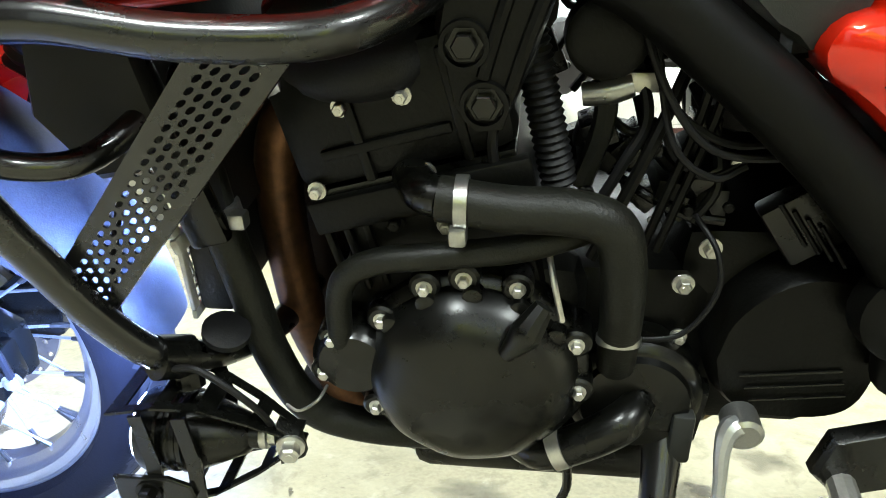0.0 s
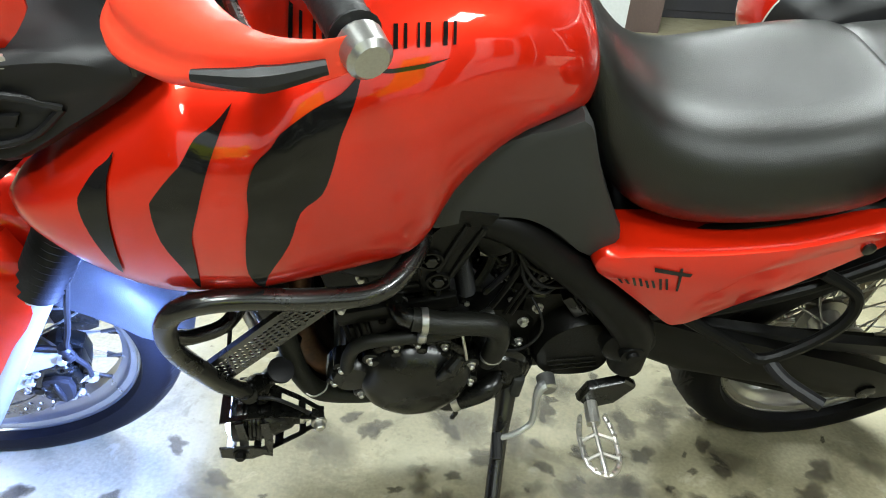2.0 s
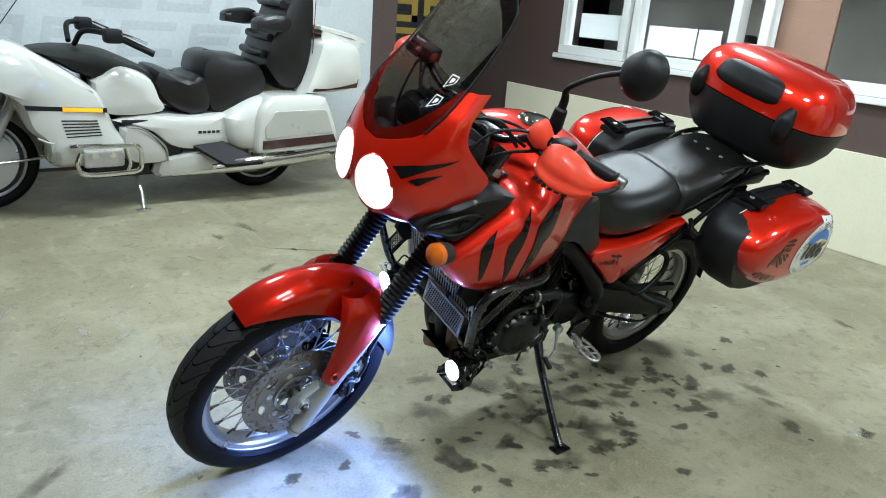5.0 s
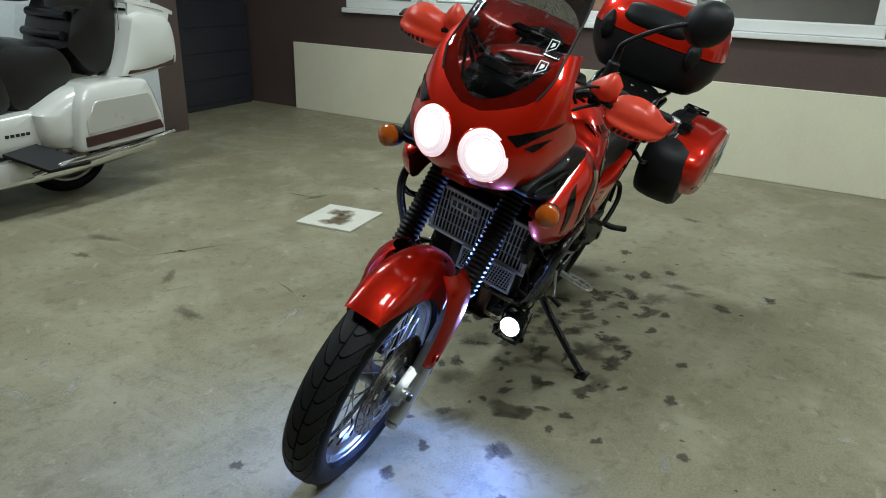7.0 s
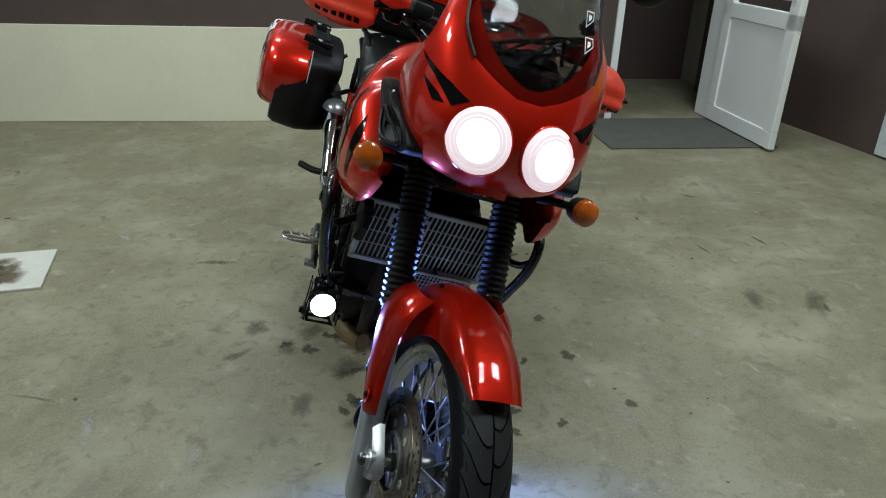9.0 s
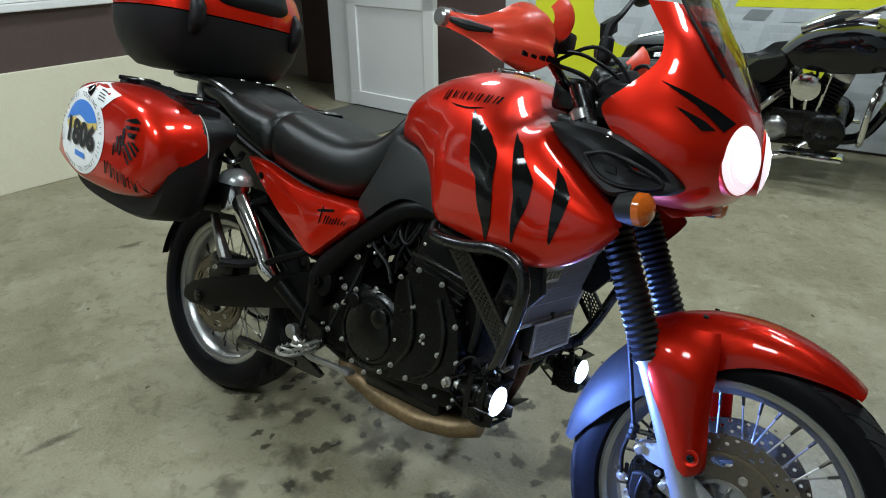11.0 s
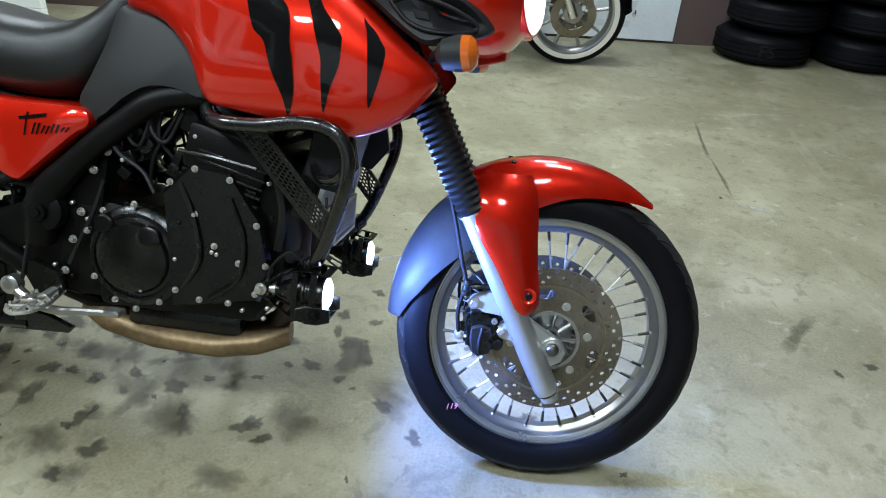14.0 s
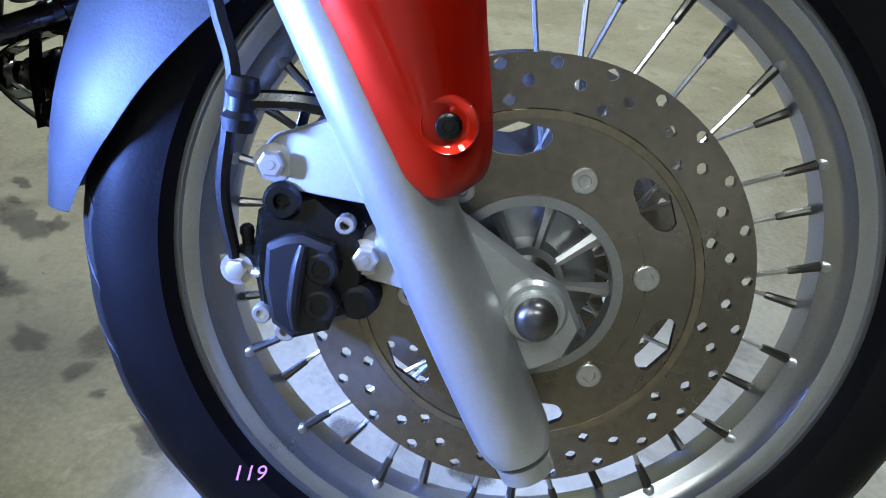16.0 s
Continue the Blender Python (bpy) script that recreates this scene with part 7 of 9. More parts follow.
# ---- crash bars, perforated guards, fog lamps ----
def perforated(p00, p10, p01, p11, nu, nv, lip, thick, normal):
    """A plate with staggered round holes and folded edges."""
    bm = bmesh.new()
    P = lambda u, v: (p00 * (1 - u) + p10 * u) * (1 - v) + (p01 * (1 - u) + p11 * u) * v
    N = normal.normalized() * thick
    m0, m1 = 0.17, 0.83
    for i in range(nu):
        u0, u1 = m0 + (m1 - m0) * i / nu, m0 + (m1 - m0) * (i + 1) / nu
        shift = 0.5 * (i % 2)
        cuts = sorted({0.0, 1.0} | {(j + shift) / nv for j in range(nv + 1) if (j + shift) / nv < 1})
        for v0, v1 in zip(cuts, cuts[1:]):
            um, vm = (u0 + u1) / 2, (v0 + v1) / 2
            edge = [P(u0, v0), P(um, v0), P(u1, v0), P(u1, vm), P(u1, v1), P(um, v1), P(u0, v1), P(u0, vm)]
            c = P(um, vm)
            if v1 - v0 < 0.9 / nv:
                for off in (Vector(), N):
                    bm.faces.new([bm.verts.new(e + off) for e in edge])
                continue
            hole = [c + (e - c) * (0.68 if k % 2 else 0.50) for k, e in enumerate(edge)]
            for off in (Vector(), N):
                A = [bm.verts.new(e + off) for e in edge]
                B = [bm.verts.new(e + off) for e in hole]
                for k in range(8):
                    bm.faces.new((A[k], A[(k + 1) % 8], B[(k + 1) % 8], B[k]))
            A = [bm.verts.new(e) for e in hole]
            B = [bm.verts.new(e + N) for e in hole]
            for k in range(8):
                bm.faces.new((A[k], A[(k + 1) % 8], B[(k + 1) % 8], B[k]))
    for u0, u1 in ((0, m0), (m1, 1)):
        q = [P(u0, 0), P(u1, 0), P(u1, 1), P(u0, 1)]
        add_loft(bm, [q, [e + N * 1.0 for e in q]])
    for u in (0, 1):
        q = [P(u, 0), P(u, 1), P(u, 1) - normal.normalized() * lip, P(u, 0) - normal.normalized() * lip]
        add_loft(bm, [q, [e + (P(0.5, 0.5) - P(u, 0.5)).normalized() * thick for e in q]])
    return bm


for side in (1, -1):
    def F(x, y, z):
        return Vector((x, side * y, z))
    crash = part("crash_bar", tube([F(0.835, 0.13, 0.775), F(0.855, 0.20, 0.762), F(0.90, 0.248, 0.750), F(0.98, 0.262, 0.752), F(1.06, 0.272, 0.765), F(1.115, 0.276, 0.757), F(1.143, 0.274, 0.722), F(1.143, 0.268, 0.665), F(1.122, 0.252, 0.595), F(1.10, 0.236, 0.535), F(1.076, 0.215, 0.49), F(1.045, 0.17, 0.462), F(1.02, 0.10, 0.445), F(1.01, 0.0, 0.44)], 0.0135, 16), M["tube_black"], bike, "black tubular crash bar")
    part("crash_brace", tube([F(1.143, 0.268, 0.69), F(1.12, 0.25, 0.668), F(1.085, 0.225, 0.662), F(1.06, 0.18, 0.68), F(1.05, 0.14, 0.70)], 0.010, 12), M["tube_black"], crash)
    q = (F(0.99, 0.243, 0.735), F(0.922, 0.235, 0.737), F(1.125, 0.236, 0.578), F(1.094, 0.228, 0.540))
    part("perforated_guard", perforated(q[0], q[1], q[2], q[3], 5, 21, 0.008, 0.002, Vector((0, side, 0))), M["tube_black"], crash, "black perforated metal guard plate", False)
    # fog lamp in a cage of slotted sheet metal
    c = F(*FOG_AT) + Vector((0, 0, 0 if side > 0 else 0.025))
    def C(x, y, z):
        return c + Vector((x, side * y, z))
    fog = part("fog_lamp", lathe(c, (-1, 0, 0.0), [(0, 0.034), (0.003, 0.036), (0.018, 0.036), (0.020, 0.0335), (0.024, 0.0335), (0.026, 0.0355), (0.030, 0.0355), (0.032, 0.0335), (0.036, 0.0335), (0.038, 0.0355), (0.042, 0.0355), (0.044, 0.033), (0.052, 0.032), (0.088, 0.0175), (0.092, 0.013), (0.10, 0.0125)], 32), M["engine"], bike, "small round black fog lamp, lit bluish white")
    part("lens", lathe(c + Vector((-0.002, 0, 0)), (1, 0, -0.03), [(0, 0.032), (0.004, 0.032), (0.010, 0.022), (0.012, 0.0)], 24), M["foglight"], fog, "glowing lens")
    part("cable_gland", lathe(C(-0.094, 0, 0), (-1, 0, 0.0), [(0, 0.011), (0.004, 0.0125), (0.012, 0.0125), (0.013, 0.0095), (0.019, 0.009), (0.021, 0.006)], 12), M["steel"], fog, "brass cable gland")
    # upper and lower arms: two rails joined by cross bars, meeting at the rear bolt
    for s in (1, -1):
        line = [(0.012, 0.044 * s), (-0.028, 0.051 * s), (-0.060, 0.046 * s), (-0.098, 0.026 * s), (-0.128, 0.006 * s)]
        wide = [0.036, 0.034, 0.028, 0.020, 0.012]
        for q in (1, -1):
            bm = bmesh.new()
            add_loft(bm, [[C(x, q * w + a, z + b) for a, b in ((0, 0), (-q * 0.008, 0), (-q * 0.008, 0.0025 * s), (0, 0.0025 * s))] for (x, z), w in zip(line, wide)])
            part("cage_rail", bm, M["engine"], fog, "", False)
        for k in range(5):
            x, z = line[k]
            x2, z2 = line[min(k + 1, 4)]
            x2, z2 = x + (x2 - x) * 0.35 - (0.008 if k == 4 else 0), z + (z2 - z) * 0.35
            part("cage_bar", slab([C(x, wide[k], z), C(x, -wide[k], z), C(x2, -wide[k] * 0.9, z2), C(x2, wide[k] * 0.9, z2)], (0, 0, s), 0.0022), M["engine"], fog, "", False)
    for q in (1, -1):
        # upright straps beside the barrel and the bracket plate with its bolt
        for x0 in (-0.010, -0.046):
            part("cage_strap", slab([C(x0, q * 0.0375, 0.048), C(x0 - 0.012, q * 0.0375, 0.05), C(x0 - 0.016, q * 0.0375, 0.0), C(x0 - 0.012, q * 0.0375, -0.05), C(x0, q * 0.0375, -0.046), C(x0 - 0.003, q * 0.0375, 0.0)], (0, side * q, 0), 0.0025), M["engine"], fog, "", False)
        part("cage_plate", slab([C(0.018, q * 0.040, -0.016), C(-0.030, q * 0.040, -0.014), C(-0.050, q * 0.040, -0.022), C(-0.052, q * 0.040, -0.034), C(-0.030, q * 0.040, -0.05), C(-0.006, q * 0.040, -0.05), C(0.018, q * 0.040, -0.042)], (0, side * q, 0), 0.004, 0.002), M["engine"], fog, "", False)
        part("side_bolt", bolt(C(-0.012, q * 0.044, -0.030), (0, side * q, 0), 0.008, 0.009), M["engine_rough"], fog)
    part("cage_tip", slab([C(-0.118, 0.0, 0.022), C(-0.136, 0.0, 0.010), C(-0.138, 0.0, -0.014), C(-0.116, 0.0, -0.024)], (0, side, 0), 0.012, 0.002), M["engine"], fog)
    part("cage_bolt", bolt(C(-0.128, 0.011, 0.0), (-0.2, side, 0), 0.0085, 0.012), M["steel"], fog, "bright steel bolt")
    part("lamp_clamp", lathe(F(1.062, 0.20, 0.478), (0.5, side * 0.7, 0.45), [(0, 0.0185), (0.03, 0.0185)], 18), M["engine"], fog)
    part("lamp_post", tube([F(1.062, 0.205, 0.478), F(1.06, 0.21, 0.455)], 0.012, 10, smooth=False), M["engine"], fog)
    part("lamp_knob", lathe(F(1.035, 0.185, 0.485), (-0.35, side * 0.2, 1), [(0, 0.012), (0.008, 0.02), (0.014, 0.02), (0.016, 0.012)], 20), M["rubber"], fog)
    part("lamp_cable", tube([c + Vector((-0.112, 0, 0.002)), c + Vector((-0.108, side * 0.018, 0.045)), c + Vector((-0.07, side * 0.02, 0.082)), F(1.068, 0.226, 0.487), F(1.088, 0.23, 0.515), F(1.095, 0.22, 0.56), F(1.09, 0.19, 0.62)], 0.003, 8), M["rubber"], fog)

# ---- stand, pegs, pedals ----
st = part("side_stand", tube([(0.655, 0.13, 0.355), (0.66, 0.16, 0.325), (0.672, 0.22, 0.27), BIKE.inverted() @ Vector((0.70, 0.379, 0.058)), BIKE.inverted() @ Vector((0.712, 0.4266, 0.008))], [0.02, 0.017, 0.014, 0.013, 0.013], 12), M["tube_black"], bike, "black side stand resting on the floor")
FOOT = BIKE.inverted() @ Vector((0.715, 0.431, 0.0))
TURN = pose(0, 0, 0, LEAN)
bm = box((-0.03, -0.022, 0.0), (0.035, 0.022, 0.008), 0.003)
bmesh.ops.transform(bm, matrix=Matrix.Translation(FOOT) @ TURN, verts=bm.verts)
part("stand_foot", bm, M["tube_black"], st)
bm = bmesh.new()
for k in range(18):
    add_lathe(bm, Vector((0.648, 0.15, 0.33)).lerp(Vector((0.69, 0.31, 0.20)), k / 18), (0.2, 0.75, -0.6), [(0, 0.005), (0.004, 0.007), (0.008, 0.005)], 8)
part("stand_spring", bm, M["rubber"], st)
part("stand_bracket", slab([(0.62, 0.11, 0.41), (0.655, 0.11, 0.41), (0.675, 0.11, 0.34), (0.65, 0.11, 0.325), (0.625, 0.11, 0.35)], (0, 1, 0), 0.02, 0.003), M["engine"], bike)
part("stand_switch", box((0.635, 0.135, 0.345), (0.655, 0.155, 0.40), 0.004), M["grey_plastic"], bike)
lev = part("gear_lever", tube([(0.595, 0.165, 0.402), (0.612, 0.172, 0.408), (0.618, 0.18, 0.39), (0.618, 0.19, 0.36), (0.622, 0.20, 0.335), (0.65, 0.212, 0.325), (0.682, 0.225, 0.335)], [0.009, 0.010, 0.007, 0.0055, 0.0055, 0.005, 0.005], 10), M["silver"], bike, "bare alloy gear lever")
part("lever_boss", lathe((0.601, 0.15, 0.403), (0, 1, 0), [(0, 0.016), (0.025, 0.016), (0.028, 0.012)], 16), M["alloy"], lev)
part("lever_rubber", tube([(0.683, 0.215, 0.335), (0.686, 0.255, 0.32)], 0.009, 10, smooth=False), M["rubber"], lev)
part("drop_rod", tube([(0.745, 0.15, 0.345), (0.742, 0.155, 0.31), (0.748, 0.158, 0.29)], 0.0045, 8), M["engine"], bike)


def rider_peg(side):
    def F(x, y, z):
        return Vector((x - 0.03, side * y, z - 0.018))
    peg = part("footrest", slab([F(0.50, 0.16, 0.44), F(0.56, 0.16, 0.42), F(0.57, 0.16, 0.38), F(0.545, 0.16, 0.355), F(0.50, 0.16, 0.37), F(0.475, 0.16, 0.42)], (0, side, 0), 0.016, 0.004), M["engine"], bike, "rider footrest with a toothed bare metal rim")
    part("peg_hinge", tube([F(0.545, 0.17, 0.375), F(0.548, 0.215, 0.372)], 0.012, 10, smooth=False), M["steel"], peg)
    rim = [F(0.528, 0.205, 0.378), F(0.520, 0.24, 0.376), F(0.524, 0.29, 0.374), F(0.548, 0.308, 0.373), F(0.575, 0.29, 0.374), F(0.58, 0.24, 0.376), F(0.572, 0.205, 0.378)]
    part("peg_rim", tube(rim, 0.0045, 8), M["steel"], peg)
    part("peg_spine", tube([F(0.55, 0.20, 0.376), F(0.55, 0.306, 0.373)], 0.0045, 8, smooth=False), M["steel"], peg)
    for y in (0.235, 0.27):
        part("peg_rung", tube([F(0.522, y + 0.012, 0.376), F(0.55, y, 0.375), F(0.578, y + 0.012, 0.376)], 0.0035, 6, smooth=False), M["steel"], peg)
    for p in catmull(rim, 3):
        part("peg_tooth", lathe(p + Vector((0, 0, 0.003)), (0, 0, 1), [(0, 0.0035), (0.006, 0.002)], 6), M["steel"], peg)


rider_peg(1)
rider_peg(-1)
ped = part("brake_pedal", tube([(0.43, -0.185, 0.37), (0.46, -0.19, 0.345), (0.52, -0.195, 0.325), (0.60, -0.205, 0.333), (0.68, -0.215, 0.342)], [0.014, 0.012, 0.010, 0.008, 0.008], 10), M["alloy"], bike, "bare alloy brake pedal")
part("pedal_boss", lathe((0.432, -0.175, 0.368), (0, -1, 0), [(0, 0.02), (0.022, 0.02), (0.026, 0.014), (0.026, 0.008)], 18), M["alloy"], ped)
part("pedal_pad", box((0.655, -0.235, 0.338), (0.69, -0.205, 0.352), 0.004), M["alloy"], ped)
part("centre_link", tube([(0.20, -0.17, 0.262), (0.36, -0.175, 0.275), (0.46, -0.18, 0.282)], 0.012, 10), M["tube_black"], bike, "black bar of the centre stand")
part("link_plate", slab([(0.44, -0.175, 0.315), (0.50, -0.175, 0.31), (0.56, -0.175, 0.285), (0.55, -0.175, 0.272), (0.42, -0.175, 0.268)], (0, -1, 0), 0.012, 0.003), M["tube_black"], bike)

# ---- luggage ----
def side_case(side):
    red_top = [(-0.358, 0.715), (-0.345, 0.79), (-0.303, 0.86), (-0.24, 0.925), (-0.16, 0.945), (-0.06, 0.94), (0.09, 0.915), (0.175, 0.885), (0.222, 0.84), (0.23, 0.79), (0.205, 0.742), (0.15, 0.70), (0.095, 0.668), (0.02, 0.652), (-0.05, 0.649), (-0.20, 0.660), (-0.30, 0.688)]
    if side < 0:          # the right-hand case is cut back to clear the silencer
        red_top = [(0.1 + (x - 0.1) * 0.64 if x > 0.1 else x + max(0, -0.2 - x) * 0.13, z) for x, z in red_top]
    line = curve2(red_top + red_top[:1], 4)[:-1]
    cx, cz = -0.06, 0.795
    bm = bmesh.new()
    rows = []
    for y, g, up in ((0.322, 0.985, 0), (0.336, 1.0, 0), (0.40, 1.003, 0), (0.445, 0.975, 0), (0.470, 0.93, 0), (0.485, 0.84, 0), (0.4925, 0.65, 0), (0.495, 0.35, 0), (0.496, 0.08, 0)):
        rows.append([Vector((cx + (x - cx) * g, side * y, cz + (z - cz) * g)) for x, z in line])
    add_loft(bm, rows)
    finish(bm)
    tree = BVHTree.FromBMesh(bm)
    black = [(-0.362, 0.72), (-0.35, 0.78), (-0.31, 0.855), (-0.24, 0.924), (-0.14, 0.943), (0.0, 0.935), (0.10, 0.913), (0.20, 0.880), (0.245, 0.83), (0.252, 0.76), (0.235, 0.71), (0.19, 0.65), (0.13, 0.607), (0.05, 0.590), (-0.05, 0.588), (-0.18, 0.60), (-0.275, 0.618), (-0.335, 0.65)]
    if side < 0:
        black = [(0.1 + (x - 0.1) * 0.58 if x > 0.1 else x + max(0, -0.2 - x) * 0.12, z) for x, z in black]
    bline = curve2(black + black[:1], 4)[:-1]
    bb = bmesh.new()
    rows = []
    inner = 0.028 if side > 0 else 0.0
    for y, g in ((0.218 + inner, 0.90), (0.228 + inner, 0.955), (0.28, 0.985), (0.33, 0.988), (0.37, 0.975), (0.41, 0.955), (0.43, 0.90)):
        cut = [0.25 if side > 0 else 0.9 * min(1, max(0, (0.86 - z) / 0.08)) for x, z in bline]      # the silencer passes below the right-hand case
        rows.append([Vector((-0.055 + (x + 0.055) * g - max(0, 0.33 - y) * c * min(1, max(0, (x + 0.08) / 0.25)), side * y, 0.775 + (z - 0.775) * g)) for (x, z), c in zip(bline, cut)])
    add_loft(bb, rows)
    case = part("side_case", bb, M["plastic"], bike, "hard side case with a red lid and black base", True, 50)
    lid = part("case_lid", bm, M["red"], case, "glossy red lid", True, 50)
    part("lid_seam", tube([Vector((cx + (x - cx) * 1.0, side * 0.332, cz + (z - cz) * 1.0)) for x, z in line[::3]], 0.0022, 6, 2), M["grey_paint"], case)
    # handle and latches on top
    def T(x, y, up=0.0):
        return Vector((x, side * y, 0.925 - 0.075 * (x + 0.03) - 0.9 * max(0, x - 0.12) ** 1.3 + up))
    plate = []
    for x in (0.13, 0.10, 0.02, -0.08, -0.18, -0.235):
        plate.append([T(x, 0.262, -0.03), T(x, 0.268, 0.0), T(x, 0.335, 0.012), T(x, 0.352, 0.008), T(x, 0.352, -0.02)])
    bm = bmesh.new()
    add_loft(bm, plate)
    part("handle_panel", bm, M["plastic"], case, "black panel round the handle")
    bm = bmesh.new()
    for a, b in ((0.275, 0.287), (0.326, 0.338)):
        add_loft(bm, [[T(x, a, 0.004), T(x, b, 0.004), T(x, b, 0.020), T(x, a, 0.020)] for x in (0.075, 0.0, -0.08, -0.155)])
    for x in (0.075, -0.143):
        add_loft(bm, [[T(x, 0.287, 0.004), T(x - 0.012, 0.287, 0.004), T(x - 0.012, 0.287, 0.026), T(x, 0.287, 0.026)], [T(x, 0.326, 0.004), T(x - 0.012, 0.326, 0.004), T(x - 0.012, 0.326, 0.026), T(x, 0.326, 0.026)]])
    part("case_handle", bm, M["plastic"], case, "black rectangular carrying handle", False)
    for x in (0.098, -0.185):
        latch = part("latch", slab([T(x + 0.026, 0.268, 0.012), T(x - 0.026, 0.268, 0.012), T(x - 0.024, 0.372, 0.014), T(x + 0.024, 0.372, 0.012)], (0, 0, 1), 0.012, 0.005), M["black_gloss"], case, "black latch with a steel lock")
        part("lock", lathe(T(x, 0.315, 0.023), (0, 0, 1), [(0, 0.010), (0.003, 0.009)], 14), M["steel"], latch)
    # stickers
    sx, sz, sr = -0.155, 0.800, 0.120
    f = 1 if side < 0 else -1            # writing runs ahead on the right-hand case
    circle = [(sx + sr * math.cos(2 * math.pi * k / 40), sz + 0.95 * sr * math.sin(2 * math.pi * k / 40)) for k in range(40)]
    part("round_sticker", decal(circle, tree, side, 0.0008, 0.02), M["sticker"], lid, "round white rally sticker with a number")
    half = [(sx + sr * 0.74 * math.cos(math.pi * (0.08 + 0.84 * k / 20)), sz + sr * 0.72 * math.sin(math.pi * (0.08 + 0.84 * k / 20))) for k in range(21)]
    wave = [(sx - sr * 0.5, sz + 0.035), (sx - sr * 0.1, sz + 0.045), (sx + sr * 0.2, sz + 0.03), (sx + sr * 0.5, sz + 0.04)]
    part("blue_print", decal(half + wave, tree, side, 0.0016, 0.02), M["sticker_blue"], lid)
    part("sand_print", decal([(sx - sr * 0.7, sz + 0.02), (sx - sr * 0.3, sz + 0.036), (sx + 0.1 * sr, sz + 0.024), (sx + sr * 0.7, sz + 0.034), (sx + sr * 0.7, sz + 0.018), (sx, sz + 0.006), (sx - sr * 0.6, sz + 0.004)], tree, side, 0.0020, 0.02), M["sticker_yellow"], lid)

    def written(body, size, x, z, turn=0.0, lift=0.0058, squeeze=1.0, bold=0.0):
        bm = text_mesh(body, size, Matrix.Identity(4), bold)
        for v in bm.verts:
            u, w = v.co.x * f * squeeze, v.co.y
            px = x + u * math.cos(turn) - w * math.sin(turn) * f
            pz = z + u * math.sin(turn) * f + w * math.cos(turn)
            hit = tree.ray_cast(Vector((px, side * 1.2, pz)), Vector((0, -side, 0)))
            y = hit[0].y if hit[0] else side * 0.49
            v.co = Vector((px, y + side * lift, pz))
        return bm
    bm = written("1806", 0.091, sx, sz - 0.008, -0.10, squeeze=0.86, bold=0.0042)
    part("number", bm, M["ink"], lid, "bold black 1806", False)
    for body, a0, a1, rr, flip in (("SUNRISE SUNSET TOURING RALLY 2016", 200, -30, 0.107, 1), ("COAST TO COAST", 228, 318, 0.107, -1)):
        for k, ch in enumerate(body):
            if ch == " ":
                continue
            a = radians(a0 + (a1 - a0) * k / (len(body) - 1))
            px, pz = sx + f * rr * math.cos(a), sz + rr * 0.95 * math.sin(a)
            t = (a - math.pi / 2) if flip > 0 else (a + math.pi / 2)
            part("sticker_letter", written(ch, 0.017, px, pz, t), M["grey_plastic"], lid, "", False)
    part("sponsor_mark", decal([(sx - 0.026, sz - 0.066), (sx + 0.026, sz - 0.072), (sx + 0.026, sz - 0.057), (sx - 0.026, sz - 0.051)], tree, side, 0.0018, 0.02), M["sticker_blue"], lid)
    q = [(-0.205, 0.905), (-0.125, 0.944), (0.0, 0.918), (-0.055, 0.876)]
    if side > 0:
        q = [(-0.26, 0.87), (-0.235, 0.925), (-0.12, 0.935), (-0.14, 0.878)]
    part("label_sticker", decal(q, tree, side, 0.0012, 0.015), M["sticker"], lid, "white label with illegible print")
    mid = (sum(p[0] for p in q) / 4, sum(p[1] for p in q) / 4)
    for k in range(4):
        part("print_bar", decal([(mid[0] + 0.012, mid[1] + 0.014 - k * 0.008), (mid[0] + 0.045, mid[1] + 0.008 - k * 0.008), (mid[0] + 0.045, mid[1] + 0.005 - k * 0.008), (mid[0] + 0.012, mid[1] + 0.011 - k * 0.008)], tree, side, 0.002, 0.02), M["grey_plastic"], lid)
    part("print_bar", decal([(mid[0] - 0.05, mid[1] + 0.012), (mid[0] - 0.03, mid[1] + 0.02), (mid[0] - 0.012, mid[1] + 0.008), (mid[0] - 0.022, mid[1] - 0.012), (mid[0] - 0.045, mid[1] - 0.004)], tree, side, 0.002, 0.02), M["decal_black"], lid)
    # emblem: loose black strokes above a row of bars
    strokes = [[(0.055, 0.862), (0.10, 0.872), (0.118, 0.862), (0.09, 0.858)], [(0.055, 0.848), (0.115, 0.852), (0.112, 0.842), (0.07, 0.840)], [(0.05, 0.84), (0.062, 0.842), (0.058, 0.80), (0.048, 0.79)], [(0.07, 0.832), (0.11, 0.834), (0.098, 0.818), (0.075, 0.822)],
               [(0.025, 0.815), (0.034, 0.818), (0.03, 0.775), (0.022, 0.775)], [(0.038, 0.82), (0.046, 0.822), (0.046, 0.77), (0.038, 0.768)], [(0.056, 0.80), (0.066, 0.802), (0.10, 0.77), (0.09, 0.762)], [(0.072, 0.808), (0.082, 0.81), (0.115, 0.782), (0.108, 0.774)], [(0.05, 0.79), (0.056, 0.79), (0.088, 0.752), (0.078, 0.752)], [(0.09, 0.81), (0.10, 0.812), (0.122, 0.795), (0.115, 0.789)], [(0.01, 0.79), (0.018, 0.80), (0.016, 0.765), (0.009, 0.765)]]
    for s in strokes:
        s2 = s if side < 0 else [(0.13 - x, z) for x, z in s]
        part("emblem_stroke", decal(s2, tree, side, 0.0012, 0.02), M["decal_black"], lid)
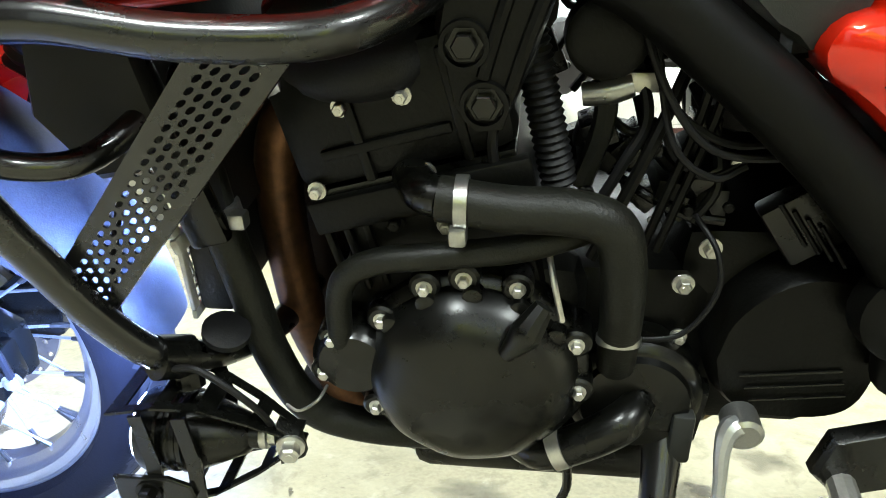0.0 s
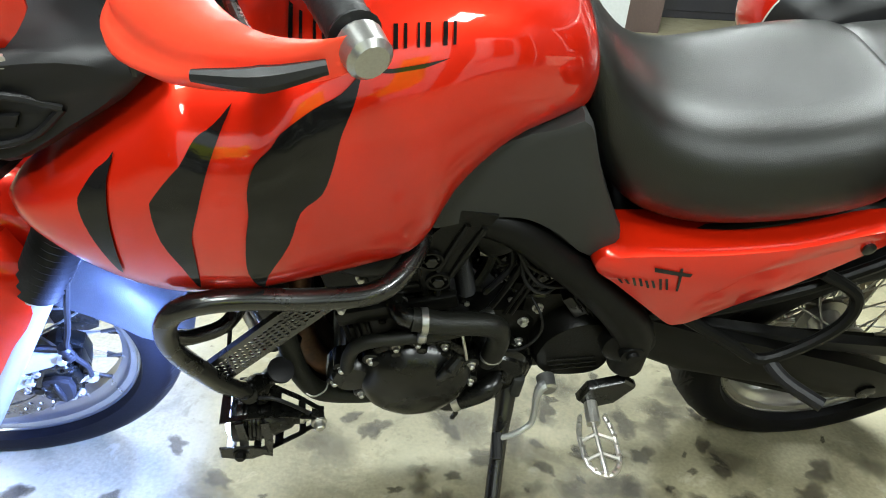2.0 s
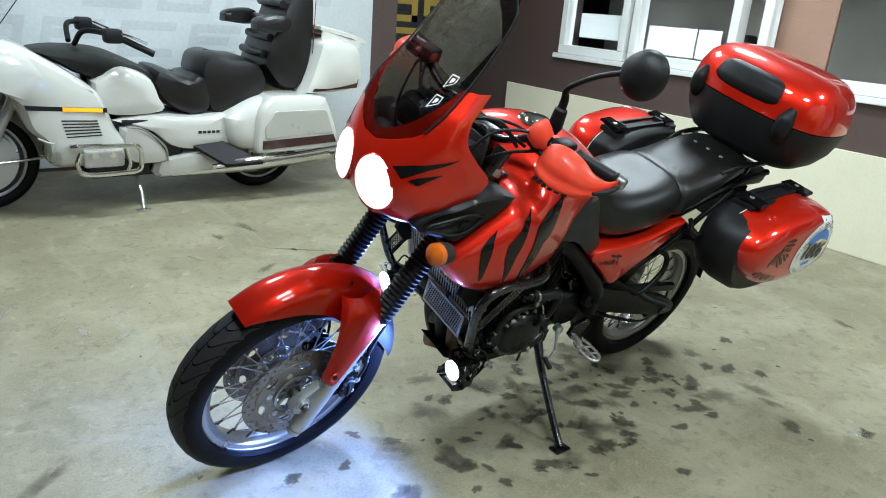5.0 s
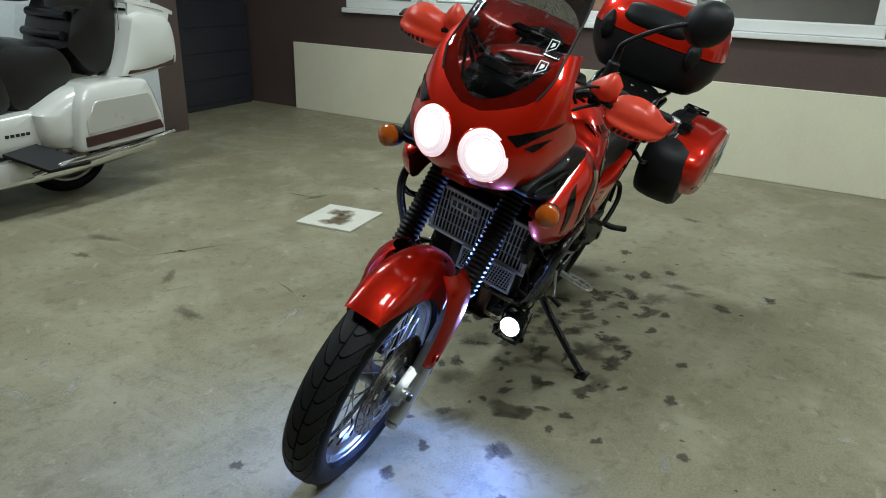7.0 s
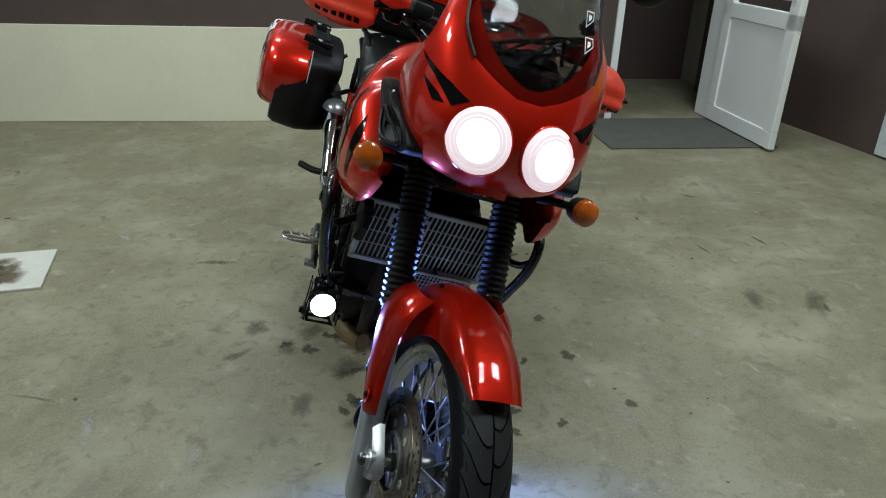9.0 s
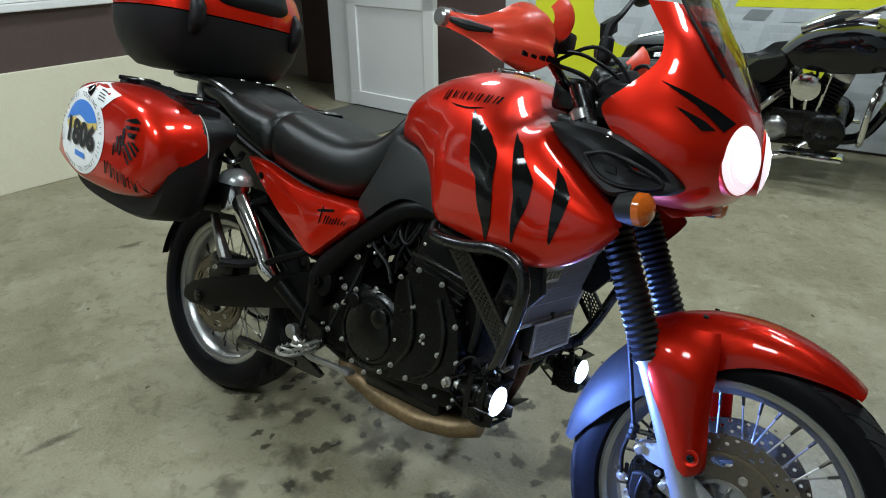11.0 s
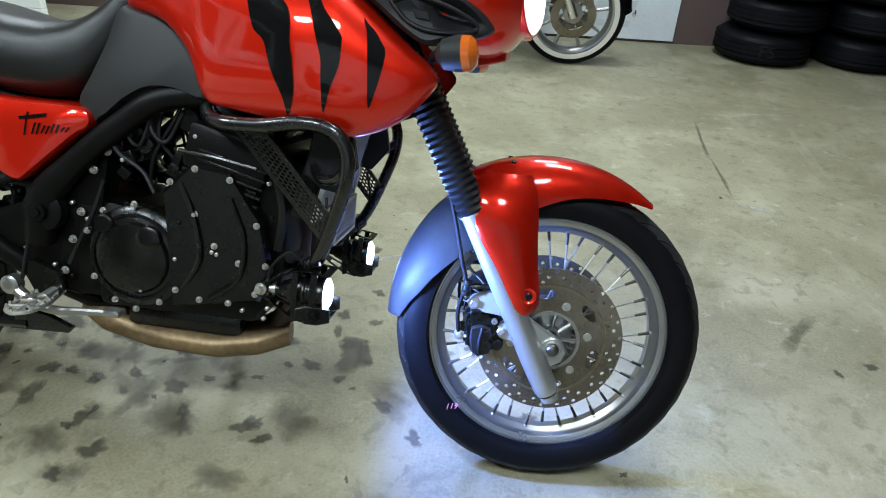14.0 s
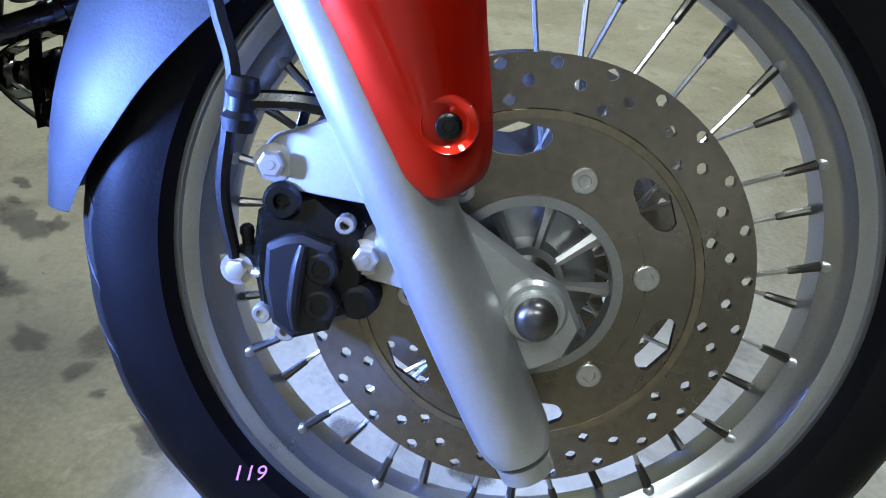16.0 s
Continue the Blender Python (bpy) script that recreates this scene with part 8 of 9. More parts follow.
    for k in range(5):
        x0, top, low = -0.028 + k * 0.029, 0.744 - k * 0.008, 0.712 - k * 0.007
        for dx, wide, lean, up in ((0.0, 0.0055, 0.003, 0.004 * (k % 2)), (0.0105, 0.004, -0.004, -0.004), (0.0175, 0.0045, 0.004, 0.003 - 0.004 * (k % 2))):
            s = [(x0 + dx, top + up), (x0 + dx + wide, top + up - 0.001), (x0 + dx + wide * 0.7 + lean, low - 0.002), (x0 + dx + lean, low)]
            s2 = s if side < 0 else [(0.13 - x, z) for x, z in s]
            part("emblem_bar", decal(s2, tree, side, 0.0012, 0.02), M["decal_black"], lid)
    if side > 0:          # the left-hand case sits closer in and further back
        case.location = (-0.115, -0.045, 0)


side_case(1)
side_case(-1)

def top_case():
    shape = [(-0.545, 0.0), (-0.54, 0.12), (-0.52, 0.21), (-0.46, 0.268), (-0.34, 0.292), (-0.24, 0.285), (-0.172, 0.25), (-0.132, 0.18), (-0.110, 0.09), (-0.104, 0.0)]
    loop = curve2(shape, 6)
    loop = loop + [(x, -y) for x, y in loop[-2:0:-1]]
    plan = lambda g: [(-0.325 + (x + 0.325) * g, y * g) for x, y in loop]
    def tilt(z, x):
        return z + 0.02 * (x + 0.22)
    bm = bmesh.new()
    add_loft(bm, [[Vector((x + dx, y, tilt(z, x))) for x, y in plan(g)] for z, g, dx in ((0.998, 0.60, 0.02), (1.004, 0.74, 0.01), (1.03, 0.84, 0), (1.08, 0.94, 0), (1.13, 0.985, 0), (1.172, 1.0, 0))])
    case = part("top_case", bm, M["plastic"], bike, "hard top case with a red lid and black base", True, 50)
    bm = bmesh.new()
    add_loft(bm, [[Vector((x + dx, y, tilt(z, x))) for x, y in plan(g)] for z, g, dx in ((1.176, 1.0, 0), (1.20, 0.995, 0), (1.24, 0.972, 0), (1.28, 0.92, -0.003), (1.308, 0.84, -0.008), (1.328, 0.72, -0.012), (1.341, 0.52, -0.015), (1.346, 0.25, -0.015))])
    finish(bm)
    lid = part("case_lid", bm, M["red"], case, "glossy red lid", True, 60)
    bm = bmesh.new()
    add_loft(bm, [[Vector((x, y, tilt(1.174, x))) for x, y in plan(g)] for g in (0.97, 1.003)], True, False)
    part("case_seam", bm, M["rubber"], case)
    # back pad at the front of the lid, latches
    zs, gs, ds = (1.176, 1.20, 1.24, 1.28, 1.308, 1.328), (1.0, 0.995, 0.972, 0.92, 0.84, 0.72), (0, 0, 0, -0.003, -0.008, -0.012)
    rows = []
    for x, y in loop:
        if x < -0.2 or abs(y) > 0.150:
            continue
        u = y / 0.152
        half = 0.048 * max(0.0, 1 - abs(u) ** 5) ** 0.4
        row = []
        for k in range(13):
            v = k / 6 - 1
            z = 1.258 + half * v
            g, dx = float(np.interp(z, zs, gs)), float(np.interp(z, zs, ds))
            swell = -0.004 + 0.020 * max(0.0, 1 - abs(v) ** 4) ** 0.5 * max(0.0, 1 - abs(u) ** 5) ** 0.5
            out = Vector((x + 0.325, y, 0)).normalized() * swell
            row.append(Vector((-0.325 + (x + 0.325) * g + dx, y * g, tilt(z, x) + swell * 0.4)) + out)
        rows.append(row)
    bm = bmesh.new()
    add_loft(bm, rows, False, False)
    part("back_pad", bm, M["rubber"], case, "black padded backrest on the lid")
    for y in (-0.19, 0.19):
        part("latch", tube([(-0.150, y, 1.232), (-0.130, y, 1.195), (-0.130, y, 1.155), (-0.145, y, 1.12)], [0.012, 0.024, 0.024, 0.014], 14, flat=1.3), M["plastic"], case, "black latch")
    part("rear_reflector", box((-0.55, -0.12, 1.10), (-0.53, 0.12, 1.14), 0.005), M["dark_red"], case)


top_case()
rack = part("luggage_rack", tube([(0.0, 0.13, 0.955), (-0.10, 0.14, 0.985), (-0.30, 0.13, 0.99), (-0.36, 0.0, 0.99), (-0.30, -0.13, 0.99), (-0.10, -0.14, 0.985), (0.0, -0.13, 0.955)], 0.010, 10), M["tube_black"], bike, "black tubular luggage rack")
for side in (1, -1):
    part("rack_leg", tube([(-0.16, side * 0.13, 0.985), (-0.17, side * 0.125, 0.95), (-0.16, side * 0.12, 0.91)], 0.012, 10), M["alloy"] if side < 0 else M["tube_black"], rack)
    part("case_rail", tube([(0.12, side * 0.17, 0.80), (0.15, side * 0.23, 0.78), (0.0, side * 0.232, 0.80), (-0.26, side * 0.232, 0.80), (-0.30, side * 0.17, 0.86)], 0.009, 8), M["tube_black"], rack)
for k in range(4):
    part("rack_bolt", lathe((-0.02, -0.09 + k * 0.06, 1.002), (0, 0, 1), [(0, 0.007), (0.004, 0.006)], 8), M["steel"], rack)

# ---- the white touring motorcycle by the side wall; laid out with x ahead, y to its left ----
def pod(outline, steps, centre, side=1, soft=3):
    """A rounded body from a side outline of (x, z) and steps of (y, share of the outline)."""
    line = curve2(outline + outline[:1], soft)[:-1]
    bm = bmesh.new()
    add_loft(bm, [[Vector((centre[0] + (x - centre[0]) * g, side * y, centre[1] + (z - centre[1]) * g)) for x, z in line] for y, g in steps])
    return bm


def simple_wheel(parent, at, r, width, rim_mat, wall=None, spokes=0, disc=True):
    rim = part("wheel", torus_section(at, r - 0.085, rim_profile(width * 0.75)), rim_mat, parent)
    part("tyre", torus_section(at, r - 0.085, tyre_profile(width, 0.085), 64), M["tyre"], rim)
    if wall:
        for s in (1, -1):
            part("whitewall", torus_section(at + Vector((0, s * width * 0.485, 0)), r - 0.055, [(0, -0.022), (0.004 * s, 0), (0, 0.016), (-0.004 * s, 0)], 64), wall, rim)
    part("hub", lathe(at - Vector((0, 0.06, 0)), (0, 1, 0), [(0, 0.03), (0.01, 0.06), (0.06, 0.045), (0.11, 0.06), (0.12, 0.03)], 24), rim_mat, rim)
    for k in range(9 if not spokes else spokes):
        a = 2 * math.pi * k / (9 if not spokes else spokes)
        part("spoke", tube([at + Vector((math.cos(a) * 0.05, 0, math.sin(a) * 0.05)), at + Vector((math.cos(a + 0.15) * (r - 0.11), 0, math.sin(a + 0.15) * (r - 0.11)))], 0.012 if not spokes else 0.004, 6, smooth=False), rim_mat, rim)
    if disc:
        for s in (1, -1):
            part("brake_disc", torus_section(at + Vector((0, s * 0.075, 0)), 0.09, [(-0.003, 0), (0.003, 0), (0.003, 0.05), (-0.003, 0.05)], 48), M["disc"], rim)
    return rim


white = thing("white_motorcycle", pose(0.30, -3.20, 0, -2, 0, 1.5), "large pearl white touring motorcycle parked by the side wall", "motorcycle")
simple_wheel(white, Vector((0.0, 0, 0.31)), 0.31, 0.15, M["alloy"])
fw = simple_wheel(white, Vector((1.72, 0, 0.31)), 0.31, 0.13, M["alloy"])
WH, GR = M["white_paint"], M["grey_paint"]
ROUND = [(-0.42, 0.55), (-0.405, 0.85), (-0.36, 0.97), (-0.26, 1.0), (0.26, 1.0), (0.36, 0.97), (0.405, 0.85), (0.42, 0.55)]
# front mudguard with a deep skirt
rows = []
for i in range(20):
    a = radians(-5 + 180 * i / 19)
    rows.append([Vector((1.72 + math.cos(a) * (0.352 - 0.06 * u * u), 0.10 * u, 0.31 + math.sin(a) * (0.352 - 0.06 * u * u))) for u in (-1, -0.8, -0.4, 0, 0.4, 0.8, 1)])
bm = bmesh.new()
add_loft(bm, rows, False, False)
bmesh.ops.solidify(bm, geom=bm.faces[:], thickness=0.004)
guard = part("front_mudguard", bm, WH, white, "white front mudguard")
for s in (1, -1):
    part("mudguard_trim", tube([(1.38, s * 0.105, 0.33), (1.55, s * 0.115, 0.315), (1.85, s * 0.115, 0.30), (2.04, s * 0.10, 0.31)], 0.009, 8), M["chrome"], guard)
    part("disc_cover", lathe((1.72, s * 0.082, 0.31), (0, s, 0), [(0, 0.185), (0.008, 0.185), (0.018, 0.15), (0.024, 0.06), (0.026, 0.0)], 36), GR, fw)
    part("fork_leg", tube([(1.72, s * 0.115, 0.31), (1.50, s * 0.115, 0.75)], 0.03, 12, smooth=False), GR, white, "grey fork leg")
# fairing: a wide body with side openings dressed in trim
fair = part("front_fairing", pod([(1.80, 0.84), (1.76, 0.96), (1.58, 1.03), (1.40, 0.95), (1.24, 0.85), (1.13, 0.76), (1.085, 0.67), (1.05, 0.56), (0.99, 0.45), (1.03, 0.36), (1.20, 0.32), (1.40, 0.33), (1.43, 0.46), (1.51, 0.55), (1.56, 0.70), (1.66, 0.78)], ROUND, (1.32, 0.66), 1, 4), WH, white, "white front fairing with black vents", True, 45)
part("windscreen", slab([(1.66, -0.30, 1.0), (1.66, 0.30, 1.0), (1.34, 0.27, 1.44), (1.34, -0.27, 1.44)], (1, 0, 0.5), 0.005), M["glass"], white)
for s in (1, -1):
    def S(x, z, y=0.405):
        return Vector((x, s * y, z))
    part("fairing_inset", slab([S(1.68, 0.86, 0.385), S(1.60, 0.89, 0.385), S(1.38, 0.885, 0.385), S(1.16, 0.77, 0.392), S(1.40, 0.765, 0.395), S(1.62, 0.80, 0.39)], (0, s, 0), 0.012, 0.005), GR, fair, "grey inset panel")
    strip = part("marker_strip", slab([S(1.525, 0.70), S(1.10, 0.678), S(1.10, 0.652), S(1.515, 0.674)], (0, s, 0), 0.016, 0.004), M["plastic"], fair, "black marker strip")
    part("amber_marker", slab([S(1.336, 0.688, 0.421), S(1.126, 0.677, 0.421), S(1.127, 0.655, 0.421), S(1.337, 0.665, 0.421)], (0, s, 0), 0.004, 0.002), M["amber_glow"], strip, "amber reflector strip with its brightness put in as glow")
    gr = part("grille", slab([S(1.355, 0.625), S(1.157, 0.617), S(1.131, 0.508), S(1.327, 0.50)], (0, s, 0), 0.012, 0.004), M["plastic"], fair, "black cooling grille")
    for k in range(6):
        f = (k + 0.5) / 6
        part("grille_slat", tube([S(1.350 - 0.026 * f, 0.62 - 0.115 * f, 0.418), S(1.160 - 0.025 * f, 0.613 - 0.10 * f, 0.418)], 0.005, 6, smooth=False), M["plastic"], gr)
    part("fairing_edge", tube([S(1.47, 0.51, 0.40), S(1.38, 0.475, 0.41), S(1.20, 0.475, 0.412), S(1.05, 0.47, 0.40)], 0.006, 8), GR, fair)
    part("corner_lamp", box((1.36, min(s * 0.36, s * 0.425), 0.37), (1.43, max(s * 0.36, s * 0.425), 0.43), 0.012), M["glass"], fair)
    guard = part("engine_guard", tube([S(1.31, 0.462, 0.41), S(1.28, 0.466, 0.46), S(1.02, 0.462, 0.465), S(0.945, 0.445, 0.465), S(0.935, 0.37, 0.465), S(0.95, 0.31, 0.465), S(1.03, 0.297, 0.465), S(1.25, 0.30, 0.465), S(1.29, 0.36, 0.46), S(1.27, 0.43, 0.46)], 0.0145, 10), M["chrome"], white, "chrome engine guard")
    part("guard_bar", tube([S(1.02, 0.455, 0.465), S(1.0, 0.36, 0.467), S(1.02, 0.30, 0.465)], 0.010, 8), M["chrome"], guard)
    head = part("cylinder_cover", box((1.02, min(s * 0.34, s * 0.44), 0.325), (1.25, max(s * 0.34, s * 0.44), 0.435), 0.02), GR, white, "grey cylinder cover")
    for x in (1.09, 1.19):
        part("cover_ring", lathe((x, s * 0.438, 0.40), (0, s, 0), [(0, 0.018), (0.006, 0.018), (0.006, 0.012)], 14), M["chrome"], head)
    part("tank_side", pod([(1.13, 0.80), (1.0, 0.89), (0.90, 0.88), (0.79, 0.82), (0.74, 0.70), (0.72, 0.61), (1.0, 0.59), (1.10, 0.64)], [(0.08, 1.0), (0.20, 1.0), (0.245, 0.93), (0.262, 0.75), (0.268, 0.3)], (0.92, 0.74), s), WH, white, "white tank side")
    part("side_cover", pod([(1.04, 0.57), (0.80, 0.60), (0.55, 0.585), (0.32, 0.60), (0.22, 0.62), (0.20, 0.50), (0.24, 0.40), (0.53, 0.365), (0.70, 0.40), (0.82, 0.50)], [(0.10, 1.0), (0.24, 1.0), (0.275, 0.94), (0.287, 0.75), (0.29, 0.3)], (0.55, 0.49), s), WH, white, "white side cover with faint script")
    part("cover_vent", box((0.83, min(s * 0.26, s * 0.285), 0.545), (0.99, max(s * 0.26, s * 0.285), 0.575), 0.008), M["plastic"], white)
    part("engine_cover", pod([(1.0, 0.53), (0.90, 0.53), (0.77, 0.42), (0.74, 0.31), (0.94, 0.31), (1.0, 0.40)], [(0.1, 1.0), (0.30, 1.0), (0.34, 0.88), (0.35, 0.4)], (0.87, 0.42), s), GR, white, "grey engine side cover")
    part("cover_trim", tube([S(0.98, 0.545, 0.335), S(0.88, 0.525, 0.345), S(0.76, 0.42, 0.348), S(0.74, 0.32, 0.345)], 0.007, 8), M["alloy"], white)
    part("frame_cover", pod([(0.80, 0.31), (0.52, 0.35), (0.30, 0.37), (0.28, 0.26), (0.52, 0.22), (0.80, 0.21)], [(0.1, 1.0), (0.28, 1.0), (0.31, 0.88), (0.315, 0.4)], (0.55, 0.29), s), GR, white, "grey lower frame cover")
    bag = part("saddlebag", pod([(0.16, 0.58), (0.135, 0.65), (0.07, 0.715), (0.02, 0.73), (-0.10, 0.735), (-0.32, 0.725), (-0.365, 0.70), (-0.41, 0.60), (-0.46, 0.46), (-0.455, 0.375), (-0.40, 0.355), (-0.10, 0.345), (0.12, 0.34), (0.165, 0.36), (0.17, 0.45)], [(0.16, 0.97), (0.19, 1.0), (0.37, 1.0), (0.405, 0.975), (0.42, 0.91), (0.428, 0.4)], (-0.14, 0.53), s), WH, white, "white saddlebag with a grey panel", True, 45)
    part("bag_shoulder", pod([(0.36, 0.58), (0.28, 0.63), (0.16, 0.69), (0.05, 0.715), (-0.05, 0.70), (-0.05, 0.36), (0.16, 0.345), (0.32, 0.40)], [(0.16, 0.97), (0.22, 1.0), (0.31, 0.96), (0.355, 0.82), (0.37, 0.5)], (0.10, 0.53), s), WH, bag, "", True, 50)
    part("bag_panel", slab([S(0.055, 0.625, 0.418), S(0.03, 0.635, 0.418), S(-0.33, 0.64, 0.418), S(-0.355, 0.62, 0.418), S(-0.405, 0.475, 0.418), S(0.11, 0.45, 0.418), S(0.115, 0.52, 0.418)], (0, s, 0), 0.014, 0.006), GR, bag, "grey panel")
    part("bag_lens", slab([S(0.13, 0.435, 0.418), S(-0.41, 0.46, 0.418), S(-0.435, 0.405, 0.418), S(0.13, 0.375, 0.418)], (0, s, 0), 0.016, 0.005), M["dark_red"], bag, "dark red reflector strip")
    part("bag_bumper", tube([S(0.47, 0.275, 0.40), S(0.25, 0.315, 0.43), S(-0.10, 0.335, 0.44), S(-0.51, 0.37, 0.43)], 0.016, 8), M["chrome"], bag)
    part("footboard", slab([S(0.56, 0.40, 0.30), S(0.36, 0.42, 0.30), S(0.14, 0.30, 0.45), S(0.40, 0.30, 0.45)], (0, 0, -1), 0.02, 0.004), M["rubber"], white, "black pillion footboard")
    part("exhaust_pipe", tube([S(0.75, 0.20, 0.2), S(0.2, 0.23, 0.26), S(-0.45, 0.28, 0.27)], [0.03, 0.045, 0.048], 14), M["chrome"], white)
    part("handlebar", tube([S(1.18, 1.0, 0.08), S(1.15, 1.09, 0.22), S(1.02, 1.08, 0.36), S(0.84, 1.0, 0.41)], 0.016, 10), M["plastic"], white)
    part("grip", tube([S(0.98, 1.065, 0.375), S(0.82, 0.99, 0.415)], 0.02, 12, smooth=False), M["rubber"], white)
    part("bar_switch", box((0.98, min(s * 0.31, s * 0.39), 1.04), (1.08, max(s * 0.31, s * 0.39), 1.12), 0.015), M["plastic"], white)
    part("lever", tube([S(1.04, 1.10, 0.34), S(0.96, 1.09, 0.40), S(0.86, 1.05, 0.42)], 0.007, 8), M["chrome"], white)
    part("armrest", pod([(0.14, 1.15), (0.12, 1.22), (-0.06, 1.25), (-0.12, 1.20), (-0.06, 1.14)], [(0.20, 0.7), (0.22, 0.95), (0.27, 1.0), (0.32, 0.95), (0.335, 0.6)], (0.02, 1.19), s), M["white_seat"], white, "black padded armrest")
part("dash_cowl", pod([(1.42, 0.96), (1.28, 0.98), (1.05, 0.97), (0.90, 0.92), (0.78, 0.86), (0.74, 0.79), (1.10, 0.80)], [(-0.22, 0.5), (-0.20, 0.85), (-0.12, 1.0), (0.12, 1.0), (0.20, 0.85), (0.22, 0.5)], (1.05, 0.88)), M["hose"], white, "dark grey dash and tank top")
part("engine_body", box((0.60, -0.25, 0.20), (1.20, 0.25, 0.58), 0.04), M["engine"], white)
seat = part("rider_seat", pod([(0.78, 0.80), (0.75, 0.87), (0.66, 0.86), (0.55, 0.815), (0.47, 0.84), (0.42, 0.80), (0.40, 0.62), (0.53, 0.575), (0.70, 0.66)], [(-0.24, 0.6), (-0.22, 0.88), (-0.14, 1.0), (0.14, 1.0), (0.22, 0.88), (0.24, 0.6)], (0.58, 0.73)), M["white_seat"], white, "black quilted leather seat")
part("pillion_seat", pod([(0.48, 0.86), (0.45, 0.95), (0.36, 0.98), (0.26, 0.96), (0.14, 0.95), (0.04, 0.90), (0.0, 0.75), (0.20, 0.56), (0.42, 0.60)], [(-0.24, 0.6), (-0.22, 0.88), (-0.14, 1.0), (0.14, 1.0), (0.22, 0.88), (0.24, 0.6)], (0.24, 0.78)), M["white_seat"], white, "black leather pillion seat")
for x, z in ((0.60, 0.835), (0.36, 0.975)):
    part("seat_button", lathe((x, 0, z), (0, 0, 1), [(0, 0.02), (0.008, 0.014)], 12), M["white_seat"], seat)
back = part("backrest", pod([(0.04, 0.90), (-0.02, 1.08), (-0.10, 1.22), (-0.16, 1.36), (-0.25, 1.46), (-0.34, 1.42), (-0.34, 1.05), (-0.27, 0.76), (-0.10, 0.74)], [(-0.23, 0.6), (-0.21, 0.9), (-0.13, 1.0), (0.13, 1.0), (0.21, 0.9), (0.23, 0.6)], (-0.16, 1.08)), M["white_seat"], white, "tall black quilted backrest")
for k in range(4):
    part("backrest_fold", tube([(0.02 - k * 0.045, -0.18, 0.98 + k * 0.11), (0.03 - k * 0.045, 0, 0.98 + k * 0.11), (0.02 - k * 0.045, 0.18, 0.98 + k * 0.11)], 0.028, 10), M["white_seat"], back)
trunk = part("trunk", pod([(-0.22, 0.72), (-0.28, 0.86), (-0.335, 1.03), (-0.36, 1.09), (-0.46, 1.115), (-0.60, 1.09), (-0.66, 1.04), (-0.69, 0.93), (-0.69, 0.80), (-0.65, 0.765), (-0.40, 0.72)], [(-0.34, 0.7), (-0.32, 0.92), (-0.24, 1.0), (0.24, 1.0), (0.32, 0.92), (0.34, 0.7)], (-0.50, 0.92)), WH, white, "white top trunk with a red reflector strip", True, 45)
part("trunk_lens", slab([(-0.285, 0.315, 0.745), (-0.30, 0.315, 0.805), (-0.655, 0.315, 0.835), (-0.645, 0.315, 0.775)], (0, 1, 0), 0.02, 0.004), M["dark_red"], trunk, "dark red reflector strip")
part("trunk_seam", tube([(-0.40, 0.334, 1.0), (-0.5, 0.336, 1.003), (-0.60, 0.334, 1.0)], 0.004, 6), M["grey_plastic"], trunk)
part("trunk_spoiler", slab([(-0.36, -0.27, 1.165), (-0.36, 0.27, 1.165), (-0.60, 0.275, 1.12), (-0.74, 0.25, 1.075), (-0.745, 0.0, 1.08), (-0.74, -0.25, 1.075), (-0.60, -0.275, 1.12)], (0, 0, 1), 0.032, 0.014), WH, trunk)
for s in (1, -1):
    part("spoiler_fin", slab([(-0.37, s * 0.27, 1.08), (-0.38, s * 0.27, 1.17), (-0.70, s * 0.262, 1.095), (-0.67, s * 0.27, 1.02)], (0, -s, 0), 0.025, 0.006), WH, trunk)
part("side_stand", tube([(0.90, 0.16, 0.25), (0.90, 0.30, 0.12), (0.905, 0.36, 0.02)], 0.012, 8), M["steel"], white)
part("stand_foot", box((0.87, 0.335, 0.012), (0.95, 0.385, 0.022), 0.003), M["steel"], white)
part("aerial", tube([(-0.32, 0.24, 1.0), (-0.34, 0.25, 1.7)], 0.003, 6, smooth=False), M["chrome"], white)
for k in range(5):
    part("script_bar", box((0.50 - k * 0.03, 0.2905, 0.475), (0.522 - k * 0.03, 0.2925, 0.492)), M["grey_plastic"], white)

# ---- the black cruiser by the banner ----
black = thing("black_motorcycle", pose(0.09, 3.37, 0, 7, 0, 3.0), "gloss black cruiser motorcycle with saddlebags parked before the banner", "motorcycle")
BG = M["black_gloss"]
simple_wheel(black, Vector((0.0, 0, 0.32)), 0.32, 0.14, M["alloy"], None)
simple_wheel(black, Vector((1.64, 0, 0.33)), 0.33, 0.13, M["alloy"], M["whitewall"])
for cx, r, a0, a1, z in ((1.64, 0.365, 5, 175, 0.33), (0.0, 0.36, 10, 150, 0.34)):
    rows = []
    for i in range(20):
        a = radians(a0 + (a1 - a0) * i / 19)
        rows.append([Vector((cx + math.cos(a) * (r - 0.06 * u * u), 0.09 * u, z + math.sin(a) * (r - 0.06 * u * u))) for u in (-1, -0.6, -0.2, 0.2, 0.6, 1)])
    bm = bmesh.new()
    add_loft(bm, rows, False, False)
    bmesh.ops.solidify(bm, geom=bm.faces[:], thickness=0.004)
    part("mudguard", bm, BG, black, "gloss black mudguard")
part("fender_trim", tube([(2.01, -0.05, 0.35), (2.02, 0, 0.36), (2.01, 0.05, 0.35)], 0.012, 8), M["chrome"], black)
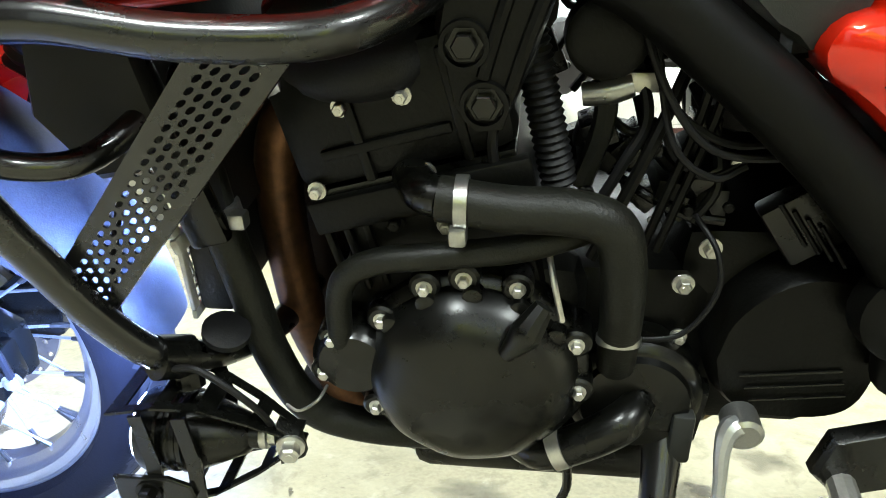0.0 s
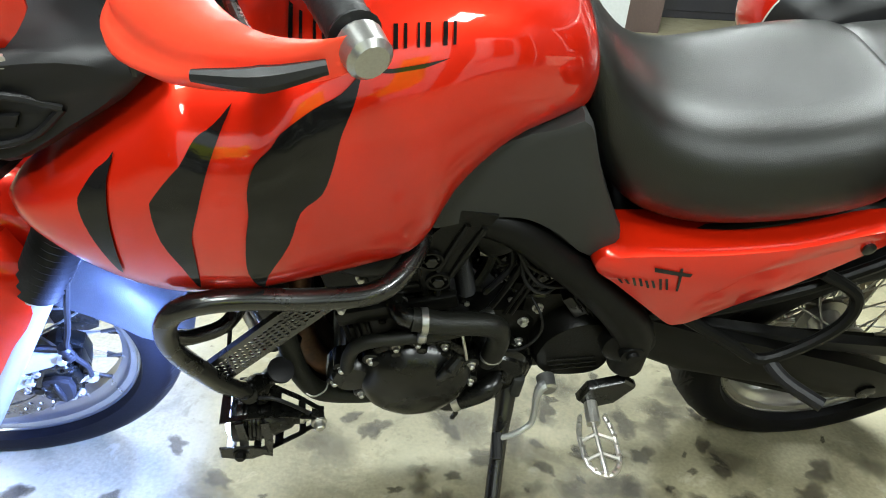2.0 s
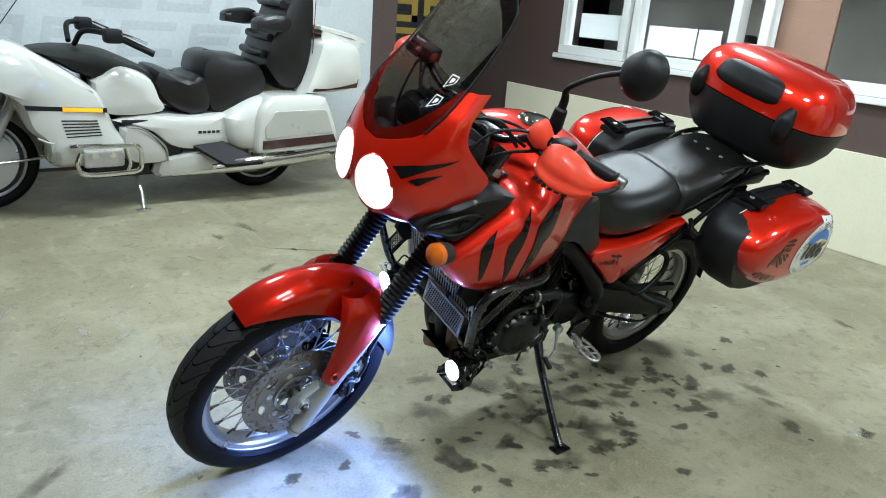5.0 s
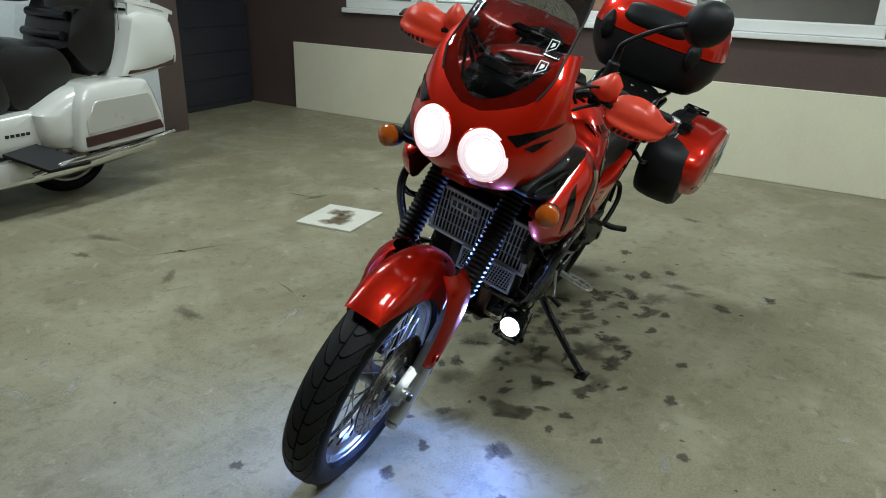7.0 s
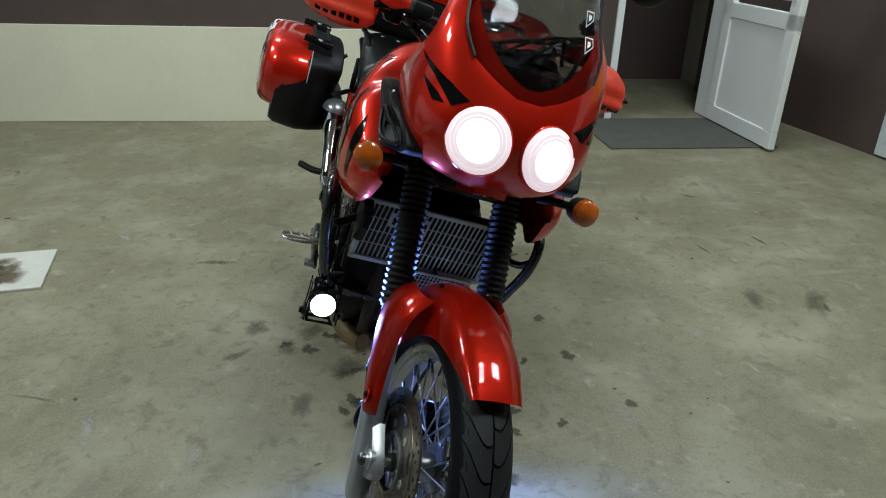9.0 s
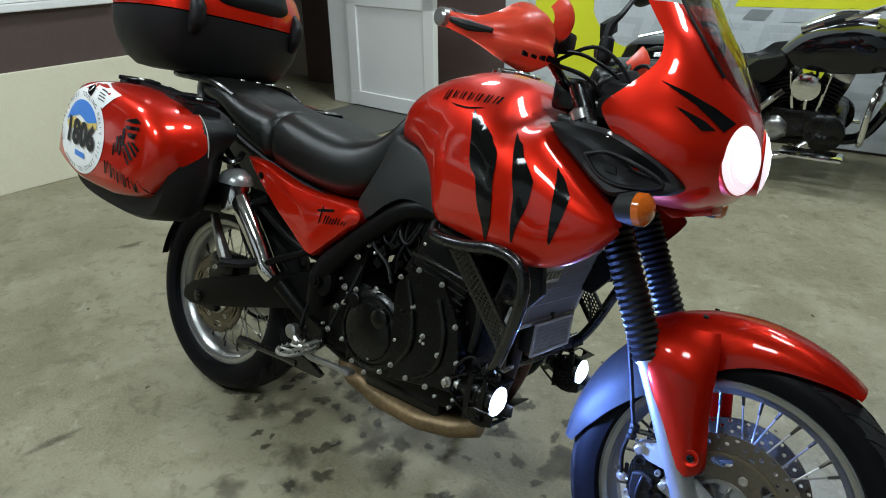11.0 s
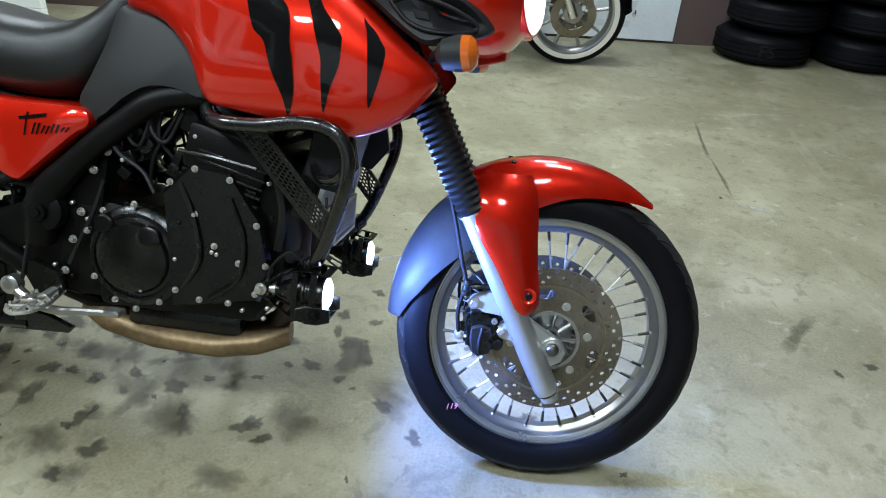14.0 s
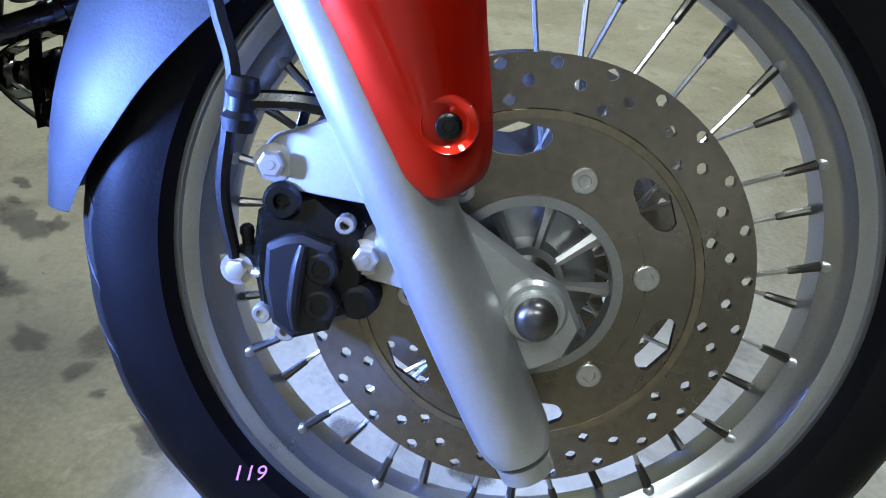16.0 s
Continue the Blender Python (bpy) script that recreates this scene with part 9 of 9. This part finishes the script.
for s in (1, -1):
    bag = part("saddlebag", pod([(-0.46, 0.335), (-0.44, 0.36), (-0.38, 0.52), (-0.34, 0.60), (-0.32, 0.635), (-0.24, 0.66), (0.16, 0.685), (0.24, 0.65), (0.27, 0.54), (0.17, 0.40), (0.08, 0.345), (-0.10, 0.33)], [(0.16, 0.96), (0.18, 1.0), (0.34, 1.0), (0.38, 0.95), (0.395, 0.8), (0.40, 0.4)], (-0.12, 0.50), s), BG, black, "gloss black hard saddlebag")
    part("bag_reflector", box((-0.12, min(s * 0.392, s * 0.402), 0.545), (0.06, max(s * 0.392, s * 0.402), 0.562), 0.003), M["dark_red"], bag)
    part("bag_lid_seam", tube([(-0.352, s * 0.389, 0.575), (-0.1, s * 0.393, 0.59), (0.24, s * 0.389, 0.60)], 0.004, 6), M["plastic"], bag)
    part("pipe", tube([(0.95, s * 0.16, 0.30), (0.75, s * 0.22, 0.18), (0.3, s * 0.27, 0.22), (-0.50, s * 0.29, 0.27)], [0.022, 0.026, 0.034, 0.038], 16), M["chrome"], black, "long chrome exhaust pipe")
    part("fork_leg", tube([(1.64, s * 0.10, 0.33), (1.40, s * 0.10, 0.86)], 0.03, 12, smooth=False), M["chrome"], black)
    part("handlebar", tube([(1.30, s * 0.08, 0.98), (1.26, s * 0.24, 1.08), (1.10, s * 0.38, 1.05), (0.94, s * 0.42, 1.0)], 0.014, 10), M["chrome"], black)
    part("grip", tube([(1.06, s * 0.39, 1.04), (0.92, s * 0.425, 0.995)], 0.019, 10, smooth=False), M["rubber"], black)
    mi = part("mirror_stem", tube([(1.16, s * 0.36, 1.07), (1.20, s * 0.40, 1.16), (1.20, s * 0.42, 1.22)], 0.006, 8), M["chrome"], black)
    part("mirror_head", lathe((1.22, s * 0.42, 1.24), (-1, 0, 0), [(0, 0.02), (0.01, 0.05), (0.03, 0.055), (0.034, 0.05)], 20, squash=(1.3, 0.9)), BG, mi)
    part("indicator", lathe((1.50, s * 0.22, 0.84), (1, 0, 0), [(0, 0.015), (0.01, 0.03), (0.05, 0.032), (0.06, 0.02)], 16), M["amber"], black)
    part("footboard", box((0.80, min(s * 0.26, s * 0.38), 0.255), (1.12, max(s * 0.26, s * 0.38), 0.275), 0.008), M["chrome"], black)
    part("crash_bar", tube([(1.16, s * 0.12, 0.34), (1.18, s * 0.36, 0.38), (1.20, s * 0.37, 0.60), (1.24, s * 0.10, 0.72)], 0.016, 10), M["chrome"], black)
part("seat", pod([(0.02, 0.72), (0.07, 0.77), (0.14, 0.79), (0.24, 0.72), (0.42, 0.63), (0.60, 0.66), (0.74, 0.76), (0.78, 0.70), (0.66, 0.58), (0.40, 0.54), (0.10, 0.60)], [(-0.19, 0.6), (-0.17, 0.88), (-0.10, 1.0), (0.10, 1.0), (0.17, 0.88), (0.19, 0.6)], (0.38, 0.67), 1, 7), M["leather"], black, "low black leather seat")
part("tank", pod([(0.68, 0.76), (0.80, 0.86), (1.0, 0.92), (1.18, 0.90), (1.30, 0.80), (1.26, 0.70), (1.0, 0.66), (0.76, 0.68)], [(-0.19, 0.5), (-0.17, 0.85), (-0.09, 1.0), (0.09, 1.0), (0.17, 0.85), (0.19, 0.5)], (0.99, 0.78)), BG, black, "gloss black fuel tank")
for s in (1, -1):
    part("side_cover", pod([(0.20, 0.60), (0.34, 0.64), (0.58, 0.60), (0.66, 0.50), (0.60, 0.30), (0.40, 0.24), (0.20, 0.28)], [(0.05, 1.0), (0.17, 1.0), (0.21, 0.92), (0.225, 0.5)], (0.42, 0.44), s), BG, black, "gloss black side cover")
    part("running_bar", tube([(-0.05, s * 0.30, 0.24), (0.3, s * 0.30, 0.235), (0.72, s * 0.30, 0.225)], 0.016, 10), M["chrome"], black)
part("tank_console", tube([(0.76, 0, 0.85), (0.95, 0, 0.925), (1.12, 0, 0.93)], [0.03, 0.05, 0.04], 12), M["chrome"], black)
part("batwing_fairing", pod([(1.32, 0.82), (1.30, 1.04), (1.36, 1.16), (1.46, 1.10), (1.56, 0.96), (1.54, 0.84), (1.44, 0.78)], [(-0.36, 0.5), (-0.30, 0.8), (-0.16, 1.0), (0.16, 1.0), (0.30, 0.8), (0.36, 0.5)], (1.43, 0.95)), BG, black, "gloss black fork-mounted fairing")
part("headlight", lathe((1.50, 0, 0.94), (1, 0, 0), [(0, 0.09), (0.06, 0.095), (0.08, 0.08), (0.09, 0.0)], 28), M["chrome"], black)
part("screen", slab([(1.42, -0.24, 1.10), (1.42, 0.24, 1.10), (1.28, 0.18, 1.32), (1.28, -0.18, 1.32)], (1, 0, 0.4), 0.004), M["screen"], black)
part("frame_tube", tube([(1.36, 0, 0.80), (1.20, 0, 0.34), (1.0, 0, 0.24), (0.5, 0, 0.24), (0.42, 0, 0.55)], 0.03, 10), BG, black)
engine = part("crankcase", box((0.62, -0.16, 0.26), (1.06, 0.16, 0.46), 0.05), M["engine"], black, "chrome and black twin-cylinder engine")
for dx, tilt in ((0.72, -22), (0.96, 22)):
    stand_at = pose(0.84 + (dx - 0.84) * 0.5, 0, 0.40, 0, tilt, 0)
    cyl = part("cylinder", moved(box((-0.05, -0.07, 0), (0.05, 0.07, 0.24), 0.01), stand_at), M["engine_rough"], black, "black finned cylinder")
    for k in range(9):
        part("fin", moved(box((-0.075, -0.10, 0.03 + k * 0.022), (0.075, 0.10, 0.041 + k * 0.022), 0.004), stand_at), M["engine_rough"], cyl)
    bm = box((-0.07, -0.10, 0.235), (0.07, 0.10, 0.30), 0.025)
    bmesh.ops.transform(bm, matrix=pose(0.84 + (dx - 0.84) * 0.5, 0, 0.40, 0, tilt, 0), verts=bm.verts)
    part("rocker_cover", bm, M["steel"], engine)
for s in (1, -1):
    part("primary_cover", lathe((0.98, s * 0.15, 0.34), (0, s, 0), [(0, 0.11), (0.03, 0.11), (0.045, 0.09), (0.05, 0.0)], 32), M["engine"], engine)
    part("cover_trim", torus_section(Vector((0.98, s * 0.185, 0.34)), 0.092, [(-0.004, -0.004), (0.004, -0.004), (0.004, 0.004), (-0.004, 0.004)], 40), M["chrome"], engine)
    part("gear_cover", lathe((0.72, s * 0.15, 0.33), (0, s, 0), [(0, 0.08), (0.03, 0.06), (0.04, 0.045), (0.045, 0.0)], 28), M["alloy"], engine)
    for x in (0.80, 0.86, 0.92):
        part("pushrod_tube", tube([(x, s * 0.13, 0.42), (x + (x - 0.86) * 0.7, s * 0.12, 0.66)], 0.010, 8, smooth=False), M["chrome"], engine)
    part("header_pipe", tube([(0.74, s * 0.18, 0.56), (0.66, s * 0.22, 0.48), (0.42, s * 0.25, 0.22)], 0.02, 10), M["chrome"], engine)
part("air_cleaner", lathe((0.86, -0.17, 0.60), (0, -1, 0), [(0, 0.07), (0.05, 0.075), (0.06, 0.05), (0.062, 0)], 28), M["chrome"], engine)
part("tail_light", box((-0.46, -0.06, 0.60), (-0.40, 0.06, 0.66), 0.01), M["dark_red"], black)
part("number_plate", box((-0.40, -0.10, 0.74), (-0.36, 0.10, 0.84), 0.004, Matrix.Translation((0, 0, 0))), M["plastic"], black, "dark number plate holder")
part("rear_rail", tube([(-0.22, 0.12, 0.715), (-0.05, 0.16, 0.75), (0.05, 0.14, 0.74)], 0.009, 8), M["chrome"], black)
part("side_stand", tube([(0.78, 0.12, 0.22), (0.76, 0.26, 0.06), (0.75, 0.30, -0.035)], 0.013, 8), M["steel"], black)

# ---- stack of tyres ----
def loose_tyre(at, label):
    ob = thing("car_tyre", at, label, "tyre", "stacked tyres by the wall")
    prof = []
    for k in range(15):
        a = math.pi * k / 14
        prof.append((-0.105 * math.cos(a) * (0.85 + 0.15 * math.sin(a)), 0.115 * (0.02 + 0.98 * math.sin(a) ** 0.5)))
    prof += [(0.095, -0.004), (0.088, 0.02), (0.07, 0.09), (-0.07, 0.09), (-0.088, 0.02), (-0.095, -0.004)]
    bm = torus_section(Vector((0, 0, 0)), 0.20, prof, 64)
    bmesh.ops.transform(bm, matrix=pose(0, 0, 0, 90), verts=bm.verts)
    part("casing", bm, M["tyre"], ob)
    for k in range(4):
        part("tread_rib", moved(torus_section(Vector((0, -0.045 + k * 0.03, 0)), 0.315, [(-0.010, -0.004), (-0.010, 0.003), (0.010, 0.003), (0.010, -0.004)], 64), pose(0, 0, 0, 90)), M["tyre"], ob)
    return ob


TX, TY = 3.10, 4.02
first = loose_tyre(pose(TX, TY, 0.105), "worn black car tyre in a stack")
for k, (dx, dy) in enumerate(((0.05, 0.02), (0.07, -0.01), (0.10, 0.03), (0.08, 0.0)), 1):
    copy_thing(first, pose(TX + dx, TY + dy, 0.105 + 0.212 * k, 0, 0, 40 * k))
for dx in (0.68, 1.36):
    for k in range(5):
        copy_thing(first, pose(TX + dx + 0.03 * (k % 2), TY + 0.05, 0.105 + 0.212 * k, 0, 0, 25 * k))
bm = text_mesh("F5", 0.11, Matrix.Identity(4))
for v in bm.verts:
    a = -math.pi / 2 - 0.15 + v.co.x / 0.32
    v.co = Vector((TX + 0.322 * math.cos(a), TY + 0.322 * math.sin(a), 0.105 + v.co.y))
tagged(part("chalk_marking", bm, M["hose"], None, "", False), "faint chalk letters F5 on a tyre", "marking")
sheet = thing("price_sheet", pose(TX - 0.02, TY - 0.30, 0.66, 0, 0, 8), "white paper sheet with red border leaning on the tyres", "paper")
part("border", box((-0.10, -0.004, 0), (0.10, 0, 0.29), 0.001), M["guard_red"], sheet, "", False)
part("paper", box((-0.09, -0.007, 0.01), (0.09, -0.0045, 0.28)), M["paper"], sheet, "", False)
for k in range(9):
    part("print_bar", box((-0.075, -0.0085, 0.245 - k * 0.025), (0.075 - 0.02 * (k % 3), -0.0072, 0.252 - k * 0.025)), M["mural_grey"], sheet, "", False)
